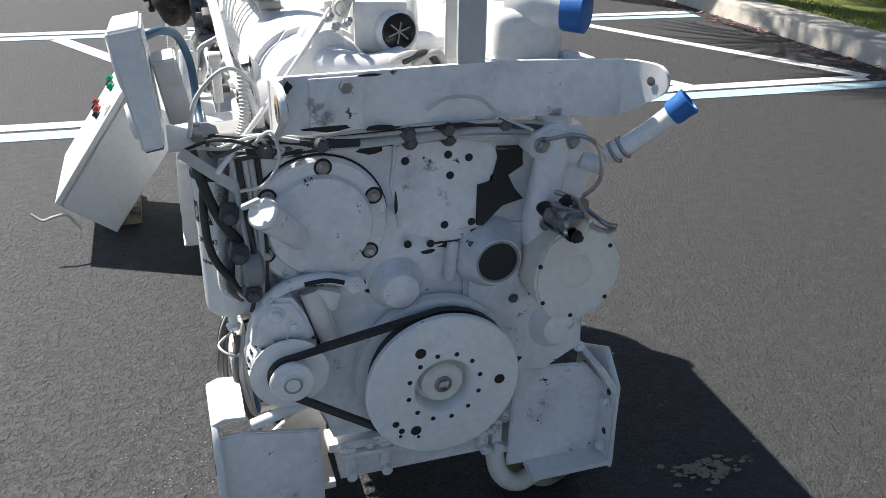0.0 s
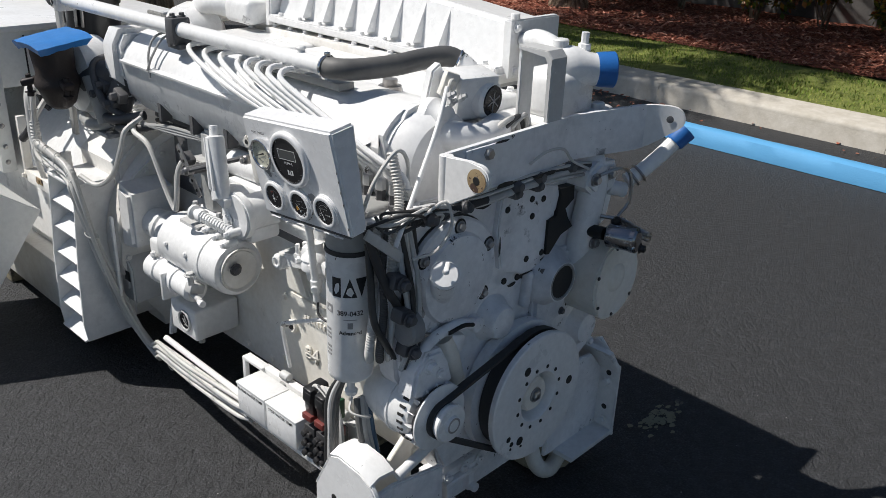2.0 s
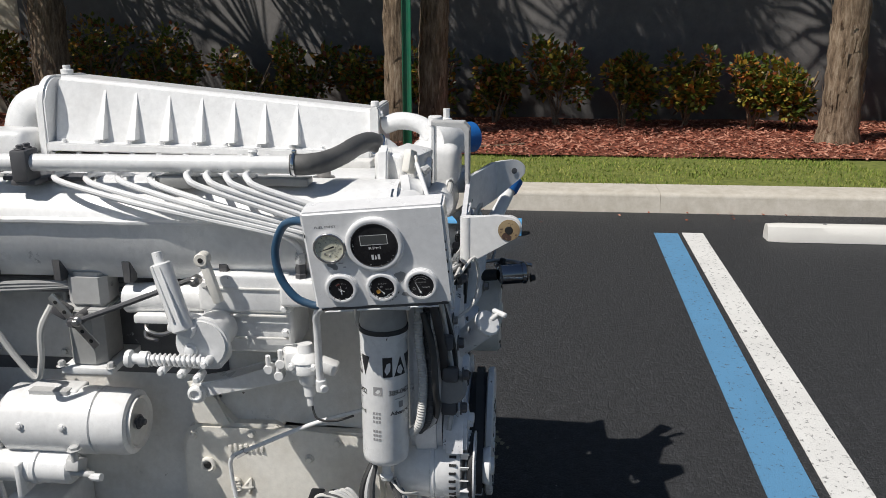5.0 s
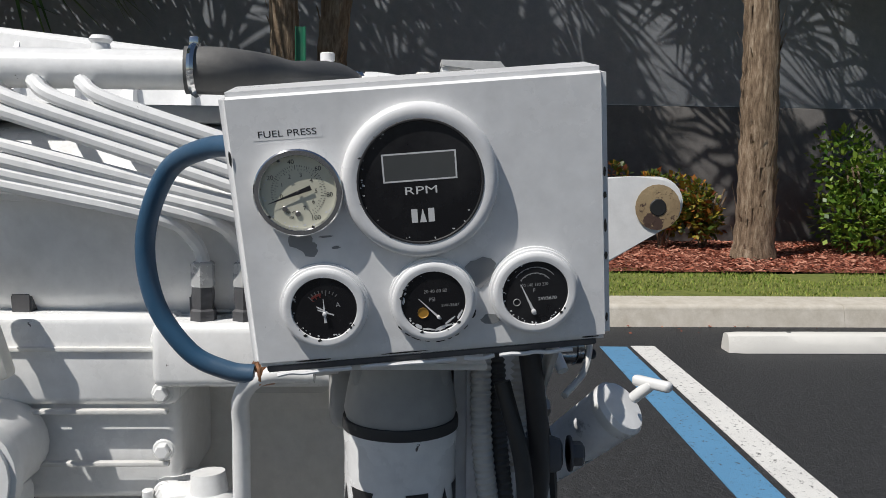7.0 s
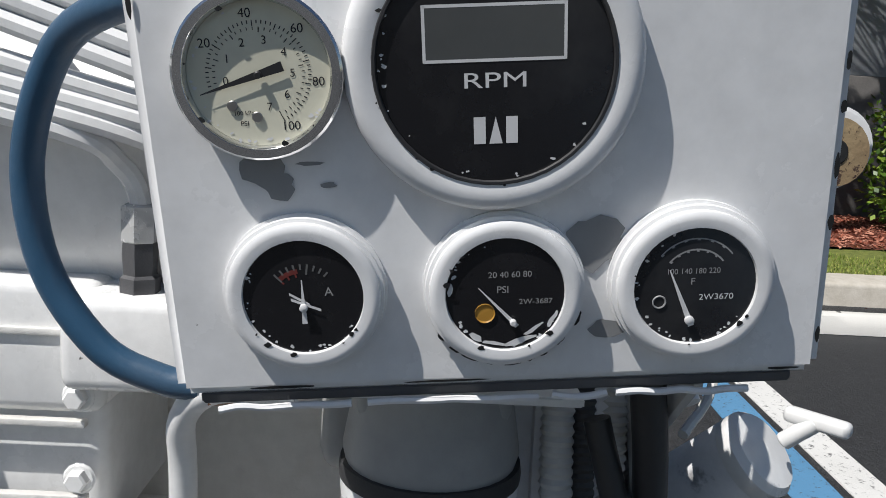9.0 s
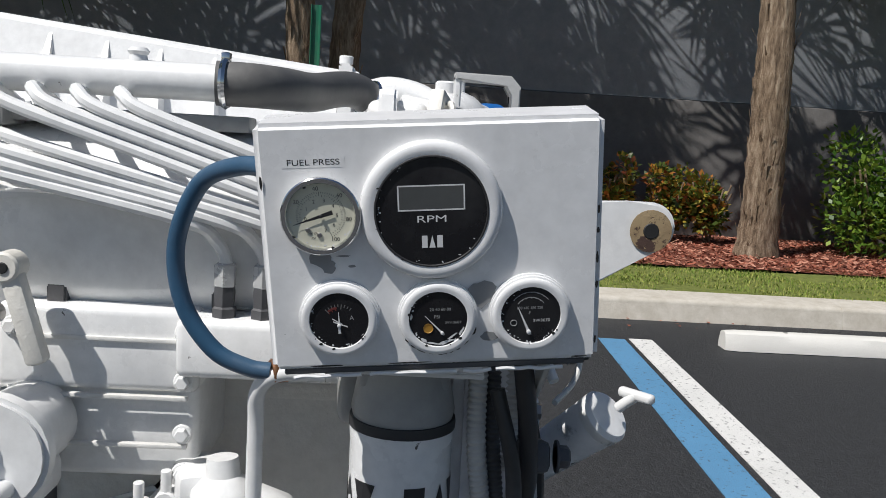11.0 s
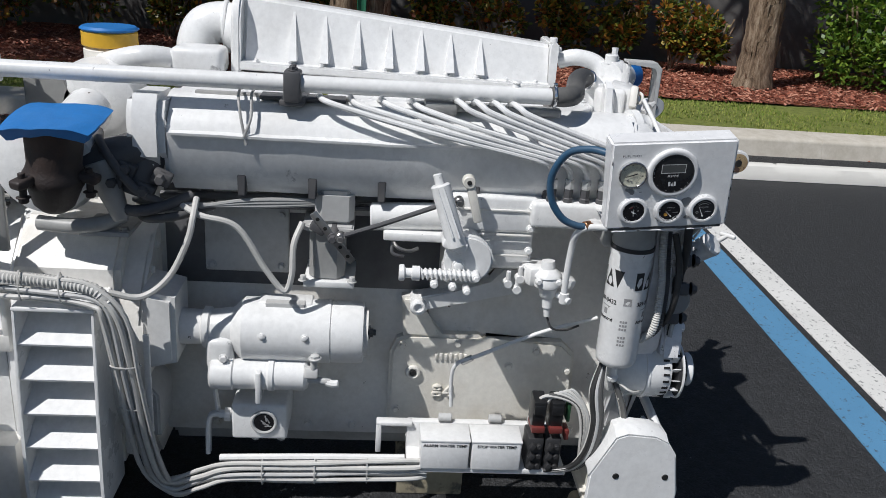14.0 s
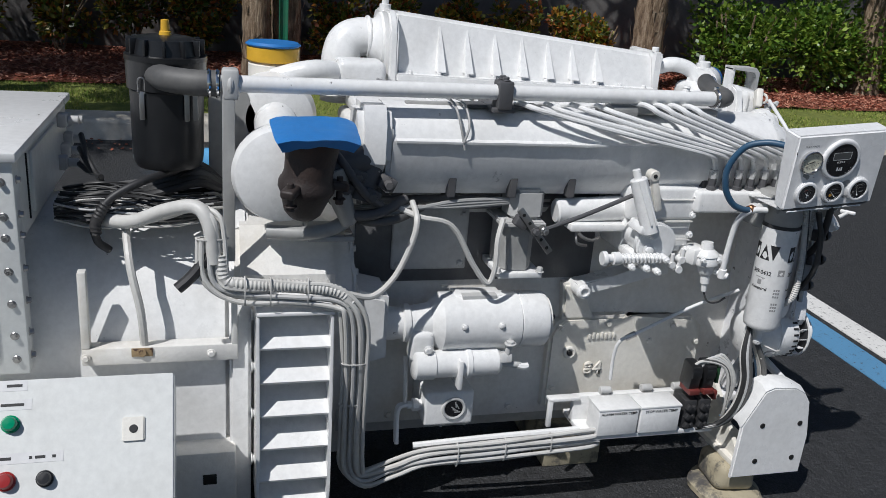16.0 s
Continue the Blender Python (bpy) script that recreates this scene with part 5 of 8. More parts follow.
# ---- aftercooler ----
after = thing("aftercooler", (0.30, 0.8, 1.16), "white ribbed aftercooler housing, tapering to the front", "aftercooler")
bm = B()
v = [bm.verts.new(p) for p in ((0.235, 0.335, 1.182), (0.44, 0.335, 1.182), (0.42, 0.335, 1.305), (0.275, 0.335, 1.312),
                               (0.175, 1.25, 1.205), (0.46, 1.25, 1.205), (0.42, 1.25, 1.395), (0.235, 1.25, 1.405))]
for f in ((0, 1, 2, 3), (4, 5, 6, 7), (0, 1, 5, 4), (1, 2, 6, 5), (2, 3, 7, 6), (3, 0, 4, 7)):
    bm.faces.new([v[i] for i in f])
bmesh.ops.bevel(bm, geom=list(bm.edges), offset=0.012, segments=3, affect="EDGES")
shell = part("shell", bm, WHITE, after)
bm = B()
for y in (1.105, 1.015, 0.92, 0.827, 0.735, 0.647, 0.557):
    t = (y - 0.335) / 0.915
    x0, x1 = 0.235 + (0.175 - 0.235) * t, 0.275 + (0.235 - 0.275) * t
    z0, z1 = 1.214 + 0.022 * t, 1.303 + 0.088 * t
    w = [bm.verts.new(p) for p in ((x0 - 0.020, y - 0.013, z0), (x0 - 0.020, y + 0.013, z0), (x0 + 0.02, y + 0.016, z0), (x0 + 0.02, y - 0.016, z0), (x1 - 0.001, y - 0.002, z1), (x1 - 0.001, y + 0.002, z1), (x1 + 0.02, y + 0.003, z1), (x1 + 0.02, y - 0.003, z1))]
    for f in ((0, 1, 2, 3), (4, 5, 6, 7), (0, 1, 5, 4), (1, 2, 6, 5), (2, 3, 7, 6), (3, 0, 4, 7)):
        bm.faces.new([w[i] for i in f])
pieces("rib", bm, WHITE, shell)
bm = B()
v = [bm.verts.new(p) for p in ((0.208, 0.34, 1.180), (0.26, 0.34, 1.180), (0.26, 0.34, 1.203), (0.208, 0.34, 1.201),
                               (0.146, 1.25, 1.202), (0.20, 1.25, 1.202), (0.20, 1.25, 1.227), (0.146, 1.25, 1.225))]
for f in ((0, 1, 2, 3), (4, 5, 6, 7), (0, 1, 5, 4), (1, 2, 6, 5), (2, 3, 7, 6), (3, 0, 4, 7)):
    bm.faces.new([v[i] for i in f])
bmesh.ops.recalc_face_normals(bm, faces=bm.faces)
bmesh.ops.bevel(bm, geom=list(bm.edges), offset=0.004, segments=2, affect="EDGES")
ledge = part("bolting_ledge", bm, WHITE, after, "flange along the foot of the housing")
bm = B()
for k in range(10):
    t = (k + 0.5) / 10
    hexbolt(bm, (0.222 - 0.062 * t, 0.34 + 0.91 * t, 1.2005 + 0.024 * t), (0, 0, 1), 0.0075, 0.008)
pieces("ledge_bolt", bm, WHITE, ledge)
bm = B()
prism(bm, [(0.15, 1.19), (0.45, 1.19), (0.455, 1.30)] + arc(0.40, 1.345, 0.055, 0, 80, 5) + arc(0.235, 1.33, 0.075, 95, 175, 6), "y", 1.248, 1.275, 0.006)
lathe(bm, (0.325, 1.27, 1.295), (0.325, 1.33, 1.295), [(0, 0.098), (0.012, 0.095), (0.02, 0.08), (0.045, 0.066)], 28)
part("end_flange", bm, WHITE, after, "rear flange of the aftercooler")
bm = B()
prism(bm, [(0.24, 0.322), (0.24, 0.345), (0.44, 0.345), (0.44, 0.322)], "z", 1.17, 1.32, 0.004)
hexbolt(bm, (0.262, 0.322, 1.30), (0, -1, 0), 0.010)
hexbolt(bm, (0.262, 0.322, 1.19), (0, -1, 0), 0.010)
rod(bm, (0.27, 0.335, 1.32), (0.27, 0.335, 1.335), 0.012)
part("front_flange", bm, WHITE, after)
part("base_rail", span(B(), (0.15, 0.33, 1.158), (0.45, 1.27, 1.184), 0.004), CAST, after)
bm = B()
for k in range(12):
    hexbolt(bm, (0.172, 0.39 + k * 0.078, 1.184), (0, 0, 1), 0.008)
pieces("rail_bolt", bm, WHITE, after)
# greyer strip under the rail, drawn as the shade of its seam
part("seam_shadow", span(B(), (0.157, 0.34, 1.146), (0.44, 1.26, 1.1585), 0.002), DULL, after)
bm = B()
tube(bm, [(0.325, 1.28, 1.305), (0.325, 1.33, 1.312), (0.318, 1.378, 1.296), (0.308, 1.398, 1.250), (0.298, 1.400, 1.20), (0.27, 1.405, 1.12)], 0.060, 24)
ring(bm, (0.325, 1.315, 1.308), (0, 1, 0), 0.064, 0.007)
elbow = part("air_elbow", bm, WHITE, after, "smooth white curved air elbow")
part("elbow_plug", lathe(B(), (0.325, 1.262, 1.385), (0.325, 1.262, 1.5), [(0, 0.018), (0.03, 0.018), (0.032, 0.011), (0.042, 0.011)], 14), WHITE, elbow)

# ---- turbocharger and its capped outlets ----
turbo = thing("turbocharger", (-0.30, 1.62, 0.90), "white turbocharger housing with blue-capped rusty outlet", "turbocharger")
bm = B()
lathe(bm, (-0.22, 1.625, 1.03), (-0.40, 1.625, 1.03), [(0, 0.08), (0.03, 0.115), (0.09, 0.125), (0.12, 0.115), (0.14, 0.07), (0.142, 0)], 40)
part("turbine_housing", bm, WHITE, turbo)
bm = B()
lathe(bm, (-0.425, 1.562, 1.145), (-0.405, 1.585, 0.94), [(0, 0.062), (0.02, 0.063), (0.085, 0.058), (0.10, 0.062), (0.112, 0.068), (0.125, 0.068), (0.14, 0.060), (0.185, 0.045), (0.20, 0.03), (0.202, 0)], 28)
part("exhaust_outlet", bm, RUST, turbo, "rusty dark exhaust outlet stub")
bm = B()
for a in (35, 150, 265):
    d = Vector((math.cos(radians(a)), math.sin(radians(a)), 0))
    q = Vector((-0.412, 1.578, 1.030)) + d * 0.082
    box(bm, q, (0.045, 0.036, 0.022), (0, 12, a), 0.007, 3)
    rod(bm, q + Vector((0, 0, -0.035)), q + Vector((0, 0, 0.022)), 0.008)
    hexbolt(bm, q + Vector((0, 0, -0.032)), (0, 0, -1), 0.011, 0.012)
pieces("clamp_ear", bm, RUST, turbo, "rusty clamp ear")
bm = B()
n = 12
sheet_rows = []
for i in range(n + 1):
    u = i / n
    row = []
    for j in range(n + 1):
        v = j / n * 2 - 1
        half = 0.104 - 0.006 * u - 0.004 * (2 * u - 1) ** 4
        x, y, z = -0.338 - 0.165 * u, 1.558 + half * v, 1.180 - 0.022 * u ** 1.3
        z += 0.004 * noise.noise((x * 25, y * 25, 2)) - 0.010 * abs(v) ** 4
        row.append(bm.verts.new((x - 0.010 * (1 - v * v) * (u > 0.99), y, z)))
    sheet_rows.append(row)
for a, b in zip(sheet_rows, sheet_rows[1:]):
    for j in range(n):
        bm.faces.new((a[j], a[j + 1], b[j + 1], b[j]))
edge = sheet_rows[0] + [r[-1] for r in sheet_rows[1:]] + sheet_rows[-1][::-1][1:] + [r[0] for r in sheet_rows[1:-1]][::-1]
hem = [bm.verts.new((v.co.x + (-0.425 - v.co.x) * 0.16, v.co.y + (1.56 - v.co.y) * 0.14, v.co.z - 0.022 - 0.007 * noise.noise(v.co * 22))) for v in edge]
for k in range(len(edge)):
    j = (k + 1) % len(edge)
    bm.faces.new((edge[k], edge[j], hem[j], hem[k]))
part("blue_cover", bm, CYAN, turbo, "bright blue sheet tied over the outlet")
bm = B()
lathe(bm, (0.02, 1.62, 1.10), (0.20, 1.62, 1.10), [(0, 0.08), (0.02, 0.11), (0.07, 0.125), (0.12, 0.12), (0.15, 0.09), (0.15, 0)], 32)
tube(bm, [(-0.02, 1.62, 1.10), (-0.12, 1.62, 1.08), (-0.22, 1.62, 1.05)], 0.06, 18)
tube(bm, [(0.12, 1.62, 1.20), (0.10, 1.50, 1.23), (0.16, 1.42, 1.21), (0.26, 1.40, 1.15)], 0.032, 18)
span(bm, (0.10, 1.29, 1.185), (0.22, 1.435, 1.262), 0.02, 4)
part("compressor_housing", bm, WHITE, turbo, "white compressor housing")
bm = B()
rod(bm, (0.18, 1.615, 1.16), (0.18, 1.615, 1.245), 0.072, seg=28)
part("inlet_neck", bm, CREAM, turbo)
part("yellow_band", rod(B(), (0.18, 1.615, 1.243), (0.18, 1.615, 1.286), 0.076, seg=28, bev=0.05), YELLOW, turbo, "yellow plastic band")
part("blue_lid", rod(B(), (0.18, 1.615, 1.284), (0.18, 1.615, 1.298), 0.080, seg=28, bev=0.1), CYAN, turbo, "blue tape lid")
# the tapered casting is shaded white paint, drawn in grey
bm = B()
rod(bm, (-0.325, 1.505, 1.045), (-0.335, 1.455, 0.905), 0.040, 0.020, 20, 0.1)
tube(bm, [(-0.31, 1.455, 0.91), (-0.325, 1.50, 0.890), (-0.33, 1.57, 0.880), (-0.31, 1.66, 0.878)], 0.019, 14)
span(bm, (-0.34, 1.44, 0.858), (-0.20, 1.56, 0.872), 0.004)
part("drain_pipe", bm, GREY, turbo, "grey oil drain pipe with a casting greyed for shade")
bm = B()
for y in (1.455, 1.545):
    hexbolt(bm, (-0.325, y, 0.872), (0, 0, 1), 0.010)
pieces("flange_bolt", bm, STEEL, turbo)

# ---- air cleaner ----
air = thing("air_cleaner", (-0.13, 1.90, 1.0), "tall black plastic air cleaner canister with yellow valve", "air cleaner")
part("canister", lathe(B(), (-0.13, 1.90, 1.0), (-0.13, 1.90, 2), [(0.004, 0.05), (0.006, 0.079), (0.018, 0.086), (0.04, 0.088), (0.20, 0.090), (0.205, 0.096), (0.275, 0.098), (0.28, 0.10)], 40), PLASTIC, air)
bm = B()
lathe(bm, (-0.13, 1.90, 1.275), (-0.13, 1.90, 2), [(0, 0.100), (0.012, 0.100), (0.014, 0.085), (0.05, 0.078), (0.056, 0.06), (0.06, 0.0)], 40)
lid = part("ribbed_lid", bm, PLASTIC, air, "ribbed black lid")
for k in range(12):
    a = 2 * math.pi * k / 12
    part("rib", box(B(), Vector((-0.13, 1.90, 1.305)) + Vector((math.cos(a), math.sin(a), 0)) * 0.083, (0.022, 0.007, 0.045), (0, 0, math.degrees(a)), 0.002), PLASTIC, lid)
part("valve", lathe(B(), (-0.13, 1.90, 1.33), (-0.13, 1.90, 2), [(0, 0.016), (0.012, 0.014), (0.014, 0.011), (0.04, 0.010), (0.042, 0.0)], 16), YELLOW, air, "yellow valve")
bm = B()
for y, x in ((1.85, -0.213), (1.955, -0.208), (1.83, -0.20)):
    box(bm, (x, y, 1.17), (0.008, 0.013, 0.07), (0, 2, 0), 0.003)
    tube(bm, [(x - 0.002, y - 0.007, 1.20), (x - 0.006, y - 0.007, 1.235), (x - 0.006, y + 0.007, 1.235), (x - 0.002, y + 0.007, 1.20)], 0.0022, 6, 3)
pieces("latch", bm, STEEL, air, "steel over-centre latch")
part("outlet_elbow", tube(B(), [(-0.20, 1.92, 1.245), (-0.25, 1.89, 1.243), (-0.282, 1.83, 1.242), (-0.288, 1.772, 1.243)], 0.031, 18), HOSE, air, "grey-black rubber elbow")
bm = B()
for y in (1.797, 1.778):
    ring(bm, (-0.288, y, 1.243), (0, 1, 0), 0.0315, 0.004, 24, 6)
pieces("hose_clamp", bm, CHROME, air, "shiny hose clamp")
stay = thing("bracket_post", (-0.29, 1.74, 0.86), "upright grey steel flat bar carrying the pipe", "bracket")
part("flat_bar", span(B(), (-0.315, 1.738, 0.80), (-0.300, 1.768, 1.225), 0.003), GREY, stay)
bm = B()
span(bm, (-0.318, 1.728, 1.208), (-0.258, 1.768, 1.280), 0.008)
ring(bm, (-0.288, 1.748, 1.244), (0, 1, 0), 0.028, 0.008, 20, 8)
part("pipe_clamp", bm, DULL, stay, "shiny metal pipe clamp")
part("back_plate", prism(B(), [(1.64, 0.86), (1.64, 1.05), (1.70, 1.18), (1.80, 1.18), (1.80, 0.86)], "x", 0.02, 0.035, 0.003), GREY, stay)

# ---- the long pipe ----
line = thing("breather_pipe", (-0.28, 1.07, 1.22), "long straight white pipe above the manifold", "pipe")
part("white_pipe", tube(B(), [(-0.289, 1.772, 1.244), (-0.28, 1.1, 1.246), (-0.273, 0.42, 1.249)], 0.0205, 20, 3), WHITE, line)
part("pipe_stub", lathe(B(), (-0.273, 0.52, 1.262), (-0.273, 0.52, 2), [(0, 0.011), (0.012, 0.009), (0.016, 0.012), (0.02, 0.009)], 14), WHITE, line)
part("rubber_hose", tube(B(), [(-0.273, 0.435, 1.249), (-0.266, 0.395, 1.249), (-0.225, 0.365, 1.249), (-0.14, 0.345, 1.251), (-0.06, 0.325, 1.260), (-0.012, 0.300, 1.263), (0.010, 0.272, 1.248)], 0.0245, 20), HOSE, line, "grey rubber hose, gently curved")
bm = B()
ring(bm, (-0.273, 0.425, 1.249), (0, 1, 0), 0.0245, 0.004, 24, 6)
box(bm, (-0.273, 0.425, 1.277), (0.012, 0.010, 0.012), bevel=0.002)
ring(bm, (0.003, 0.282, 1.254), (0.6, -0.7, -0.4), 0.0245, 0.004, 24, 6)
pieces("hose_clamp", bm, CHROME, line, "shiny worm-drive hose clamp")
bm = B()
for y in (1.056,):
    span(bm, (-0.309, y - 0.020, 1.205), (-0.252, y + 0.020, 1.278), 0.006)
    hexbolt(bm, (-0.294, y, 1.278), (0, 0, 1), 0.008)
    hexbolt(bm, (-0.266, y, 1.278), (0, 0, 1), 0.008)
    span(bm, (-0.30, y - 0.03, 1.195), (-0.16, y + 0.03, 1.208), 0.003)
part("saddle_clamp", bm, IRON, line, "dark steel saddle clamp")
part("clamp_base", span(B(), (-0.245, 0.93, 1.196), (-0.185, 1.14, 1.206), 0.003), IRON, line, "dark flat bracket")

# ---- injection lines ----
fuel = thing("injection_lines", (-0.25, 0.6, 1.0), "bundle of white steel fuel injection lines", "fuel lines")
for k in range(8):
    y0 = 0.118 + 0.042 * k
    if k < 4:
        y1 = 0.513 + 0.045 * k
        pts = [(-0.20, y1 + 0.012, 1.185), (-0.245, y1 + 0.016, 1.216), (-0.305, y1 + 0.014, 1.231), (-0.336, y1 + 0.002, 1.227), (-0.347, y1 - 0.025, 1.212)]
        far, mid = y1 - 0.025, 1.212
    else:
        y1 = 0.74 + 0.075 * (k - 4)
        pts = [(-0.15, y1 + 0.04, 1.19), (-0.24, y1 + 0.03, 1.214), (-0.305, y1, 1.206 + 0.003 * (k % 2))]
        far, mid = y1, 1.206
    for u in (0.35, 0.7):
        pts.append((-0.347 if k < 4 else -0.335 - 0.008 * u, far + (y0 + 0.045 - far) * u, mid + (1.105 - mid) * u))
    pts += [(-0.340, y0 + 0.040, 1.103), (-0.322, y0 + 0.010, 1.082), (-0.314, y0, 1.06), (-0.312, y0, 1.035)]
    part("injection_line", tube(B(), pts, 0.0072, 9), WHITE, fuel)
    part("line_nut", lathe(B(), (-0.312, y0, 1.030), (-0.312, y0, 2), [(0, 0.0115), (0.001, 0.0125), (0.024, 0.0125), (0.026, 0.0095)], 6), ZINC, fuel, "bright union nut")
    part("nut_base", lathe(B(), (-0.312, y0, 0.990), (-0.312, y0, 2), [(0, 0.0135), (0.016, 0.0135), (0.018, 0.011), (0.032, 0.012), (0.040, 0.0115)], 6), IRON, fuel, "dark lower union")
bm = B()
span(bm, (-0.262, 0.40, 1.196), (-0.215, 0.76, 1.214), 0.003)
span(bm, (-0.285, 0.66, 1.190), (-0.225, 0.74, 1.222), 0.006)
part("line_bracket", bm, GREY, fuel, "grey line bracket")
part("line_bracket", span(B(), (-0.215, 0.92, 1.188), (-0.195, 1.30, 1.204), 0.003), GREY, fuel)
part("loose_lead", tube(B(), [(-0.16, 1.19, 1.215), (-0.27, 1.185, 1.212), (-0.31, 1.175, 1.17), (-0.322, 1.16, 1.10)], 0.0035, 8), GREY, fuel)
part("loose_lead", tube(B(), [(-0.16, 1.16, 1.212), (-0.265, 1.155, 1.21), (-0.312, 1.15, 1.165), (-0.325, 1.165, 1.12)], 0.0035, 8), GREY, fuel)

# ---- gauge panel ----
GR, GL = radians(5.1), radians(9.5)
GY, GZ0 = Vector((0, math.cos(GR), -math.sin(GR))), Vector((0, math.sin(GR), math.cos(GR)))
GZ = GZ0 * math.cos(GL) + Vector((-1, 0, 0)) * math.sin(GL)
GN = Vector((-1, 0, 0)) * math.cos(GL) - GZ0 * math.sin(GL)
G0 = Vector((-0.540, 0.1985, 1.112))


def gp(y, z, out=0.0):
    """A point of the panel's face, y towards the rear and z up along the face, out in front of it."""
    return G0 + GY * y + GZ * z + GN * out


panel = thing("gauge_panel", G0 + Vector((0.05, 0, -0.10)), "white steel gauge box with five round instruments, chipped edges", "gauge panel")


def wedge(y0, y1, z0, z1, front, back0, back1, bevel):
    """A box whose front is the leaning face and whose back keeps its own, steeper plane."""
    bm = B()
    v = [bm.verts.new(gp(y, z, o)) for y, z, o in ((y0, z0, front), (y1, z0, front), (y1, z1, front), (y0, z1, front), (y0, z0, -back0), (y1, z0, -back0), (y1, z1, -back1), (y0, z1, -back1))]
    for f in ((0, 1, 2, 3), (4, 5, 6, 7), (0, 1, 5, 4), (1, 2, 6, 5), (2, 3, 7, 6), (3, 0, 4, 7)):
        bm.faces.new([v[k] for k in f])
    bmesh.ops.bevel(bm, geom=list(bm.edges), offset=bevel, segments=3, affect="EDGES")
    return bm


part("case", wedge(-0.1430, 0.1375, -0.105, 0.107, 0.0, 0.040, 0.060, 0.005), PANEL, panel)
part("bottom_seam", wedge(-0.132, 0.128, -0.1100, -0.1045, -0.004, 0.036, 0.036, 0.001), IRON, panel, "dark chipped lower seam")
part("mount_bracket", wedge(-0.05, 0.10, -0.09, 0.03, -0.055, 0.10, 0.10, 0.004), DULL, panel, "grey mounting bracket behind the box")
bm = B()
rr = random.Random(8)
for y, z, w, h in ((-0.1392, 0.03, 0.0012, 0.008), (-0.1392, 0.012, 0.0015, 0.005), (-0.1392, -0.012, 0.0012, 0.010), (-0.1392, -0.035, 0.0015, 0.006), (-0.1392, -0.085, 0.0012, 0.007), (-0.125, -0.1005, 0.008, 0.0012), (0.02, -0.1005, 0.02, 0.0012), (0.09, -0.1005, 0.016, 0.0012), (0.1335, 0.06, 0.0012, 0.010)):
    p = gp(y, z, 0.0012)
    bm.faces.new([bm.verts.new(p + GY * w * math.cos(a) * rr.uniform(0.7, 1.1) + GZ * h * 0.6 * math.sin(a) * rr.uniform(0.7, 1.1)) for a in (0, 0.6, 1.2, 1.9, 2.5, 3.1, 3.8, 4.4, 5.0, 5.7)])
pieces("paint_chip", bm, DARK, panel, "dark paint chip", smooth=False)
bm = B()
for y, z, w, h in ((0.089, -0.0045, 0.010, 0.008), (0.084, -0.0120, 0.0065, 0.006), (0.071, -0.003, 0.006, 0.0010), (0.0645, -0.012, 0.0035, 0.0012), (-0.043, -0.040, 0.013, 0.013), (-0.049, -0.079, 0.009, 0.005)):
    p = gp(y, z, 0.0008)
    bm.faces.new([bm.verts.new(p + GY * w * math.cos(a) * rr.uniform(0.7, 1.1) + GZ * h * math.sin(a) * rr.uniform(0.7, 1.1)) for a in (0, 0.4, 0.8, 1.2, 1.7, 2.2, 2.6, 3, 3.4, 3.8, 4.3, 4.8, 5.3, 5.8)])
pieces("bare_patch", bm, BARE, panel, "bare grey patch of worn paint", smooth=False)

for y0, y1, n in ((0.120, 0.062, 6), (0.055, -0.020, 8), (-0.026, -0.050, 3), (-0.054, -0.112, 6)):
    lip = [gp(y0 + (y1 - y0) * k / n, -0.1112 + rr.uniform(-0.0007, 0.0007), -0.0015 + rr.uniform(-0.001, 0.001)) for k in range(n + 1)]
    part("bottom_lip", tube(B(), lip, 0.0017, 7), PANEL, panel, "peeling white lip under the seam")


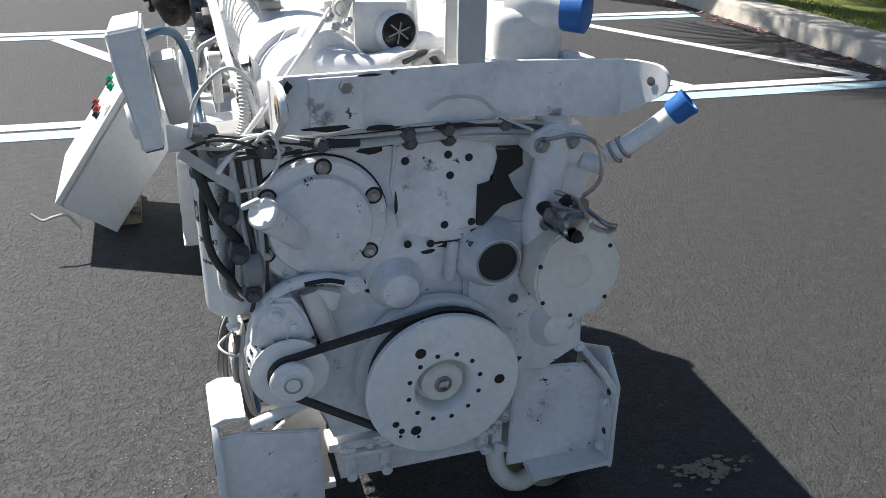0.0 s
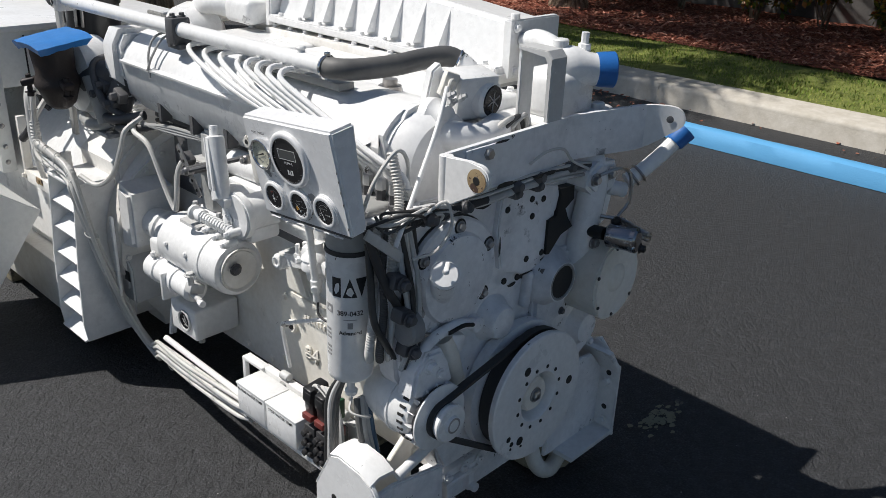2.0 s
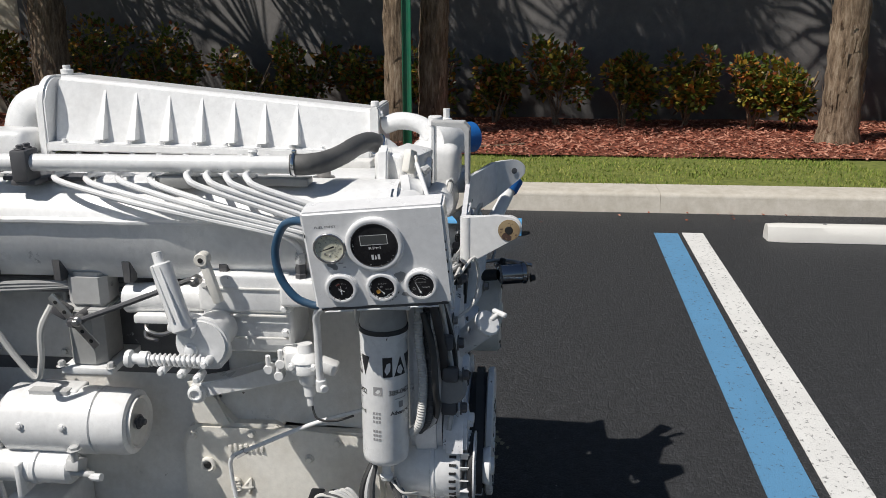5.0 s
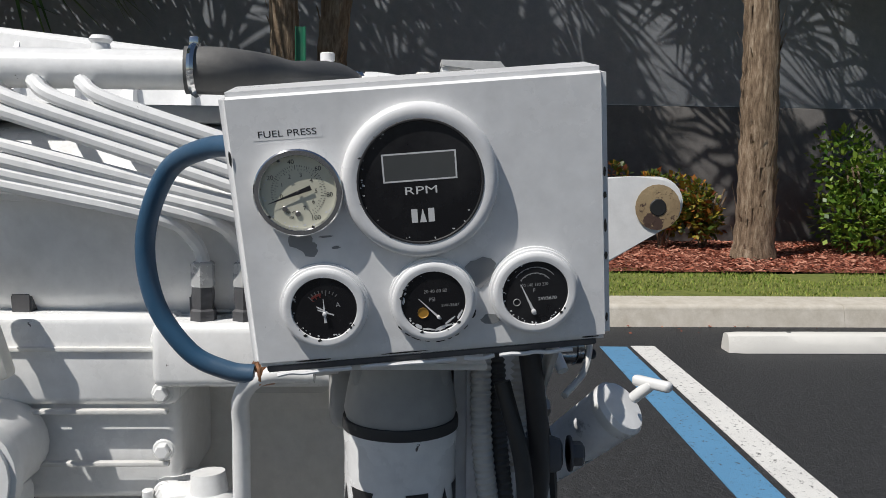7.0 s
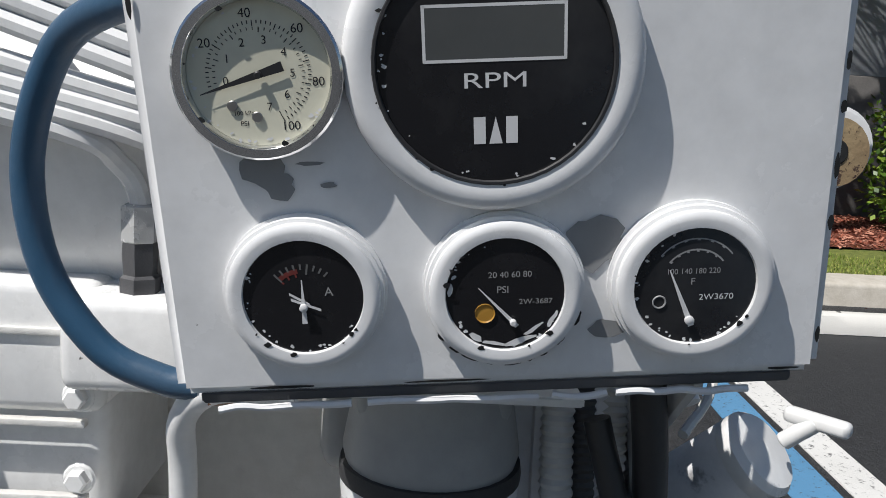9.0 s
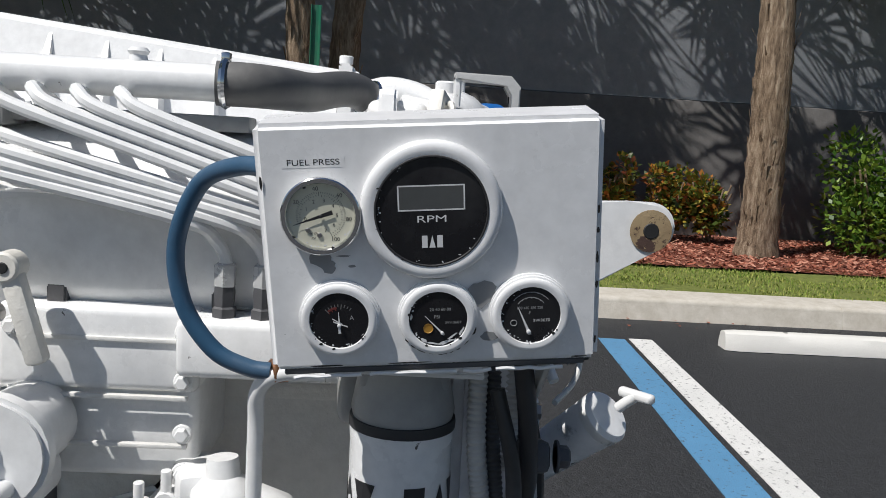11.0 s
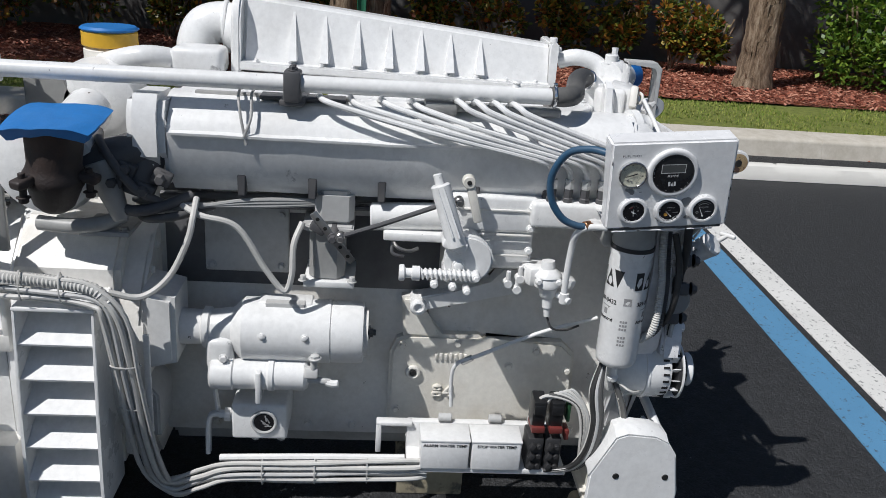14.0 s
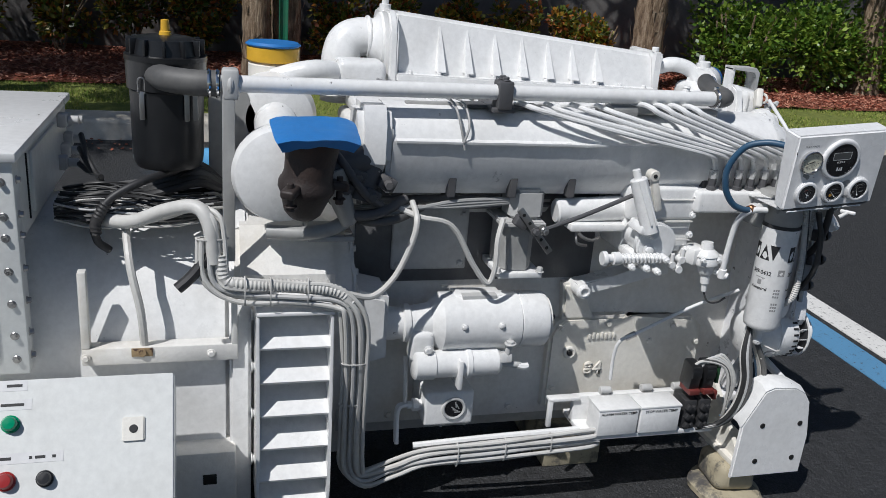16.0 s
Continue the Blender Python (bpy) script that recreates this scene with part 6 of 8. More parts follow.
def instrument(y, z, rad, depth, face, bezel, label, glass=0.75, steps=True, deep=0.78):
    p0, p1 = gp(y, z, 0.0), gp(y, z, 1.0)
    g = rad * glass
    if steps == "smooth":
        prof = [(0, rad * 0.99), (depth * 0.35, rad), (depth * 0.7, rad * 0.985), (depth * 0.92, rad * 0.95), (depth, rad * 0.90), (depth, rad * 0.85), (depth * 0.93, g * 1.01), (depth * 0.7, g * 0.99)]
    elif steps:
        prof = [(0, rad * 1.035), (depth * 0.20, rad * 1.035), (depth * 0.24, rad * 0.985), (depth * 0.40, rad * 0.985), (depth * 0.44, rad * 1.01), (depth * 0.58, rad * 1.0), (depth * 0.62, rad * 0.955), (depth * 0.88, rad * 0.95), (depth * 0.98, rad * 0.915), (depth * 1.0, rad * 0.85), (depth * 0.95, g * 1.01), (depth * 0.7, g * 0.99)]
    else:
        prof = [(0, rad * 0.97), (depth * 0.7, rad * 0.98), (depth * 0.9, rad), (depth, rad * 0.97), (depth, g * 1.04), (depth * 0.9, g * 1.01), (depth * 0.4, g)]
    gauge = part("gauge", lathe(B(), p0, p1, prof, 48, cap=False), bezel, panel, label)
    part("dial", rod(B(), gp(y, z, depth * 0.3), gp(y, z, depth * deep), g * 1.0, seg=48, bev=0.0), face, gauge)
    d = depth * deep + 0.00006
    r5 = random.Random(int(rad * 1e5 + y * 1e4))
    for name, material, n, ra, rb, out, big in (("paint_chip", DARK, 6, g * 0.99, g * 1.03, depth * 0.99, 0.0011), ("paint_fleck", PALEINK, 22, g * 0.90, g * 0.985, d + 0.00014, 0.0007)):
        bm = B()
        for k in range(n):
            a, r = r5.uniform(-2.6, 1.2), r5.uniform(ra, rb)
            c, w = gp(y + r * math.cos(a), z + r * math.sin(a), out), big * r5.uniform(0.4, 1.3)
            bm.faces.new([bm.verts.new(c + GY * w * r5.uniform(0.5, 1.6) * math.cos(b) + GZ * w * r5.uniform(0.5, 1.2) * math.sin(b)) for b in (0, 0.8, 1.5, 2.3, 3.1, 3.9, 4.6, 5.4)])
        tagged(part(name, bm, material, gauge, "tiny chips and flecks of paint", smooth=False), kind="stuff")
    return gauge, d


def needle(gauge, y, z, out, angle, l, w, material, tail=0.25, broad=1.6):
    """angle: degrees clockwise from straight up as the reader sees it."""
    a = radians(angle)
    t = -GY * math.sin(a) + GZ * math.cos(a)
    s = GY * math.cos(a) + GZ * math.sin(a)
    p = gp(y, z, out)
    bm = B()
    bm.faces.new([bm.verts.new(q) for q in (p - t * l * tail - s * w * broad, p - t * l * tail + s * w * broad, p + t * l + s * w * 0.3, p + t * l - s * w * 0.3)])
    part("needle", bm, material, gauge, smooth=False)
    part("pivot", lathe(B(), p - GN * 0.0004, p + GN, [(0, w * 2.4), (0.0016, w * 2.4), (0.002, w * 1.6)], 16), material, gauge)


def ticks(gauge, y, z, out, r0, r1, a0, a1, n, w, material, name="scale_mark"):
    bm = B()
    for k in range(n):
        a = radians(a0 + (a1 - a0) * k / (n - 1))
        t = -GY * math.sin(a) + GZ * math.cos(a)
        s = GY * math.cos(a) + GZ * math.sin(a)
        p = gp(y, z, out)
        q = r0 if k % 5 else r0 - (r1 - r0) * 0.8
        bm.faces.new([bm.verts.new(v) for v in (p + t * q - s * w, p + t * q + s * w, p + t * r1 + s * w, p + t * r1 - s * w)])
    tagged(part(name, bm, material, gauge, smooth=False), kind="stuff")


def word(gauge, text, y, z, out, h, material, stretch=1.0, bold=0.0, tilt=0.0):
    a = radians(tilt)
    r, u = -GY * math.cos(a) + GZ * math.sin(a), GZ * math.cos(a) + GY * math.sin(a)
    lettering("lettering", text, gp(y, z, out), r, u, h, material, gauge, 0.00003, bold, stretch)


# tachometer
TY, TZ = -0.002, 0.0340
g, d = instrument(TY, TZ, 0.0580, 0.0095, FACEBLACK, PANEL, "large digital tachometer in a white ring", 0.79, "smooth", 0.80)
bm = B()
for yy, zz, w, h in ((0, 0.0165, 0.0265, 0.0006), (0, -0.0035, 0.0265, 0.0006), (0.0265, 0.0065, 0.0006, 0.0105), (-0.0265, 0.0065, 0.0006, 0.0105)):
    p = gp(TY + yy, TZ + zz + 0.0050, d + 0.00012)
    bm.faces.new([bm.verts.new(p + GY * a * w + GZ * b * h) for a, b in ((-1, -1), (1, -1), (1, 1), (-1, 1))])
part("display_frame", bm, PALEINK, g, "thin white display outline", smooth=False)
bm = B()
p = gp(TY, TZ + 0.0115, d + 0.00006)
bm.faces.new([bm.verts.new(p + GY * a * 0.026 + GZ * b * 0.0099) for a, b in ((-1, -1), (1, -1), (1, 1), (-1, 1))])
part("display", bm, LCD, g, "blank grey display window", smooth=False)
word(g, "RPM", TY, TZ - 0.0063, d + 0.00006, 0.0058, PALEINK, 1.62)
bm = B()
for k, (w, x) in enumerate(((0.0046, 0.0062), (0.0046, 0.0), (0.0046, -0.0062))):
    p = gp(TY + x, TZ - 0.0250, d + 0.00012)
    o = 0.0052
    if k == 1:
        quads = [[(0.0, 1), (0.9, -1), (-0.9, -1)]]
    else:
        quads = [[(0.8, 1), (0.8, -1), (-0.8, -1), (-0.8, 1)]]
    for q in quads:
        bm.faces.new([bm.verts.new(p + GY * a * w * 0.62 + GZ * b * o) for a, b in q])
part("maker_mark", bm, PALEINK, g, "plain pale mark of three block shapes", smooth=False)
part("tach_glass_rim", ring(B(), gp(TY, TZ, 0.0087), GN, 0.0456, 0.0010, 48, 6), RUBBER, g)
# fuel pressure gauge
FY, FZ = 0.087, 0.033
g, d = instrument(FY, FZ, 0.0322, 0.0100, DIAL, CHROME, "chrome-rimmed fuel pressure gauge with cream dial", 0.84, False, 0.55)
ticks(g, FY, FZ, d + 0.00010, 0.0186, 0.0199, -107, 155, 51, 0.00020, INK)
ticks(g, FY, FZ, d + 0.00010, 0.0163, 0.0174, -107, 155, 36, 0.00018, INK)
for k, t in enumerate(("0", "1", "2", "3", "4", "5", "6", "7")):
    a = radians(-100 + 38 * k)
    word(g, t, FY - 0.0128 * math.sin(a), FZ + 0.0128 * math.cos(a), d + 0.00010, 0.0031, INK)
for t, a in (("20", -58), ("40", -8), ("60", 44), ("80", 99), ("100", 152)):
    a = radians(a)
    word(g, t, FY - 0.0226 * math.sin(a), FZ + 0.0226 * math.cos(a), d + 0.00010, 0.0034, INK)
word(g, "PSI", FY + 0.007, FZ - 0.0185, d + 0.00010, 0.0019, INK)
word(g, "100 kPa", FY + 0.007, FZ - 0.0145, d + 0.00010, 0.0017, INK)
needle(g, FY, FZ, d + 0.0014, -107, 0.0235, 0.0006, INK, 0.42, 3.2)
bm = B()
for yy, zz in ((0.011, -0.0115), (0.002, -0.016)):
    rod(bm, gp(FY + yy, FZ + zz, d), gp(FY + yy, FZ + zz, d + 0.0009), 0.0021, seg=12)
pieces("dial_screw", bm, STEEL, g)
bm = B()
p = gp(FY + 0.004, 0.0760, 0.0002)
bm.faces.new([bm.verts.new(p + GY * a * 0.025 + GZ * b * 0.0046) for a, b in ((-1, -1), (1, -1), (1, 1), (-1, 1))])
tag = part("label_strip", bm, PANEL, panel, "white label strip", smooth=False)
word(tag, "FUEL PRESS", FY + 0.004, 0.0755, 0.0003, 0.0048, INK, 1.25)
# three small gauges
AY, AZ = 0.0775, -0.057
g, d = instrument(AY, AZ, 0.033, 0.0095, FACEBLACK, PANEL, "black ammeter in a stepped white ring", 0.745)
needle(g, AY, AZ - 0.004, d + 0.0012, 0, 0.012, 0.0007, PALEINK, 0.6)
word(g, "A", AY - 0.0105, AZ + 0.002, d + 0.00010, 0.0038, GREYINK)
bm = B()
for w, h, yy in ((0.006, 0.0006, -0.001), (0.004, 0.0006, 0.0015)):
    p = gp(AY + yy, AZ - 0.002 + yy, d + 0.0009)
    bm.faces.new([bm.verts.new(p + GY * a * w + GZ * (b * h + a * 0.0025)) for a, b in ((-1, -1), (1, -1), (1, 1), (-1, 1))])
part("pointer_arm", bm, PALEINK, g, smooth=False)
ticks(g, AY, AZ - 0.002, d + 0.00008, 0.0125, 0.0145, -42, -8, 12, 0.0004, BRICK, "red_band")
ticks(g, AY, AZ - 0.002, d + 0.00010, 0.014, 0.0165, -42, 40, 9, 0.0004, DIMINK, "scale_mark")
PY, PZ = -0.005, -0.059
g, d = instrument(PY, PZ, 0.0328, 0.0095, FACEBLACK, PANEL, "black oil pressure gauge in a chipped white ring", 0.745)
needle(g, PY - 0.003, PZ - 0.012, d + 0.0012, -42, 0.021, 0.0006, PALEINK, 0.12)
word(g, "20 40 60 80", PY - 0.002, PZ + 0.0085, d + 0.00010, 0.0026, GREYINK, 1.0)
word(g, "PSI", PY + 0.001, PZ + 0.002, d + 0.00010, 0.0030, GREYINK)
word(g, "2W-3687", PY - 0.0125, PZ - 0.0035, d + 0.00010, 0.0023, GREYINK, 1.1)
bm = B()
rod(bm, gp(PY + 0.0085, PZ - 0.008, d), gp(PY + 0.0085, PZ - 0.008, d + 0.00014), 0.0042, seg=16)
part("oil_symbol", bm, paint("amber_print", (0.46, 0.24, 0.035), 0.5, dirty=0.5, dirt=(0.12, 0.06, 0.02)), g, "dull orange oil symbol")
TY2, TZ2 = -0.083, -0.0585
g, d = instrument(TY2, TZ2, 0.0338, 0.0095, FACEBLACK, PANEL, "black water temperature gauge in a stepped white ring", 0.745)
needle(g, TY2 + 0.002, TZ2 - 0.0145, d + 0.0012, -22, 0.024, 0.0008, PALEINK, 0.12)
word(g, "100 140 180 220", TY2 + 0.001, TZ2 + 0.0065, d + 0.00010, 0.0024, GREYINK, 0.95)
word(g, "F", TY2 + 0.001, TZ2 + 0.002, d + 0.00010, 0.0030, GREYINK)
word(g, "2W3670", TY2 - 0.009, TZ2 - 0.005, d + 0.00010, 0.0026, PALEINK, 1.1)
ticks(g, TY2, TZ2 + 0.002, d + 0.00010, 0.0135, 0.0142, -50, 50, 30, 0.0005, GREYINK)
ticks(g, TY2, TZ2 + 0.002, d + 0.00010, 0.0182, 0.0188, -50, 50, 30, 0.0006, GREYINK)
part("thermo_symbol", ring(B(), gp(TY2 + 0.0145, TZ2 - 0.0065, d + 0.00012), GN, 0.0026, 0.0004, 16, 5), GREYINK, g)
bm = B()
for k in range(9):
    a, w = radians(-150 + 14 * k + rr.uniform(-5, 5)), rr.uniform(0.0016, 0.0042)
    p = gp(PY + 0.0338 * math.cos(a), PZ + 0.0338 * math.sin(a), 0.0025)
    t, s = -GY * math.sin(a) + GZ * math.cos(a), GY * math.cos(a) + GZ * math.sin(a)
    bm.faces.new([bm.verts.new(p + t * w * math.cos(b) * rr.uniform(0.7, 1.3) + s * 0.0009 * math.sin(b) * rr.uniform(0.5, 1.5)) for b in (0, 0.7, 1.4, 2.1, 2.8, 3.5, 4.2, 4.9, 5.6)])
tagged(part("ring_crack", bm, DARK, panel, "cracked paint round the ring", smooth=False), kind="stuff")
bm = B()
for a0, r, w, h in ((-105, 0.0215, 0.0085, 0.0012), (-125, 0.0195, 0.005, 0.0008), (-78, 0.022, 0.006, 0.0010), (-150, 0.0225, 0.004, 0.0010), (-55, 0.0222, 0.0035, 0.0012), (8, 0.0228, 0.003, 0.0008)):
    a = radians(a0)
    p = gp(PY + r * math.cos(a), PZ + r * math.sin(a), 0.0080)
    t, s = -GY * math.sin(a) + GZ * math.cos(a), GY * math.cos(a) + GZ * math.sin(a)
    bm.faces.new([bm.verts.new(p + t * w * math.cos(b) * rr.uniform(0.7, 1.2) + s * h * math.sin(b) * rr.uniform(0.5, 1.5)) for b in (0, 0.7, 1.4, 2.1, 2.8, 3.5, 4.2, 4.9, 5.6)])
tagged(part("paint_flake", bm, PALEINK, panel, "white paint flakes on the gauge glass", smooth=False), kind="stuff")

# ---- fuel filter under the panel ----
filt = thing("fuel_filter", (-0.392, 0.212, 0.58), "tall white spin-on fuel filter with black printing", "filter")
FC = Vector((-0.392, 0.212, 0.012))
part("canister", lathe(B(), FC + Vector((0, 0, 0.583)), FC + Vector((0, 0, 2)), [(0, 0.02), (0.002, 0.043), (0.008, 0.050), (0.02, 0.0525), (0.30, 0.0525), (0.31, 0.0535), (0.318, 0.0535), (0.32, 0.05)], 48), WHITE, filt)
part("seal_gap", lathe(B(), FC + Vector((0, 0, 0.901)), FC + Vector((0, 0, 2)), [(-0.001, 0.050), (-0.001, 0.0545), (0.004, 0.0548), (0.009, 0.0540), (0.009, 0.048)], 40), RUBBER, filt, "dark seal gap")


def on_filter(text, ang, z, h, material, stretch=1.0, bold=0.0, shapes=None):
    """Lettering or bars bent round the filter; ang: degrees from -x towards the front."""
    bm = B()
    if shapes is None:
        cu = bpy.data.curves.new("t", "FONT")
        cu.body, cu.align_x, cu.align_y, cu.offset = text, "CENTER", "CENTER", bold
        tmp = new("tmp", cu)
        bpy.context.view_layer.update()
        me = bpy.data.meshes.new_from_object(tmp.evaluated_get(bpy.context.evaluated_depsgraph_get()))
        bm.from_mesh(me)
        bpy.data.objects.remove(tmp)
        bpy.data.curves.remove(cu)
        bpy.data.meshes.remove(me)
        s = h / 0.7
    else:
        s = h
        for q in shapes:
            bm.faces.new([bm.verts.new((a, b, 0)) for a, b in q])
    bmesh.ops.subdivide_edges(bm, edges=[e for e in bm.edges if e.calc_length() * s > 0.008], cuts=3)
    for v in bm.verts:
        a = radians(ang) + v.co.x * s * stretch / 0.0531
        v.co = FC + Vector((-0.0531 * math.cos(a), -0.0531 * math.sin(a), z + v.co.y * s))
    return part("print", bm, material, filt, smooth=False)


MARK = [[(-1.5, 0.5), (-1.5, -0.5), (-0.72, -0.5), (-0.72, 0.5)], [(0.0, 0.5), (-0.58, -0.5), (0.58, -0.5)], [(0.45, 0.5), (0.95, -0.5), (1.45, 0.5)]]
for ang in (50, -70, 170):
    on_filter("", ang, 0.828, 0.046, INK, 0.60, shapes=MARK)
    on_filter("389-0432", ang, 0.766, 0.0115, INK, 0.95, 0.02)
    on_filter("Advanced", ang, 0.718, 0.009, INK, 1.0, 0.03)
    on_filter("", ang, 0.750, 0.003, GREYINK, 1.0, shapes=[[(-5, 0), (5, 0), (5, 0.6), (-5, 0.6)], [(-2, -2), (2, -2), (2, -7), (-2, -7)]])
bars = [[(-3 + 1.6 * (k % 3), 4 - 2.4 * (k // 3)), (-1.8 + 1.6 * (k % 3), 4 - 2.4 * (k // 3)), (-1.8 + 1.6 * (k % 3), 2.6 - 2.4 * (k // 3)), (-3 + 1.6 * (k % 3), 2.6 - 2.4 * (k // 3))] for k in range(9)]
on_filter("", -8, 0.705, 0.0042, GREYINK, 1.0, shapes=bars)
on_filter("", -8, 0.662, 0.0042, GREYINK, 1.0, shapes=bars)
on_filter("", -8, 0.772, 0.010, GREYINK, 1.0, shapes=[[(-1, 1), (-1, -1), (1, -1), (1, 1)]])
bm = B()
lathe(bm, FC + Vector((0, 0, 0.906)), FC + Vector((0, 0, 2)), [(0, 0.050), (0.012, 0.053), (0.03, 0.05), (0.05, 0.046), (0.085, 0.046)], 36)
box(bm, FC + Vector((0.04, 0.0, 0.965)), (0.14, 0.09, 0.06), (0, 0, 0), 0.012, 3)
box(bm, FC + Vector((0.10, 0.02, 0.93)), (0.16, 0.10, 0.09), (0, 0, 0), 0.014, 3)
for yy in (-0.03, 0.03):
    hexbolt(bm, FC + Vector((-0.03, yy, 0.985)), (0, 0, 1), 0.010)
part("filter_head", bm, GREY, filt, "dusty cast filter head")
bm = B()
prism(bm, [(-0.48, 0.14), (-0.48, 0.30), (-0.30, 0.30), (-0.30, 0.14)], "z", 0.986, 0.991, 0.001)
part("panel_shelf", bm, WHITE, filt)
valve = part("drain_valve", lathe(B(), FC + Vector((0, 0, 0.585)), FC + Vector((0, 0, 0)), [(0, 0.018), (0.015, 0.018), (0.018, 0.010), (0.04, 0.010), (0.045, 0.016), (0.055, 0.014), (0.06, 0.006)], 14), WHITE, filt)


# ---- starter motor ----
st = thing("starter_motor", (-0.30, 1.03, 0.46), "white-painted starter motor with its solenoid below", "starter motor")
SX, SZ = -0.262, 0.590
part("motor_body", lathe(B(), (SX, 0.862, SZ), (SX, 2, SZ), [(0, 0.064), (0.004, 0.080), (0.018, 0.083), (0.085, 0.083), (0.087, 0.080), (0.090, 0.085), (0.315, 0.085), (0.328, 0.074), (0.345, 0.056), (0.40, 0.048), (0.405, 0.055), (0.42, 0.055), (0.425, 0.045), (0.53, 0.052)], 48), WHITE, st)
part("end_cap_face", rod(B(), (SX, 0.863, SZ), (SX, 0.858, SZ), 0.066, seg=32), CAST, st)
bm = B()
rod(bm, (SX - 0.02, 0.86, SZ + 0.01), (SX - 0.02, 0.832, SZ + 0.01), 0.008)
hexbolt(bm, (SX - 0.02, 0.85, SZ + 0.01), (0, -1, 0), 0.013, 0.008)
part("end_stud", bm, IRON, st, "dark end terminal stud")
bm = B()
for y in (1.014, 1.123):
    hexbolt(bm, (-0.3455, y, 0.608), (-1, 0, 0.1), 0.007, 0.004)
pieces("pole_screw", bm, WHITE, st)
part("name_plate", prism(B(), [(1.02, 0.664), (1.12, 0.664), (1.12, 0.679), (1.02, 0.679)], "x", -0.295, -0.268, 0.001), DULL, st, "worn illegible plate")
bm = B()
span(bm, (-0.285, 1.0, 0.660), (-0.22, 1.14, 0.677), 0.006, 3)
part("terminal_cover", bm, WHITE, st)
bm = B()
lathe(bm, (-0.322, 1.26, 0.487), (-0.322, 0, 0.487), [(0, 0.034), (0.006, 0.043), (0.06, 0.044), (0.064, 0.040), (0.15, 0.040), (0.154, 0.044), (0.166, 0.044), (0.169, 0.040), (0.245, 0.040), (0.255, 0.032)], 32)
part("solenoid", bm, WHITE, st, "white solenoid cylinder")
bm = B()
box(bm, (-0.30, 1.235, 0.54), (0.06, 0.07, 0.09), (0, 0, 0), 0.016, 3)
hexbolt(bm, (-0.338, 1.221, 0.539), (-1, 0, 0), 0.010)
box(bm, (-0.335, 1.13, 0.47), (0.075, 0.014, 0.09), (0, 0, 0), 0.004)
pieces("solenoid_yoke", bm, WHITE, st)
bm = B()
box(bm, (-0.335, 0.995, 0.505), (0.05, 0.035, 0.03), (0, 20, 0), 0.006)
rod(bm, (-0.345, 1.01, 0.49), (-0.345, 0.945, 0.482), 0.009)
rod(bm, (-0.345, 0.992, 0.50), (-0.352, 0.987, 0.56), 0.009)
hexbolt(bm, (-0.352, 0.987, 0.553), (0, 0, 1), 0.012)
part("terminal_stud", bm, DULL, st, "dusty terminal studs")
part("brush_lead", tube(B(), [(-0.345, 0.955, 0.481), (-0.35, 0.94, 0.48), (-0.352, 0.925, 0.482)], 0.010, 8), WHITE, st)
bm = B()
prism(bm, [(1.34, 0.52), (1.34, 0.70), (1.42, 0.72), (1.42, 0.50)], "x", -0.345, -0.18, 0.012)
part("nose_housing", bm, WHITE, st)

# ---- oil sensor box and pipes under the starter ----
sen = thing("sensor_box", (-0.29, 1.13, 0.28), "square white sensor box with round dark sight glass", "sensor")
part("sensor_body", span(B(), (-0.308, 1.062, 0.278), (-0.15, 1.21, 0.385), 0.008, 3), WHITE, sen)
part("sight_rim", ring(B(), (-0.310, 1.123, 0.333), (1, 0, 0), 0.032, 0.005, 32), DULL, sen)
part("sight_glass", rod(B(), (-0.312, 1.123, 0.333), (-0.306, 1.123, 0.333), 0.030, seg=32), FACEBLACK, sen, "dark sight glass")
bm = B()
for k in range(5):
    box(bm, (-0.3125, 1.112 + 0.006 * (k % 3), 0.322 + 0.006 * k), (0.002, 0.018, 0.003), (20 * k, 0, 0), 0)
pieces("glass_streak", bm, GREYINK, sen)
bm = B()
lathe(bm, (-0.26, 1.205, 0.325), (-0.26, 2, 0.325), [(0, 0.016), (0.012, 0.016), (0.014, 0.02), (0.03, 0.02), (0.032, 0.012), (0.045, 0.012)], 8)
part("union", bm, WHITE, sen)
for dx in (0, 0.012):
    part("sensor_pipe", tube(B(), [(-0.26, 1.245, 0.325), (-0.262 + dx, 1.272, 0.32), (-0.268 + dx, 1.28, 0.29), (-0.28 + dx, 1.28, 0.21)], 0.007, 8), WHITE, sen)
part("sensor_pipe", tube(B(), [(-0.25, 1.262, 0.48), (-0.26, 1.262, 0.42), (-0.25, 1.255, 0.33)], 0.007, 8), WHITE, sen)
bm = B()
for y in (1.08, 1.15):
    hexbolt(bm, (-0.28, y, 0.285), (0, 0, -1), 0.012, 0.02)
pieces("base_bolt", bm, DULL, sen)

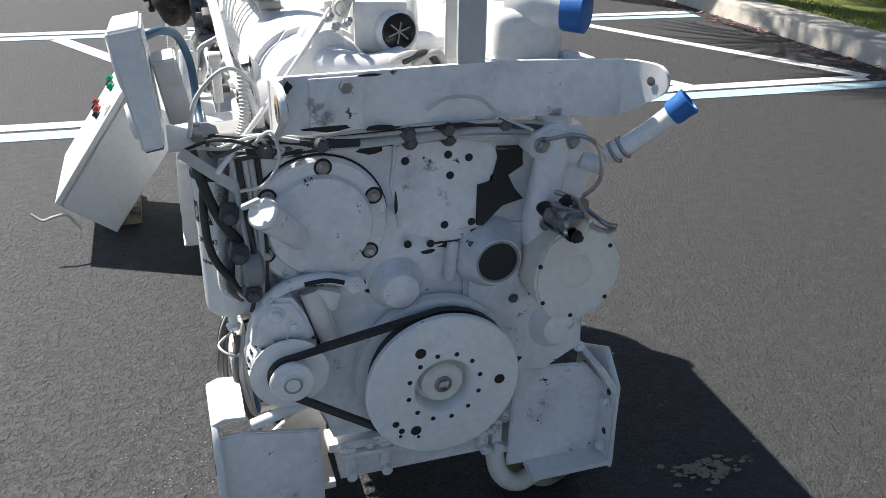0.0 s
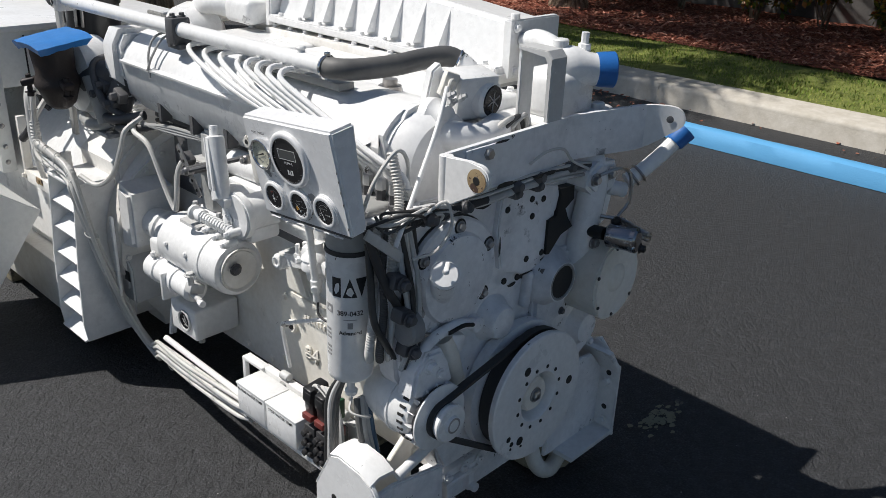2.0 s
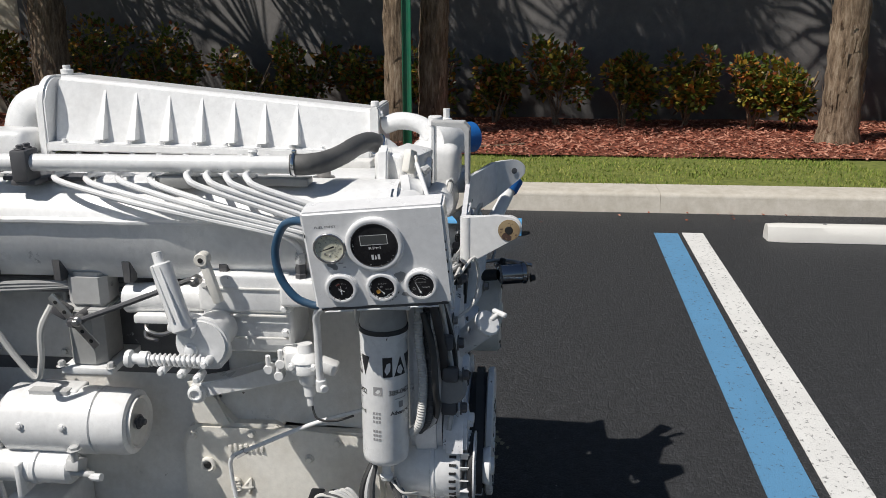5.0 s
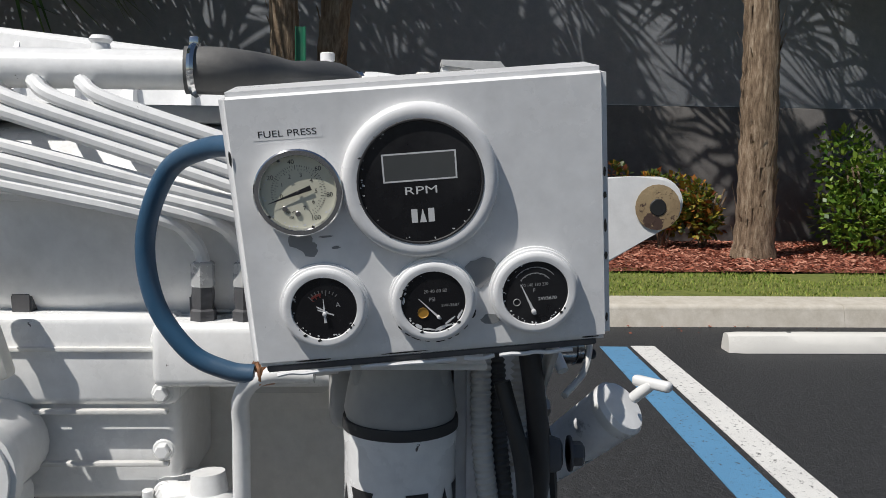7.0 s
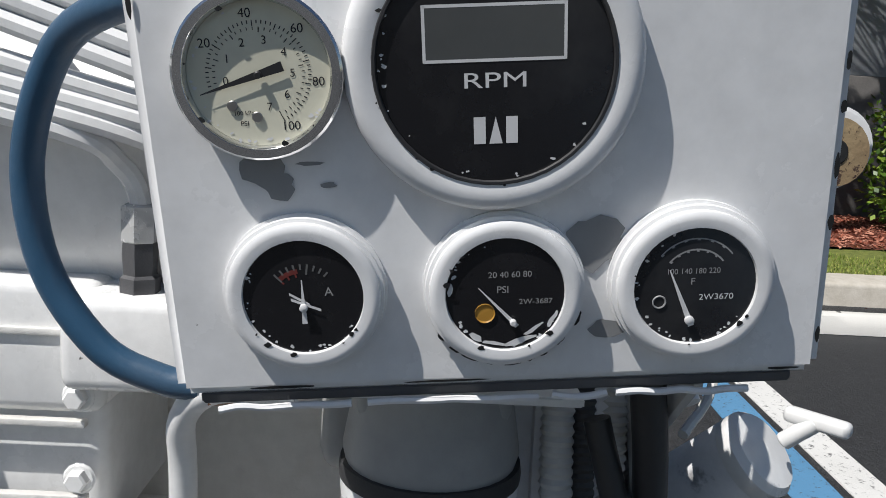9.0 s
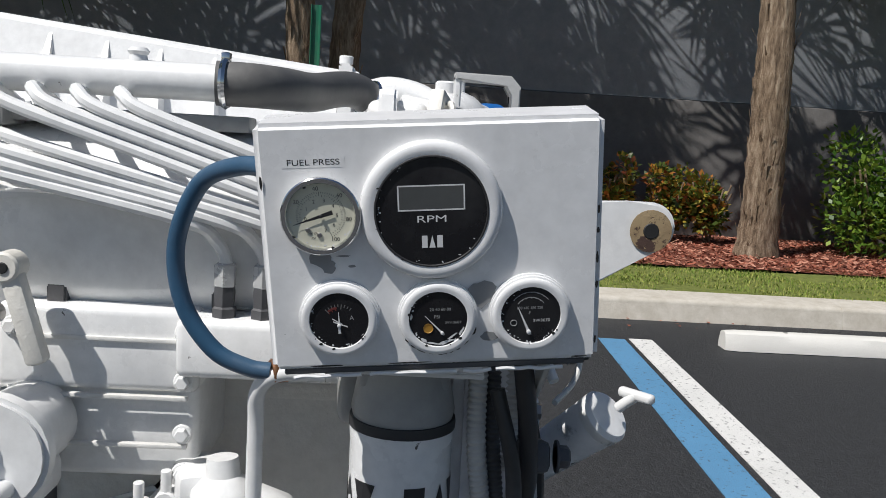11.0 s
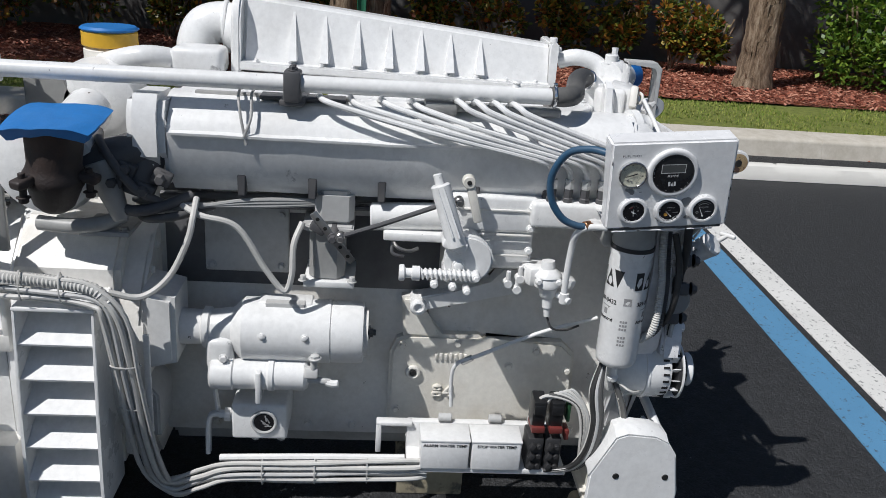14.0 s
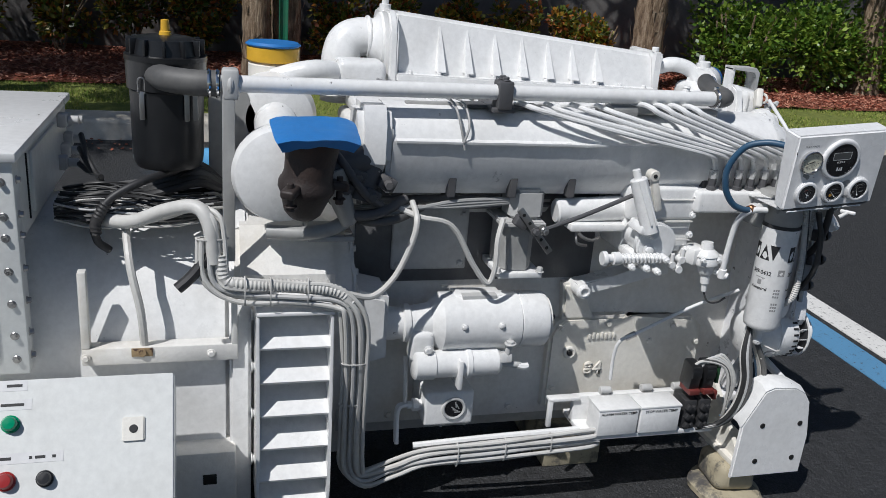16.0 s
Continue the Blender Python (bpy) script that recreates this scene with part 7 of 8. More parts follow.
# ---- governor actuator ----
gov = thing("governor_actuator", (-0.25, 0.965, 0.72), "grey-painted governor actuator with lever", "actuator")
bm = B()
prism(bm, [(-0.285, 0.940), (-0.285, 0.995), (-0.262, 1.012), (-0.17, 1.012), (-0.16, 0.99), (-0.16, 0.935), (-0.18, 0.920), (-0.262, 0.920)], "z", 0.745, 0.885, 0.006)
part("actuator_case", bm, GREY, gov)
part("mid_flange", prism(B(), [(-0.300, 0.900), (-0.300, 1.005), (-0.285, 1.030), (-0.155, 1.030), (-0.155, 0.900)], "z", 0.880, 0.896, 0.004), DULL, gov)
bm = B()
prism(bm, [(-0.282, 0.914), (-0.282, 0.982), (-0.262, 1.000), (-0.16, 1.000), (-0.155, 0.985), (-0.155, 0.910), (-0.262, 0.900)], "z", 0.896, 0.982, 0.010)
part("actuator_cap", bm, CAPGREY, gov, "pale grey rounded cap")
bm = B()
span(bm, (-0.300, 0.894, 0.730), (-0.14, 1.024, 0.747), 0.003)
part("base_plate", bm, WHITE, gov)
bm = B()
for y in (0.90, 1.025):
    hexbolt(bm, (-0.292, y, 0.746), (0, 0, 1), 0.009, 0.012)
pieces("base_bolt", bm, DULL, gov)
bm = B()
box(bm, (-0.345, 0.949, 0.885), (0.006, 0.020, 0.160), (0, 0, 0), 0.003)
lever = part("lever", bm, STEEL, gov, "perforated steel lever")
lever.rotation_euler = (0, 0, 0)
bmesh_rot = Matrix.Rotation(radians(-39), 4, "X")
for v in lever.data.vertices:
    q = Vector(v.co) + Vector(gov.location) - Vector((-0.345, 0.949, 0.885))
    v.co = bmesh_rot @ q + Vector((-0.345, 0.949, 0.885)) - Vector(gov.location)
bm = B()
for k in (-2, -1, 1, 2):
    q = Vector((-0.345, 0.949, 0.885)) + bmesh_rot @ Vector((0, 0, 0.03 * k))
    rod(bm, q + Vector((-0.0045, 0, 0)), q + Vector((-0.003, 0, 0)), 0.005, seg=10)
pieces("lever_hole", bm, DARK, lever)
bm = B()
rod(bm, (-0.350, 0.949, 0.885), (-0.26, 0.949, 0.885), 0.013)
hexbolt(bm, (-0.349, 0.949, 0.885), (-1, 0, 0), 0.010, 0.012)
box(bm, (-0.325, 0.985, 0.905), (0.03, 0.04, 0.030), (30, 0, 0), 0.005)
part("lever_hub", bm, IRON, gov)
part("link_rod", tube(B(), [(-0.356, 0.935, 0.890), (-0.36, 0.82, 0.934), (-0.352, 0.69, 0.984), (-0.345, 0.645, 1.0)], 0.0065, 8), IRON, gov, "thin steel link rod")
bm = B()
for p in ((-0.356, 0.930, 0.892), (-0.35, 0.645, 0.995)):
    rod(bm, Vector(p) + Vector((-0.012, 0, 0)), Vector(p) + Vector((0.012, 0, 0)), 0.012)
    hexbolt(bm, Vector(p) + Vector((-0.012, 0, 0)), (-1, 0, 0), 0.008)
pieces("rod_end", bm, STEEL, gov)
wires = thing("governor_leads", (-0.3, 1.1, 0.72), "thin grey leads looping down from the actuator", "wiring")
part("lead", tube(B(), [(-0.29, 1.34, 0.945), (-0.335, 1.272, 0.924), (-0.337, 1.182, 0.898), (-0.335, 1.114, 0.789), (-0.335, 1.067, 0.733), (-0.335, 1.049, 0.779), (-0.325, 1.046, 0.855), (-0.30, 1.027, 0.906)], 0.008, 8), CABLE, wires)
part("lead", tube(B(), [(-0.30, 1.285, 0.955), (-0.355, 1.283, 0.925), (-0.37, 1.295, 0.869), (-0.385, 1.338, 0.78), (-0.41, 1.40, 0.735), (-0.43, 1.47, 0.752)], 0.008, 8), CABLE, wires)
for k in range(3):
    part("lead", tube(B(), [(-0.25, 1.45, 0.93), (-0.30, 1.36, 0.94 - 0.01 * k), (-0.28, 1.15, 0.935 + 0.008 * k), (-0.24, 0.9, 0.945)], 0.006, 7), GREY, wires)

# ---- fuel injection pump housing with its shut-off gear ----
ip = thing("injection_pump", (-0.25, 0.6, 0.72), "white-painted fuel injection pump housing with levers", "fuel pump")
part("pump_housing", span(B(), (-0.31, 0.44, 0.905), (-0.14, 0.66, 1.0), 0.01, 3), WHITE, ip)
part("lower_housing", span(B(), (-0.295, 0.442, 0.80), (-0.14, 0.658, 0.915), 0.012, 3), WHITE, ip)
part("front_gallery", span(B(), (-0.335, 0.10, 0.93), (-0.14, 0.46, 0.996), 0.01, 3), WHITE, ip)
part("barrel", rod(B(), (-0.255, 0.64, 0.925), (-0.255, 0.86, 0.915), 0.036, seg=24), WHITE, ip)
part("barrel_seat", span(B(), (-0.305, 0.655, 0.868), (-0.17, 0.825, 0.890), 0.005, 2), WHITE, ip)
part("lever_arm", prism(B(), [(0.440, 0.700), (0.585, 0.668), (0.722, 0.632), (0.738, 0.672), (0.63, 0.695), (0.525, 0.725), (0.495, 0.775), (0.440, 0.775)], "x", -0.215, -0.150, 0.006), WHITE, ip)
bm = B()
for z in (0.845, 0.90, 0.965):
    span(bm, (-0.314, 0.45, z - 0.0025), (-0.306, 0.64, z + 0.0025), 0.001)
pieces("housing_seam", bm, CAST, ip)
bm = B()
for y, z in ((0.455, 0.975), (0.455, 0.92), (0.455, 0.86), (0.455, 0.815), (0.64, 0.975)):
    hexbolt(bm, (-0.31, y, z), (-1, 0, 0), 0.008)
for y in (0.28, 0.34, 0.40):
    hexbolt(bm, (-0.27, y, 0.998), (0, 0, 1), 0.010, 0.012)
pieces("housing_bolt", bm, WHITE, ip)
bm = B()
rod(bm, (-0.408, 0.699, 1.052), (-0.43, 0.650, 0.905), 0.0235, seg=20)
rod(bm, (-0.404, 0.707, 1.076), (-0.41, 0.698, 1.046), 0.011)
for s in (-0.008, 0.008):
    tube(bm, [(-0.432 + 0.002, 0.70 + s, 1.05), (-0.452, 0.655 + s, 0.935)], 0.003, 6)
sol = part("shutoff_solenoid", bm, WHITE, ip, "white cylindrical shut-off solenoid")
part("solenoid_hole", rod(B(), (-0.416, 0.704, 1.068), (-0.40, 0.704, 1.068), 0.004, seg=10), DARK, sol)
bm = B()
box(bm, (-0.40, 0.655, 0.91), (0.08, 0.06, 0.03), (20, 0, 0), 0.008)
prism(bm, arc(0.618, 0.868, 0.060, 0, 345, 23), "x", -0.418, -0.392, 0.005)
prism(bm, arc(0.618, 0.868, 0.046, 0, 345, 23), "x", -0.392, -0.30, 0.005)
box(bm, (-0.35, 0.63, 0.815), (0.09, 0.09, 0.04), (0, 0, 0), 0.012)
hexbolt(bm, (-0.42, 0.642, 0.855), (-1, 0, 0), 0.012)
part("lever_bracket", bm, WHITE, ip)
bm = B()
box(bm, (-0.352, 0.610, 1.0), (0.022, 0.022, 0.115), (-16, 0, 0), 0.006)
rod(bm, (-0.366, 0.625, 1.047), (-0.336, 0.625, 1.047), 0.016)
part("throttle_lever", bm, CREAM, ip, "weathered cream throttle lever")
part("lever_eye", rod(B(), (-0.368, 0.625, 1.047), (-0.334, 0.625, 1.047), 0.006, seg=12), DARK, ip)
bm = B()
lathe(bm, (-0.434, 0.785, 0.836), (-0.434, 0, 0.834), [(0, 0.018), (0.003, 0.020), (0.012, 0.020), (0.016, 0.012), (0.03, 0.012), (0.032, 0.018), (0.05, 0.018), (0.052, 0.010), (0.18, 0.010)], 20)
part("spring_rod", bm, WHITE, ip)
bm = B()
tube(bm, [(-0.434 + 0.013 * math.cos(k * 0.9), 0.735 - 0.0115 * k * 0.9 / 6.283 * 1.0, 0.835 + 0.013 * math.sin(k * 0.9)) for k in range(76)], 0.003, 6, 1)
part("spring", bm, WHITE, ip, "white coil spring")
bm = B()
for y, z in ((0.655, 0.81), (0.62, 0.80), (0.70, 0.815), (0.60, 0.835)):
    rod(bm, (-0.45, y, z), (-0.415, y, z), 0.010)
    hexbolt(bm, (-0.45, y, z), (-1, 0, 0), 0.007)
pieces("linkage_pin", bm, WHITE, ip)
bm = B()
rod(bm, (-0.228, 0.720, 0.652), (-0.15, 0.720, 0.652), 0.024)
ring(bm, (-0.230, 0.720, 0.652), (1, 0, 0), 0.015, 0.005)
part("pivot_boss", bm, WHITE, ip)
bm = B()
for y, z in ((0.475, 0.755), (0.50, 0.77), (0.47, 0.785)):
    rod(bm, (-0.325, y, z), (-0.30, y, z), 0.012)
    rod(bm, (-0.318, y, z), (-0.318, y, z + 0.035), 0.006)
pieces("bleed_screw", bm, WHITE, ip)

# ---- priming pump and its pipes ----
pp = thing("priming_pump", (-0.33, 0.40, 0.72), "small white fuel priming pump with curved pipes", "fuel pump")
bm = B()
lathe(bm, (-0.335, 0.405, 0.845), (-0.345, 0.395, 0.70), [(0, 0.017), (0.02, 0.019), (0.033, 0.034), (0.040, 0.036), (0.042, 0.032), (0.058, 0.037), (0.066, 0.035), (0.073, 0.024), (0.093, 0.021), (0.10, 0.014), (0.125, 0.013), (0.128, 0.009), (0.15, 0.008)], 24)
box(bm, (-0.30, 0.43, 0.80), (0.08, 0.07, 0.05), (0, 0, 20), 0.01)
box(bm, (-0.33, 0.355, 0.79), (0.04, 0.05, 0.03), (20, 0, 0), 0.008)
for a in (0.38, 0.43):
    hexbolt(bm, (-0.365, a, 0.80), (-1, 0, 0), 0.007)
part("pump_body", bm, WHITE, pp)
part("feed_pipe", tube(B(), [(-0.372, 0.362, 0.75), (-0.374, 0.364, 0.80), (-0.385, 0.362, 0.90), (-0.40, 0.358, 0.942), (-0.412, 0.335, 0.964), (-0.415, 0.29, 0.966)], 0.0085, 10), WHITE, pp)
bm = B()
rod(bm, (-0.37, 0.362, 0.745), (-0.372, 0.362, 0.775), 0.012)
rod(bm, (-0.35, 0.375, 0.76), (-0.385, 0.35, 0.755), 0.009)
pieces("pipe_union", bm, WHITE, pp)
part("return_wire", tube(B(), [(-0.34, 0.395, 0.70), (-0.35, 0.38, 0.665), (-0.34, 0.34, 0.655), (-0.32, 0.30, 0.66)], 0.003, 6), BLACKCABLE, pp)
bm = B()
tube(bm, [(-0.29, 0.80, 0.868), (-0.31, 0.79, 0.855), (-0.31, 0.76, 0.845), (-0.30, 0.735, 0.850)], 0.005, 8)
tube(bm, [(-0.285, 0.80, 0.866), (-0.30, 0.80, 0.835), (-0.30, 0.77, 0.826)], 0.0045, 8)
pieces("bleed_pipe", bm, STEEL, ip, "short bright bleed pipe")
bh = thing("blue_hose", (-0.40, 0.37, 1.0), "thick dark blue rubber hose bent in a loop behind the panel", "hose")
part("hose", tube(B(), [(-0.512, 0.305, 1.160), (-0.495, 0.332, 1.167), (-0.465, 0.370, 1.168), (-0.435, 0.412, 1.148), (-0.415, 0.438, 1.09), (-0.41, 0.432, 1.03), (-0.41, 0.402, 0.985), (-0.41, 0.368, 0.968), (-0.41, 0.345, 0.965)], 0.0088, 14), BLUEHOSE, bh)
bm = B()
rod(bm, (-0.41, 0.345, 0.965), (-0.40, 0.325, 0.966), 0.0125)
part("copper_ferrule", bm, COPPER, bh)
bm = B()
lathe(bm, (-0.40, 0.33, 0.966), (-0.375, 0.25, 0.97), [(0, 0.015), (0.02, 0.015), (0.022, 0.011), (0.06, 0.011)], 6)
part("fitting", bm, WHITE, bh)

# ---- things between filter and gear case ----
fb = thing("filter_bracket", (-0.36, 0.1, 0.65), "dusty grey brackets, corrugated sleeves and cables behind the filter", "bracket")
bm = B()
box(bm, (-0.33, 0.115, 0.80), (0.03, 0.06, 0.34), (0, 0, 0), 0.01)
rod(bm, (-0.37, 0.07, 0.76), (-0.33, 0.07, 0.76), 0.04)
part("bracket_plate", bm, BARE, fb)
part("brace_strip", box(B(), (-0.395, 0.080, 0.950), (0.17, 0.006, 0.022), (0, 40, 0), 0.002), DULL, fb, "slim pale brace strip")
part("drop_hose", tube(B(), [(-0.44, 0.10, 1.0), (-0.425, 0.088, 0.93), (-0.40, 0.08, 0.86), (-0.365, 0.082, 0.80), (-0.345, 0.10, 0.70)], 0.010, 10), RUBBER, fb, "black rubber hose")
part("drop_hose", tube(B(), [(-0.42, 0.12, 0.96), (-0.43, 0.10, 0.88), (-0.425, 0.095, 0.79), (-0.39, 0.095, 0.72), (-0.35, 0.11, 0.66)], 0.008, 10), BLACKCABLE, fb, "black rubber hose")
for k, (x, y) in enumerate(((-0.395, 0.135), (-0.38, 0.118), (-0.365, 0.105))):
    part("sleeve", tube(B(), [(x + 0.02, y, 0.99), (x, y, 0.90), (x - 0.005, y - 0.01, 0.80), (x - 0.012, y - 0.004, 0.70), (x + 0.01, y + 0.02, 0.655)], 0.010 - 0.001 * k, 9, ridge=0.08 if k < 2 else 0.0), (CABLE, HOSE, DULL)[k], fb, "pale corrugated sleeve")
for k in range(5):
    part("cable", tube(B(), [(-0.37 + 0.012 * k, 0.09, 0.98), (-0.36 + 0.010 * k, 0.07 - 0.01 * (k % 2), 0.85), (-0.35 + 0.006 * k, 0.06, 0.74), (-0.37 + 0.01 * k, 0.07, 0.66)], 0.006, 7), (DULL, BLACKCABLE, CABLE)[k % 3], fb)
bm = B()
for x, z, y in ((-0.375, 0.80, 0.05), (-0.355, 0.71, 0.055), (-0.385, 0.88, 0.06)):
    box(bm, (x, y + 0.015, z), (0.036, 0.036, 0.034), (0, 15, 0), 0.008)
    hexbolt(bm, (x, y - 0.01, z), (0, -1, 0), 0.012, 0.012)
pieces("clip_block", bm, IRON, fb, "dark dusty clip")
for k in range(6):
    o = 0.0105 * (k % 3)
    part("riser_cable", tube(B(), [(-0.375, 0.235, 0.60), (-0.405 - 0.009 * (k // 3), 0.245 + o, 0.52), (-0.420 - 0.009 * (k // 3), 0.235 + o, 0.43), (-0.415 - 0.009 * (k // 3), 0.245 + o, 0.34), (-0.40, 0.275 + o, 0.275), (-0.38, 0.34 + o, 0.25)], 0.0068 + 0.0006 * (k % 2), 8), (HOSE, DULL, CABLE, HOSE, DULL, BLACKCABLE)[k], fb)
for k in range(4):
    part("drop_cable", tube(B(), [(-0.385 + 0.01 * k, 0.20, 0.53), (-0.40 + 0.012 * k, 0.17, 0.45), (-0.385 + 0.008 * k, 0.16, 0.36), (-0.36, 0.20 + 0.02 * k, 0.27)], 0.008, 8), (HOSE, CABLE, DULL, BLUEHOSE)[k], fb)
part("tie_wire", tube(B(), [(-0.40, 0.2, 0.54), (-0.43, 0.17, 0.53), (-0.41, 0.14, 0.52), (-0.38, 0.16, 0.50), (-0.40, 0.19, 0.49)], 0.003, 6), CABLE, fb)

# ---- relay boxes, contactors and cable tray ----
def relay_box(y0, y1, words):
    root = thing("relay_box", (-0.36, (y0 + y1) / 2, 0.25), "small white relay box with black printed line, on the tray", "relay box", "relay boxes")
    part("box_body", span(B(), (-0.397, y0, 0.256), (-0.317, y1, 0.342), 0.005, 2), WHITE, root)
    part("box_lid", span(B(), (-0.3985, y0 - 0.002, 0.340), (-0.314, y1 + 0.002, 0.347), 0.002), WHITE, root)
    lettering("lettering", words, (-0.3975, (y0 + y1) / 2, 0.330), (0, -1, 0), (0, 0, 1), 0.0085, INK, root, 0.0004, 0.02, 1.0)


relay_box(0.570, 0.700, "ALARM WATER TEMP")
relay_box(0.430, 0.563, "STOP WATER TEMP")
tray = thing("cable_tray", (-0.36, 0.75, 0.22), "white steel bracket rail carrying cables along the sump", "cable tray")
bm = B()
span(bm, (-0.387, 0.30, 0.238), (-0.22, 0.735, 0.255), 0.004)
span(bm, (-0.29, 0.30, 0.24), (-0.265, 0.735, 0.335), 0.004)
span(bm, (-0.30, 0.72, 0.325), (-0.27, 0.82, 0.336), 0.003)
span(bm, (-0.30, 0.805, 0.24), (-0.285, 0.82, 0.332), 0.003)
part("rail_plate", bm, WHITE, tray)
bm = B()
for y in (0.63, 0.49, 0.38):
    rod(bm, (-0.28, y - 0.018, 0.345), (-0.28, y + 0.018, 0.345), 0.013)
    hexbolt(bm, (-0.291, y, 0.318), (-1, 0, 0), 0.010, 0.012)
pieces("bush", bm, DULL, tray, "dusty rubber bush")
part("lower_rail", tube(B(), [(-0.36, 0.74, 0.265), (-0.345, 1.0, 0.250), (-0.32, 1.24, 0.225)], 0.010, 8), WHITE, tray)
bm = B()
con = thing("contactor", (-0.37, 0.37, 0.25), "dirty black contactors with red blocks and rusty base", "contactor")
for y in (0.390, 0.342):
    bm = B()
    box(bm, (-0.355, y, 0.425), (0.06, 0.036, 0.085), (0, -6, 0), 0.006)
    box(bm, (-0.375, y, 0.440), (0.03, 0.032, 0.03), (0, 0, 0), 0.004)
    part("contact_block", bm, PLASTIC, con)
    part("red_block", span(B(), (-0.392, y - 0.018, 0.372), (-0.33, y + 0.018, 0.390), 0.003), BRICK, con, "faded red plastic block")
    bm = B()
    span(bm, (-0.385, y - 0.022, 0.248), (-0.31, y + 0.022, 0.352), 0.006)
    for z in (0.27, 0.30, 0.33):
        rod(bm, (-0.395, y - 0.008, z), (-0.38, y - 0.008, z), 0.007)
        box(bm, (-0.39, y + 0.01, z), (0.016, 0.014, 0.018), (30, 0, 0), 0.002)
    part("terminal_block", bm, RUBBER, con, "grimy terminal stack")
for k in range(6):
    part("contactor_wire", tube(B(), [(-0.365, 0.40 - 0.015 * k, 0.45), (-0.37, 0.37 - 0.012 * k, 0.475 + 0.004 * k), (-0.38, 0.30 - 0.005 * k, 0.46), (-0.385, 0.275 - 0.004 * k, 0.40), (-0.375, 0.265, 0.30), (-0.35, 0.25, 0.25)], 0.005, 7), (CABLE, HOSE, CABLE, DULL, CABLE, DULL)[k], con)
part("terminal_strip", span(B(), (-0.375, 0.304, 0.400), (-0.335, 0.314, 0.455), 0.002), BOARD, con, "dull green terminal strip")
part("fuse_block", span(B(), (-0.378, 0.302, 0.345), (-0.335, 0.314, 0.375), 0.002), BRICK, con, "faded red fuse block")
bund = thing("cable_bundle", (-0.44, 1.3, 0.25), "thick bundle of dusty white cables strapped together", "cables")
route = [(-0.365, 0.68, 0.238), (-0.375, 0.74, 0.240), (-0.370, 1.0, 0.225), (-0.350, 1.20, 0.205), (-0.320, 1.29, 0.160), (-0.290, 1.37, 0.112), (-0.310, 1.415, 0.160), (-0.360, 1.430, 0.30), (-0.420, 1.440, 0.53), (-0.45, 1.455, 0.70), (-0.445, 1.50, 0.750), (-0.44, 1.60, 0.762), (-0.43, 1.74, 0.768), (-0.425, 1.79, 0.80), (-0.42, 1.797, 0.90), (-0.41, 1.81, 0.955), (-0.37, 1.86, 0.965), (-0.32, 1.94, 0.92), (-0.25, 2.05, 0.89)]
for k in range(8):
    o = (k - 3.5) * 0.0088
    pts = []
    for i, p in enumerate(route):
        up = i < 6 or 10 <= i <= 12
        jit = 0.003 * math.sin(i * 2.3 + k * 1.7)
        pts.append((p[0] - 0.012 * (k % 2) + jit, p[1] + (0 if up else -o), p[2] + (o if up else 0) + jit * 0.5))
    if k < 4:
        pts = pts[:15]
    part("bundle_cable", tube(B(), pts, 0.0062 if k != 5 else 0.008, 8, 5), (CABLE, DULL)[k % 2 and k == 3], bund)
part("corrugated_sleeve", tube(B(), [(-0.455, 1.46, 0.735), (-0.452, 1.50, 0.770), (-0.447, 1.60, 0.784), (-0.44, 1.72, 0.788), (-0.435, 1.765, 0.80), (-0.43, 1.775, 0.86)], 0.015, 12, ridge=0.08), CABLE, bund, "pale corrugated conduit")
part("conduit_arc", tube(B(), [(-0.43, 1.79, 0.84), (-0.425, 1.80, 0.93), (-0.40, 1.83, 0.97), (-0.36, 1.90, 0.95), (-0.32, 1.98, 0.91), (-0.24, 2.06, 0.89)], 0.017, 12), CABLE, bund, "thick grey-white conduit")
bm = B()
for p, d in (((-0.452, 1.72, 0.775), (0, 1, 0)), ((-0.452, 1.66, 0.772), (0, 1, 0)), ((-0.452, 1.57, 0.770), (0, 1, 0)), ((-0.433, 1.440, 0.56), (0, 0, 1)), ((-0.395, 1.436, 0.42), (0, 0, 1)), ((-0.368, 1.12, 0.214), (0, 1, 0)), ((-0.377, 0.98, 0.226), (0, 1, 0)), ((-0.38, 0.84, 0.234), (0, 1, 0)), ((-0.425, 1.795, 0.90), (0, 0, 1))):
    d, u, v = frame_of(d)
    had = set(bm.verts)
    ring(bm, p, d, 0.037, 0.0022, 22, 6)
    for w in bm.verts:
        if w not in had:
            w.co.x = p[0] + (w.co.x - p[0]) * 0.42
pieces("cable_tie", bm, CABLE, bund, "white cable tie")
part("cable_end", tube(B(), [(-0.42, 1.80, 0.86), (-0.43, 1.84, 0.81), (-0.44, 1.875, 0.78)], 0.014, 9), RUBBER, bund, "black cut cable end")
part("ladder_bracket", span(B(), (-0.385, 1.395, 0.34), (-0.375, 1.41, 0.62), 0.002), WHITE, bund)

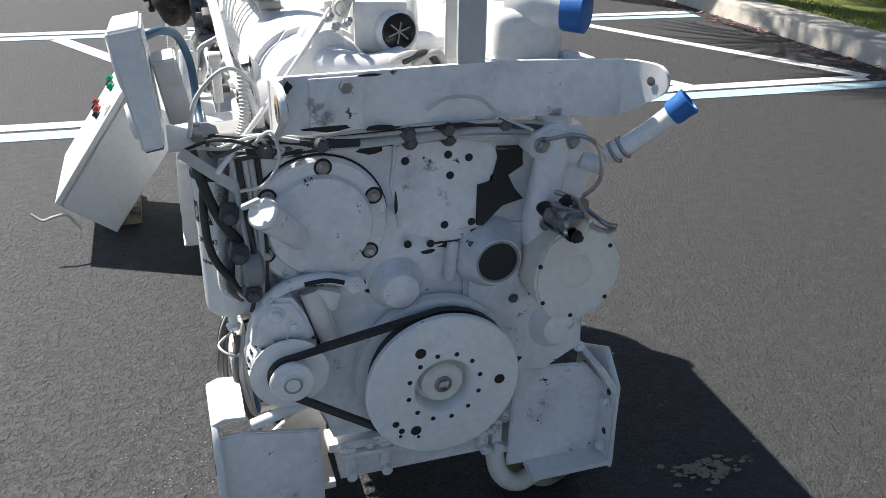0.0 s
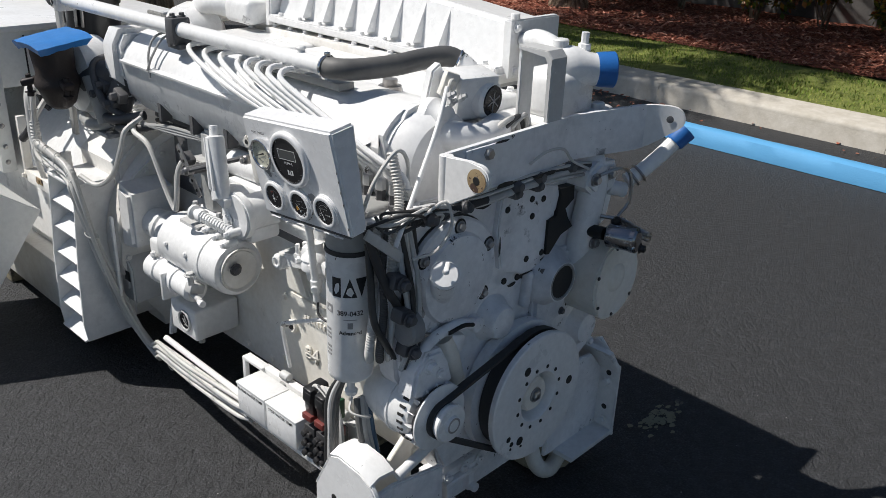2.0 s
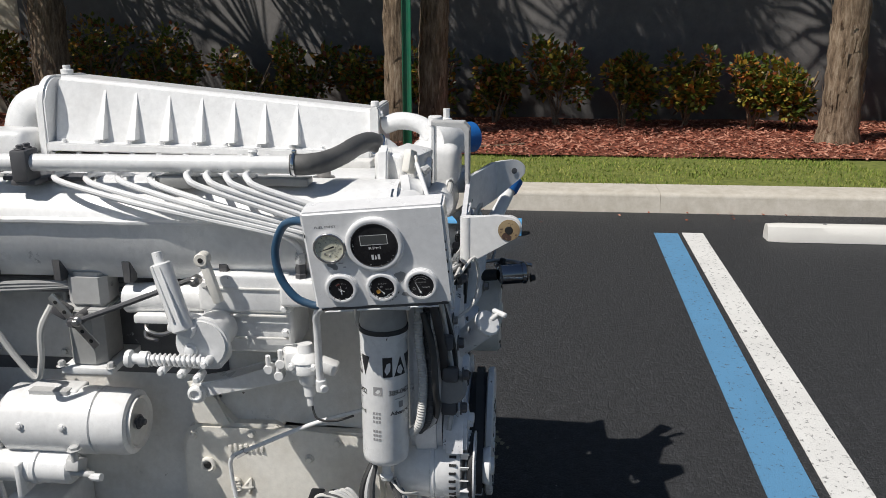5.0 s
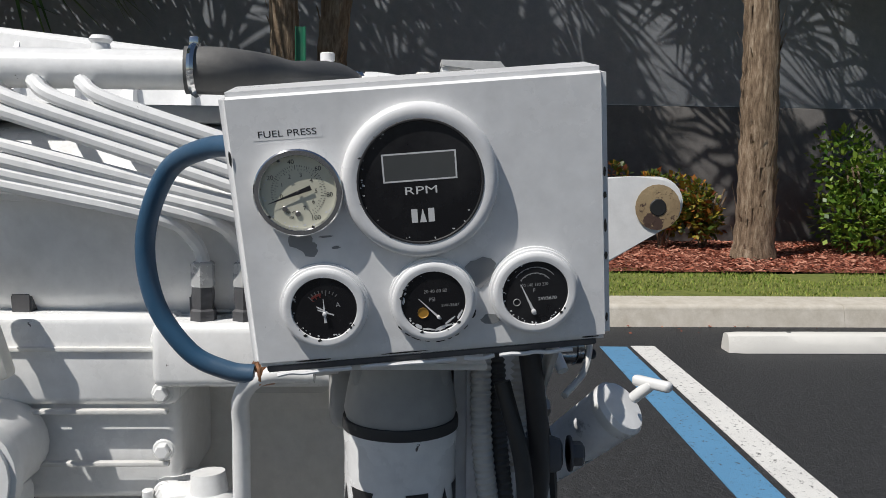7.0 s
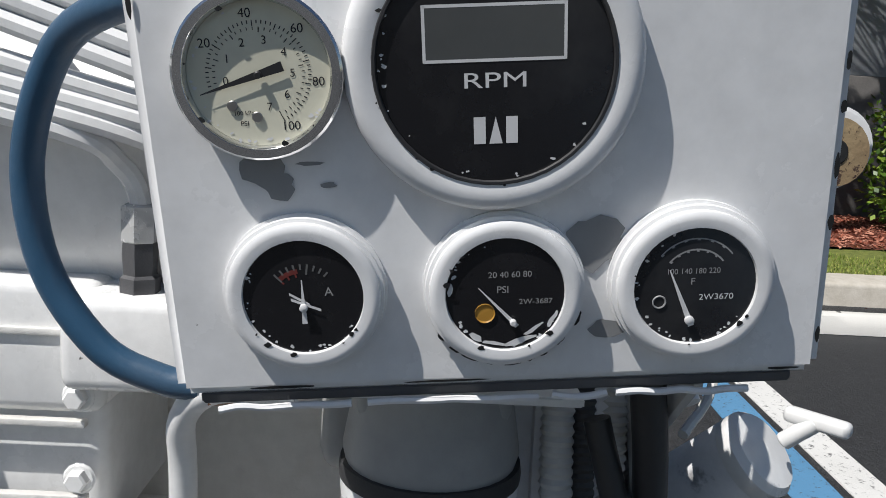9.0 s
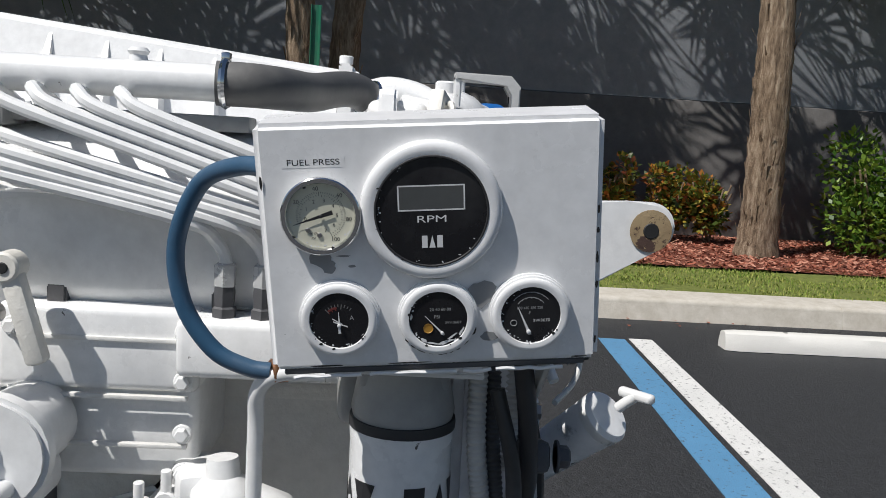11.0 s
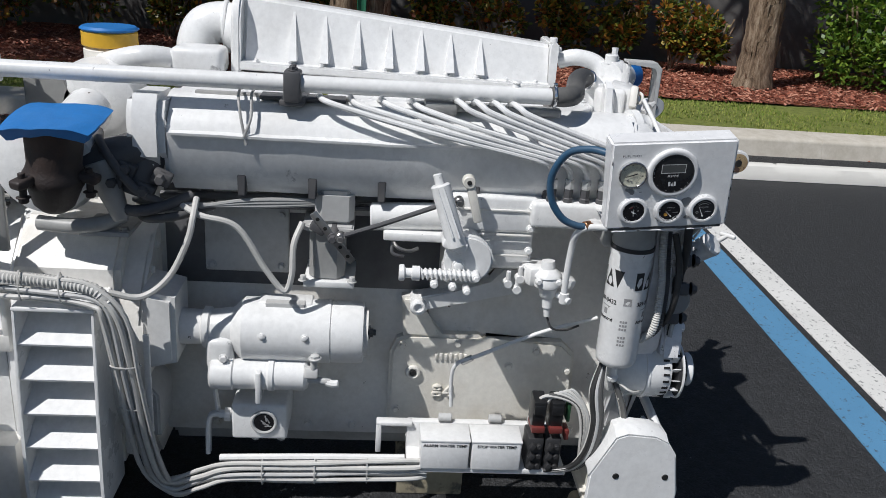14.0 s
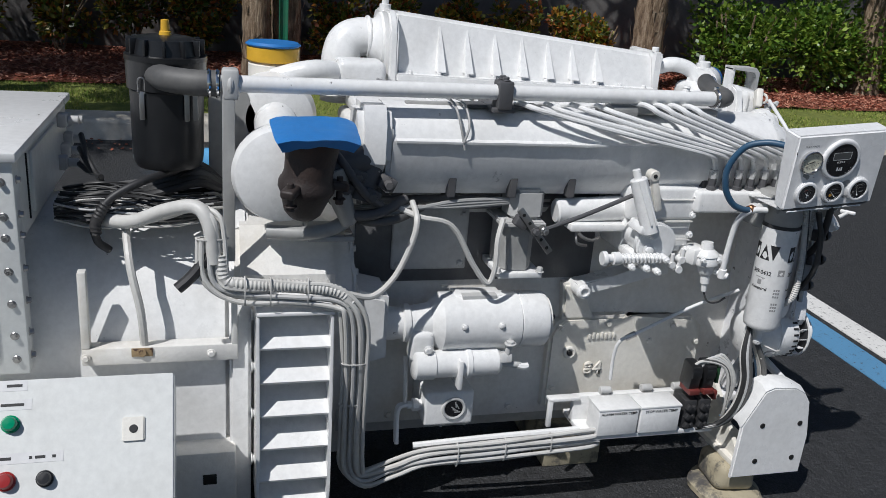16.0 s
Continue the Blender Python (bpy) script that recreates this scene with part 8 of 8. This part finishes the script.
# ---- louvred guard ----
lou = thing("louvre_guard", (-0.40, 1.60, 0.1), "white sheet-steel louvred guard with five sloping slats", "vent guard")
for y, s in ((1.505, 1), (1.688, -1)):
    bm = B()
    prism(bm, [(-0.305, 0.155), (-0.468, 0.155), (-0.476, 0.22), (-0.468, 0.42), (-0.446, 0.70), (-0.30, 0.715)], "y", y - 0.004, y + 0.004, 0.0015)
    part("side_plate", bm, WHITE, lou)
for k in range(6):
    z = 0.645 - 0.092 * k
    x = -0.447 - 0.006 * k
    bm = B()
    vv = [bm.verts.new(p) for p in ((x, 1.509, z - 0.028), (x, 1.684, z - 0.028), (x + 0.115, 1.684, z + 0.04), (x + 0.115, 1.509, z + 0.04), (x + 0.002, 1.509, z - 0.034), (x + 0.002, 1.684, z - 0.034), (x + 0.117, 1.684, z + 0.034), (x + 0.117, 1.509, z + 0.034))]
    for f in ((0, 1, 2, 3), (4, 5, 6, 7), (0, 1, 5, 4), (1, 2, 6, 5), (2, 3, 7, 6), (3, 0, 4, 7)):
        bm.faces.new([vv[i] for i in f])
    part("slat", bm, WHITE, lou)
part("top_plate", span(B(), (-0.448, 1.50, 0.703), (-0.28, 1.692, 0.712), 0.002), WHITE, lou)
# dark sheet standing in for the shade between the slats
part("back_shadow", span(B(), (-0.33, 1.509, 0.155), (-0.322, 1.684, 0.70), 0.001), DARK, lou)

# ---- generator end ----
gen = thing("generator", (0.05, 2.2, 0.1), "white-painted generator body behind the engine", "generator")
bm = B()
prism(bm, [(-0.33, 0.12), (-0.335, 0.56), (-0.29, 0.70), (-0.16, 0.84), (0.02, 0.875), (0.20, 0.84), (0.36, 0.70), (0.40, 0.50), (0.40, 0.12)], "y", 1.745, 2.75, 0.02)
part("stator_case", bm, WHITE, gen)
bm = B()
prism(bm, [(-0.355, 0.10), (-0.36, 0.58), (-0.30, 0.73), (-0.16, 0.865), (0.02, 0.90), (0.22, 0.865), (0.39, 0.72), (0.43, 0.50), (0.43, 0.10)], "y", 1.70, 1.755, 0.008)
part("front_ring", bm, WHITE, gen)
bm = B()
for z in (0.66, 0.52, 0.38, 0.24):
    hexbolt(bm, (-0.345 if z < 0.6 else -0.335, 1.70, z), (0, -1, 0), 0.012)
pieces("ring_bolt", bm, WHITE, gen)
bm = B()
span(bm, (-0.375, 1.735, 0.555), (-0.332, 2.105, 0.600), 0.003)
span(bm, (-0.375, 2.085, 0.60), (-0.345, 2.105, 0.80), 0.003)
span(bm, (-0.375, 1.735, 0.598), (-0.34, 1.75, 0.75), 0.003)
part("angle_frame", bm, CAST, gen, "white angle-iron frame, rusty in one spot")
bm = B()
box(bm, (-0.377, 1.965, 0.588), (0.004, 0.05, 0.022), bevel=0.001)
rod(bm, (-0.376, 1.965, 0.588), (-0.384, 1.965, 0.588), 0.011)
part("rust_spot", bm, ORANGERUST, gen, "rusty bolt")
bm = B()
for y in (2.095, 1.80):
    hexbolt(bm, (-0.376, y, 0.578), (-1, 0, 0), 0.008)
pieces("frame_bolt", bm, CAST, gen)
part("foot_rail", span(B(), (-0.40, 1.74, 0.10), (-0.31, 2.75, 0.30), 0.006), CAST, gen)
part("rail_hole", span(B(), (-0.403, 1.79, 0.205), (-0.398, 1.825, 0.235), 0.002), DARK, gen)
bm = B()
tube(bm, [(-0.28, 2.0, 0.89), (-0.355, 1.985, 0.80), (-0.375, 1.965, 0.70), (-0.36, 1.96, 0.60)], 0.010, 8)
part("earth_lead", bm, CABLE, gen)
for lo, hi in (((-0.38, 1.76, 0.0), (-0.22, 1.95, 0.105)), ((-0.38, 2.45, 0.0), (-0.22, 2.65, 0.105)), ((0.22, 1.8, 0.0), (0.38, 2.0, 0.105)), ((0.22, 2.45, 0.0), (0.38, 2.65, 0.105))):
    root = thing("timber_block", ((lo[0] + hi[0]) / 2, (lo[1] + hi[1]) / 2, 0), "rough timber packing block under the generator", "timber block", "packing blocks")
    part("timber", span(B(), lo, hi, 0.008), TIMBER, root)
dip = thing("dipstick_tube", (-0.30, 0.62, 0.40), "thin bent white dipstick tube beside the engine block", "pipe")
part("tube", tube(B(), [(-0.275, 0.616, 0.38), (-0.285, 0.622, 0.47), (-0.297, 0.612, 0.522), (-0.31, 0.56, 0.555), (-0.31, 0.397, 0.631), (-0.31, 0.25, 0.68)], 0.0055, 10), WHITE, dip)
part("tube_nut", rod(B(), (-0.30, 0.60, 0.529), (-0.307, 0.572, 0.548), 0.009, seg=6), STEEL, dip)
pile = thing("loose_cables", (-0.1, 2.02, 0.88), "tangled heap of loose black, grey and white cables", "cables")
r3 = random.Random(21)
for k in range(84):
    z = 0.880 + 0.0042 * (k % 11)
    x0 = -0.27 + 0.021 * (k % 9)
    sag = r3.uniform(-0.012, 0.040)
    part("cable", tube(B(), [(x0 + 0.06, 2.17, z), (x0 + r3.uniform(-0.02, 0.02), 2.08, z + sag), (x0 + r3.uniform(-0.03, 0.03), 1.99, z + sag * 0.7), (x0 + r3.uniform(-0.02, 0.03), 1.90, z + 0.3 * sag), (x0 + 0.06, 1.80 + r3.uniform(-0.04, 0.03), z)], 0.0030, 6, 4), (CABLE, BLACKCABLE, BLACKCABLE, RUBBER, BLACKCABLE, DULL, RUBBER)[k % 7], pile)
part("black_hose", tube(B(), [(-0.15, 1.88, 0.995), (-0.25, 1.955, 0.992), (-0.28, 2.03, 0.955), (-0.29, 2.065, 0.90), (-0.285, 2.065, 0.85), (-0.27, 2.04, 0.82)], 0.010, 10), RUBBER, pile, "black rubber hose")
part("sleeve_end", tube(B(), [(-0.283, 2.04, 0.945), (-0.29, 2.065, 0.90), (-0.287, 2.067, 0.87)], 0.0135, 10, ridge=0.08), RUBBER, pile)
for k in range(9):
    q = 0.013 * k
    part("black_cable", tube(B(), [(0.02, 2.10, 0.89), (-0.09 + q * 0.6, 2.00, 0.905 + 0.008 * (k % 3)), (-0.15 + q, 1.92, 0.935 + 0.010 * math.sin(k * 2)), (-0.13 + q, 1.83, 0.955 + 0.008 * (k % 4)), (-0.07 + q, 1.77, 0.92)], 0.011 + 0.002 * (k % 3), 9), (RUBBER, BLACKCABLE, HOSE)[k % 3], pile, "black rubber cable")

cab = thing("terminal_cabinet", (0.1, 2.6, 0.46), "tall pale grey steel terminal cabinet on the generator", "cabinet")
part("cabinet_body", span(B(), (-0.40, 2.216, 0.875), (0.36, 2.95, 1.076), 0.005), CABINET, cab)
part("cabinet_front", span(B(), (-0.412, 2.213, 0.56), (-0.357, 2.952, 1.0755), 0.005), CABINET, cab, "pale grey folded front panel")
part("cabinet_roof", span(B(), (-0.425, 2.203, 1.076), (0.372, 2.96, 1.098), 0.004), WHITE, cab)
part("side_hatch", span(B(), (-0.22, 2.208, 0.905), (0.14, 2.2165, 1.055), 0.003), CABINET, cab, "flat grey side hatch")
part("hatch_seam", span(B(), (-0.262, 2.2125, 0.90), (-0.257, 2.2165, 1.06), 0), DARK, cab, "dark vertical seam")
bm = B()
for x, z in ((0.22, 1.045), (0.30, 1.03), (0.31, 0.97), (0.25, 0.95), (0.18, 0.93)):
    box(bm, (x, 2.205, z), (0.045, 0.03, 0.04), bevel=0.008)
    rod(bm, (x, 2.19, z), (x, 2.16, z), 0.013)
pieces("cable_gland", bm, DULL, cab, "grey cable gland")
bm = B()
for z in (1.03, 0.95, 0.90, 0.82, 0.74, 0.66, 0.60):
    hexbolt(bm, (-0.388, 2.214, z), (0, -1, 0), 0.007)
    hexbolt(bm, (-0.411, 2.24, z), (-1, 0, 0), 0.007)
pieces("edge_screw", bm, STEEL, cab)
part("front_door", span(B(), (-0.419, 2.275, 0.60), (-0.411, 2.93, 1.045), 0.003), CABINET, cab)
bm = B()
for k in range(3):
    tube(bm, [(0.18 + 0.05 * k, 2.165, 0.93 + 0.03 * k), (0.12, 2.13, 0.92 + 0.02 * k), (0.05, 2.10, 0.93), (-0.02, 2.08, 0.92 + 0.01 * k)], 0.008, 8)
pieces("cabinet_cable", bm, BLACKCABLE, cab)

# ---- tilted control box leaning on the generator ----
ctl = thing("control_box", (-0.74, 2.2, 0.03), "pale grey control box tilted on its back, with push buttons", "control panel")
KA = Vector((-0.605, 0, 0.645))
kd = Vector((-0.587, 0, -0.810))
kn = Vector((-0.810, 0, 0.587))
Y0, Y1, KL, KD = 1.885, 2.46, 0.537, 0.235


def kp(s, y, out=0.0):
    """A point on the control face: s down the face from its top edge, y along it."""
    return KA + kd * s + Vector((0, y, 0)) + kn * out


bm = B()
q = [KA, KA + kd * KL, KA + kd * KL - kn * KD, KA - kn * KD]
prism(bm, [(p.x, p.z) for p in q], "y", Y0, Y1, 0.006)
part("box_body", bm, CABINET, ctl)
bm = B()
q = [kp(0.004, 0, 0.022), kp(KL - 0.004, 0, 0.022), kp(KL - 0.004, 0, 0.002), kp(0.004, 0, 0.002)]
prism(bm, [(p.x, p.z) for p in q], "y", Y0 - 0.006, Y1 + 0.006, 0.003)
door = part("door", bm, CABINET, ctl, "pale grey sheet-steel door")
part("door_seal", prism(B(), [(p.x, p.z) for p in (kp(0.006, 0, 0.0025), kp(KL - 0.006, 0, 0.0025), kp(KL - 0.006, 0, 0.0005), kp(0.006, 0, 0.0005))], "y", Y0 + 0.004, Y1 - 0.004, 0), RUBBER, ctl)


def button(s, y, r, material, label):
    s -= 0.03
    part("button", lathe(B(), kp(s, y, 0.022), kp(s, y, 1), [(0, r * 1.25), (0.006, r * 1.22), (0.008, r), (0.018, r * 0.97), (0.022, r * 0.8), (0.023, 0)], 24), material, door, label)


button(0.125, 2.204, 0.015, GREEN, "green push button")
button(0.240, 2.208, 0.016, RED, "red push button")
button(0.240, 2.134, 0.014, PLASTIC, "black selector knob")
for k in range(4):
    button(0.14 + 0.12 * (k // 2), 2.30 + 0.08 * (k % 2), 0.014, (PLASTIC, GREEN, PLASTIC, RED)[k], "push button")
bm = B()
for s, y0, y1 in ((0.015, 2.175, 2.25), (0.055, 2.165, 2.25), (0.165, 2.10, 2.26)):
    bm.faces.new([bm.verts.new(p) for p in (kp(s - 0.011, y0, 0.0226), kp(s - 0.011, y1, 0.0226), kp(s + 0.011, y1, 0.0226), kp(s + 0.011, y0, 0.0226))])
pieces("label_plate", bm, PALEINK, door, "white engraved label", smooth=False)
bm = B()
for s, y0, y1 in ((0.015, 2.185, 2.215), (0.055, 2.18, 2.225), (0.165, 2.115, 2.122), (0.165, 2.16, 2.166), (0.165, 2.20, 2.225), (0.165, 2.135, 2.155)):
    bm.faces.new([bm.verts.new(p) for p in (kp(s - 0.003, y0, 0.023), kp(s - 0.003, y1, 0.023), kp(s + 0.003, y1, 0.023), kp(s + 0.003, y0, 0.023))])
pieces("label_print", bm, INK, door, "illegible print", smooth=False)
lk = part("lock_plate", prism(B(), [(p.x, p.z) for p in (kp(0.095, 0, 0.028), kp(0.145, 0, 0.028), kp(0.145, 0, 0.021), kp(0.095, 0, 0.021))], "y", 1.94, 1.985, 0.002), CREAM, door, "square cream lock escutcheon")
part("lock_hole", rod(B(), kp(0.12, 1.962, 0.0275), kp(0.12, 1.962, 0.0295), 0.009, seg=16), INK, lk)
part("support_timber", span(B(), (-0.80, 2.12, 0.0), (-0.64, 2.46, 0.062), 0.006), TIMBER, ctl)
part("loose_wire", tube(B(), [(-0.86, 1.90, 0.10), (-0.90, 1.885, 0.17), (-0.945, 1.872, 0.175), (-0.99, 1.87, 0.165), (-1.03, 1.885, 0.19)], 0.006, 7), CABLE, ctl)

# ---- front top: thermostat housing, strap, small dial, capped pipe ----
th = thing("thermostat_housing", (0.26, 0.18, 1.0), "white cast thermostat housing with blue-taped outlet", "thermostat")
bm = B()
span(bm, (0.14, 0.10, 1.03), (0.33, 0.24, 1.12), 0.02, 3)
box(bm, (0.235, 0.16, 1.17), (0.15, 0.14, 0.12), (0, 0, 0), 0.03, 4)
lathe(bm, (0.22, 0.17, 1.228), (0.345, 0.055, 1.228), [(0, 0.052), (0.03, 0.058), (0.06, 0.055), (0.09, 0.042), (0.12, 0.038)], 28)
rod(bm, (0.235, 0.16, 1.27), (0.235, 0.16, 1.30), 0.02)
box(bm, (0.33, 0.12, 1.10), (0.11, 0.10, 0.06), (0, 0, 10), 0.02, 3)
rod(bm, (0.32, 0.09, 1.12), (0.32, 0.09, 1.145), 0.017)
tube(bm, [(0.29, 0.31, 1.265), (0.275, 0.26, 1.280), (0.265, 0.20, 1.268), (0.25, 0.17, 1.235)], 0.025, 16)
part("housing_body", bm, WHITE, th)
part("vent_plug", lathe(B(), (0.30, 0.135, 1.265), (0.30, 0.135, 2), [(0, 0.016), (0.02, 0.016), (0.022, 0.010), (0.048, 0.010)], 8), WHITE, th)
part("blue_tape", lathe(B(), (0.302, 0.097, 1.228), (0.36, 0.044, 1.228), [(0, 0.041), (0.015, 0.043), (0.045, 0.044), (0.048, 0.040), (0.050, 0.0)], 24), TAPE, th, "blue masking tape over the outlet")
bm = B()
for x, y in ((0.16, 0.115), (0.31, 0.115), (0.16, 0.225), (0.31, 0.225)):
    hexbolt(bm, (x, y, 1.12), (0, 0, 1), 0.010, 0.012)
pieces("housing_bolt", bm, WHITE, th)
strap = thing("lifting_strap", (0.094, 0.08, 1.05), "upright grey-white flat steel strap bent at the top", "bracket")
bm = B()
prism(bm, [(0.055, 1.0), (0.066, 1.0), (0.066, 1.275), (0.075, 1.290), (0.155, 1.294), (0.155, 1.304), (0.07, 1.303), (0.055, 1.287)], "x", 0.066, 0.122, 0.002)
part("strap_plate", bm, DULL, strap)
part("strap_edge", prism(B(), [(0.145, 1.13), (0.145, 1.298), (0.155, 1.298), (0.155, 1.13)], "x", 0.07, 0.118, 0.002), WHITE, strap)
dial = thing("small_gauge", (-0.05, 0.19, 1.10), "white housing with a small round dirty dial", "gauge")
bm = B()
box(bm, (-0.05, 0.195, 1.205), (0.105, 0.075, 0.10), (10, 0, -14), 0.008, 2)
rod(bm, (-0.030, 0.185, 1.192), (-0.0255, 0.145, 1.19), 0.045)
part("dial_housing", bm, WHITE, dial)
part("dial_face", rod(B(), (-0.0262, 0.152, 1.1905), (-0.0252, 0.1425, 1.190), 0.039, seg=28), FACEBLACK, dial, "dirty black dial")
bm = B()
for k in range(3):
    box(bm, (-0.0252, 0.1420 - 0.0002 * k, 1.19), (0.048, 0.0006, 0.003), (0, 40 + 60 * k, 6), 0)
pieces("dial_mark", bm, GREYINK, dial)
inl = thing("water_inlet", (-0.14, 0.18, 1.08), "white cast water fittings with short hoses behind the bar", "pipe fitting")
bm = B()
tube(bm, [(-0.20, 0.20, 1.14), (-0.15, 0.14, 1.13), (-0.09, 0.12, 1.12), (-0.02, 0.13, 1.13)], 0.036, 18)
lathe(bm, (-0.175, 0.20, 1.16), (-0.16, 0.13, 1.165), [(0, 0.05), (0.02, 0.05), (0.03, 0.04), (0.05, 0.035), (0.055, 0)], 24)
tube(bm, [(0.005, 0.28, 1.252), (0.015, 0.255, 1.232), (0.01, 0.225, 1.20), (0.0, 0.21, 1.14)], 0.026, 18)
box(bm, (-0.055, 0.225, 1.195), (0.10, 0.085, 0.11), (0, 0, -20), 0.014, 3)
prism(bm, [(-0.145, 1.185), (-0.125, 1.255), (-0.10, 1.268), (-0.08, 1.235), (-0.075, 1.185)], "y", 0.238, 0.262, 0.004)
span(bm, (-0.22, 0.17, 1.10), (0.15, 0.30, 1.135), 0.012)
part("fitting_body", bm, WHITE, inl)
bm = B()
box(bm, (-0.13, 0.185, 1.235), (0.035, 0.02, 0.055), (0, 20, -20), 0.004)
ring(bm, (-0.135, 0.17, 1.235), (0.3, -1, 0), 0.013, 0.004, 18, 6)
part("flange_ear", bm, CREAM, inl)
for k in range(3):
    part("bent_hose", tube(B(), [(-0.10 + 0.03 * k, 0.13, 1.08), (-0.06 + 0.03 * k, 0.10, 1.14), (0.0 + 0.02 * k, 0.10, 1.155), (0.05 + 0.01 * k, 0.12, 1.10)], 0.007, 9), (CABLE, BLACKCABLE, CABLE)[k], inl)
part("diagonal_pipe", tube(B(), [(-0.155, 0.165, 1.235), (-0.22, 0.13, 1.16), (-0.30, 0.10, 1.07), (-0.40, 0.06, 0.965)], 0.0055, 10), WHITE, inl, "thin white diagonal pipe")
bm = B()
for p in ((-0.15, 0.16, 1.20), (-0.165, 0.15, 1.22), (-0.13, 0.15, 1.21)):
    lathe(bm, p, Vector(p) + Vector((0.3, -0.6, 0.4)), [(0, 0.009), (0.008, 0.009), (0.009, 0.006), (0.018, 0.006)], 6)
part("fitting_nut", bm, DULL, inl)
bm = B()
lathe(bm, (-0.105, 0.40, 1.16), (-0.105, 0.40, 2), [(0, 0.022), (0.012, 0.022), (0.014, 0.028), (0.03, 0.028), (0.032, 0.018), (0.045, 0.018)], 16)
part("filler_stub", bm, STEEL, inl, "dark threaded filler stub")
capped = thing("overflow_pipe", (0.42, 0.0, 0.95), "white pipe stub with a blue-taped end", "pipe")
part("stub", tube(B(), [(0.385, 0.02, 0.94), (0.42, 0.0, 0.965), (0.46, -0.025, 1.005), (0.50, -0.048, 1.05)], 0.0205, 16), WHITE, capped)
part("blue_wrap", lathe(B(), (0.488, -0.042, 1.037), (0.522, -0.062, 1.076), [(0, 0.0235), (0.006, 0.026), (0.03, 0.027), (0.045, 0.029), (0.046, 0.022), (0.03, 0.019)], 18, cap=False), TAPE, capped, "crumpled blue tape")
bm = B()
for p in ((0.40, 0.012, 0.948), (0.415, 0.004, 0.96)):
    ring(bm, p, (0.6, -0.4, 0.6), 0.023, 0.004, 20, 6)
pieces("pipe_clip", bm, STEEL, capped)
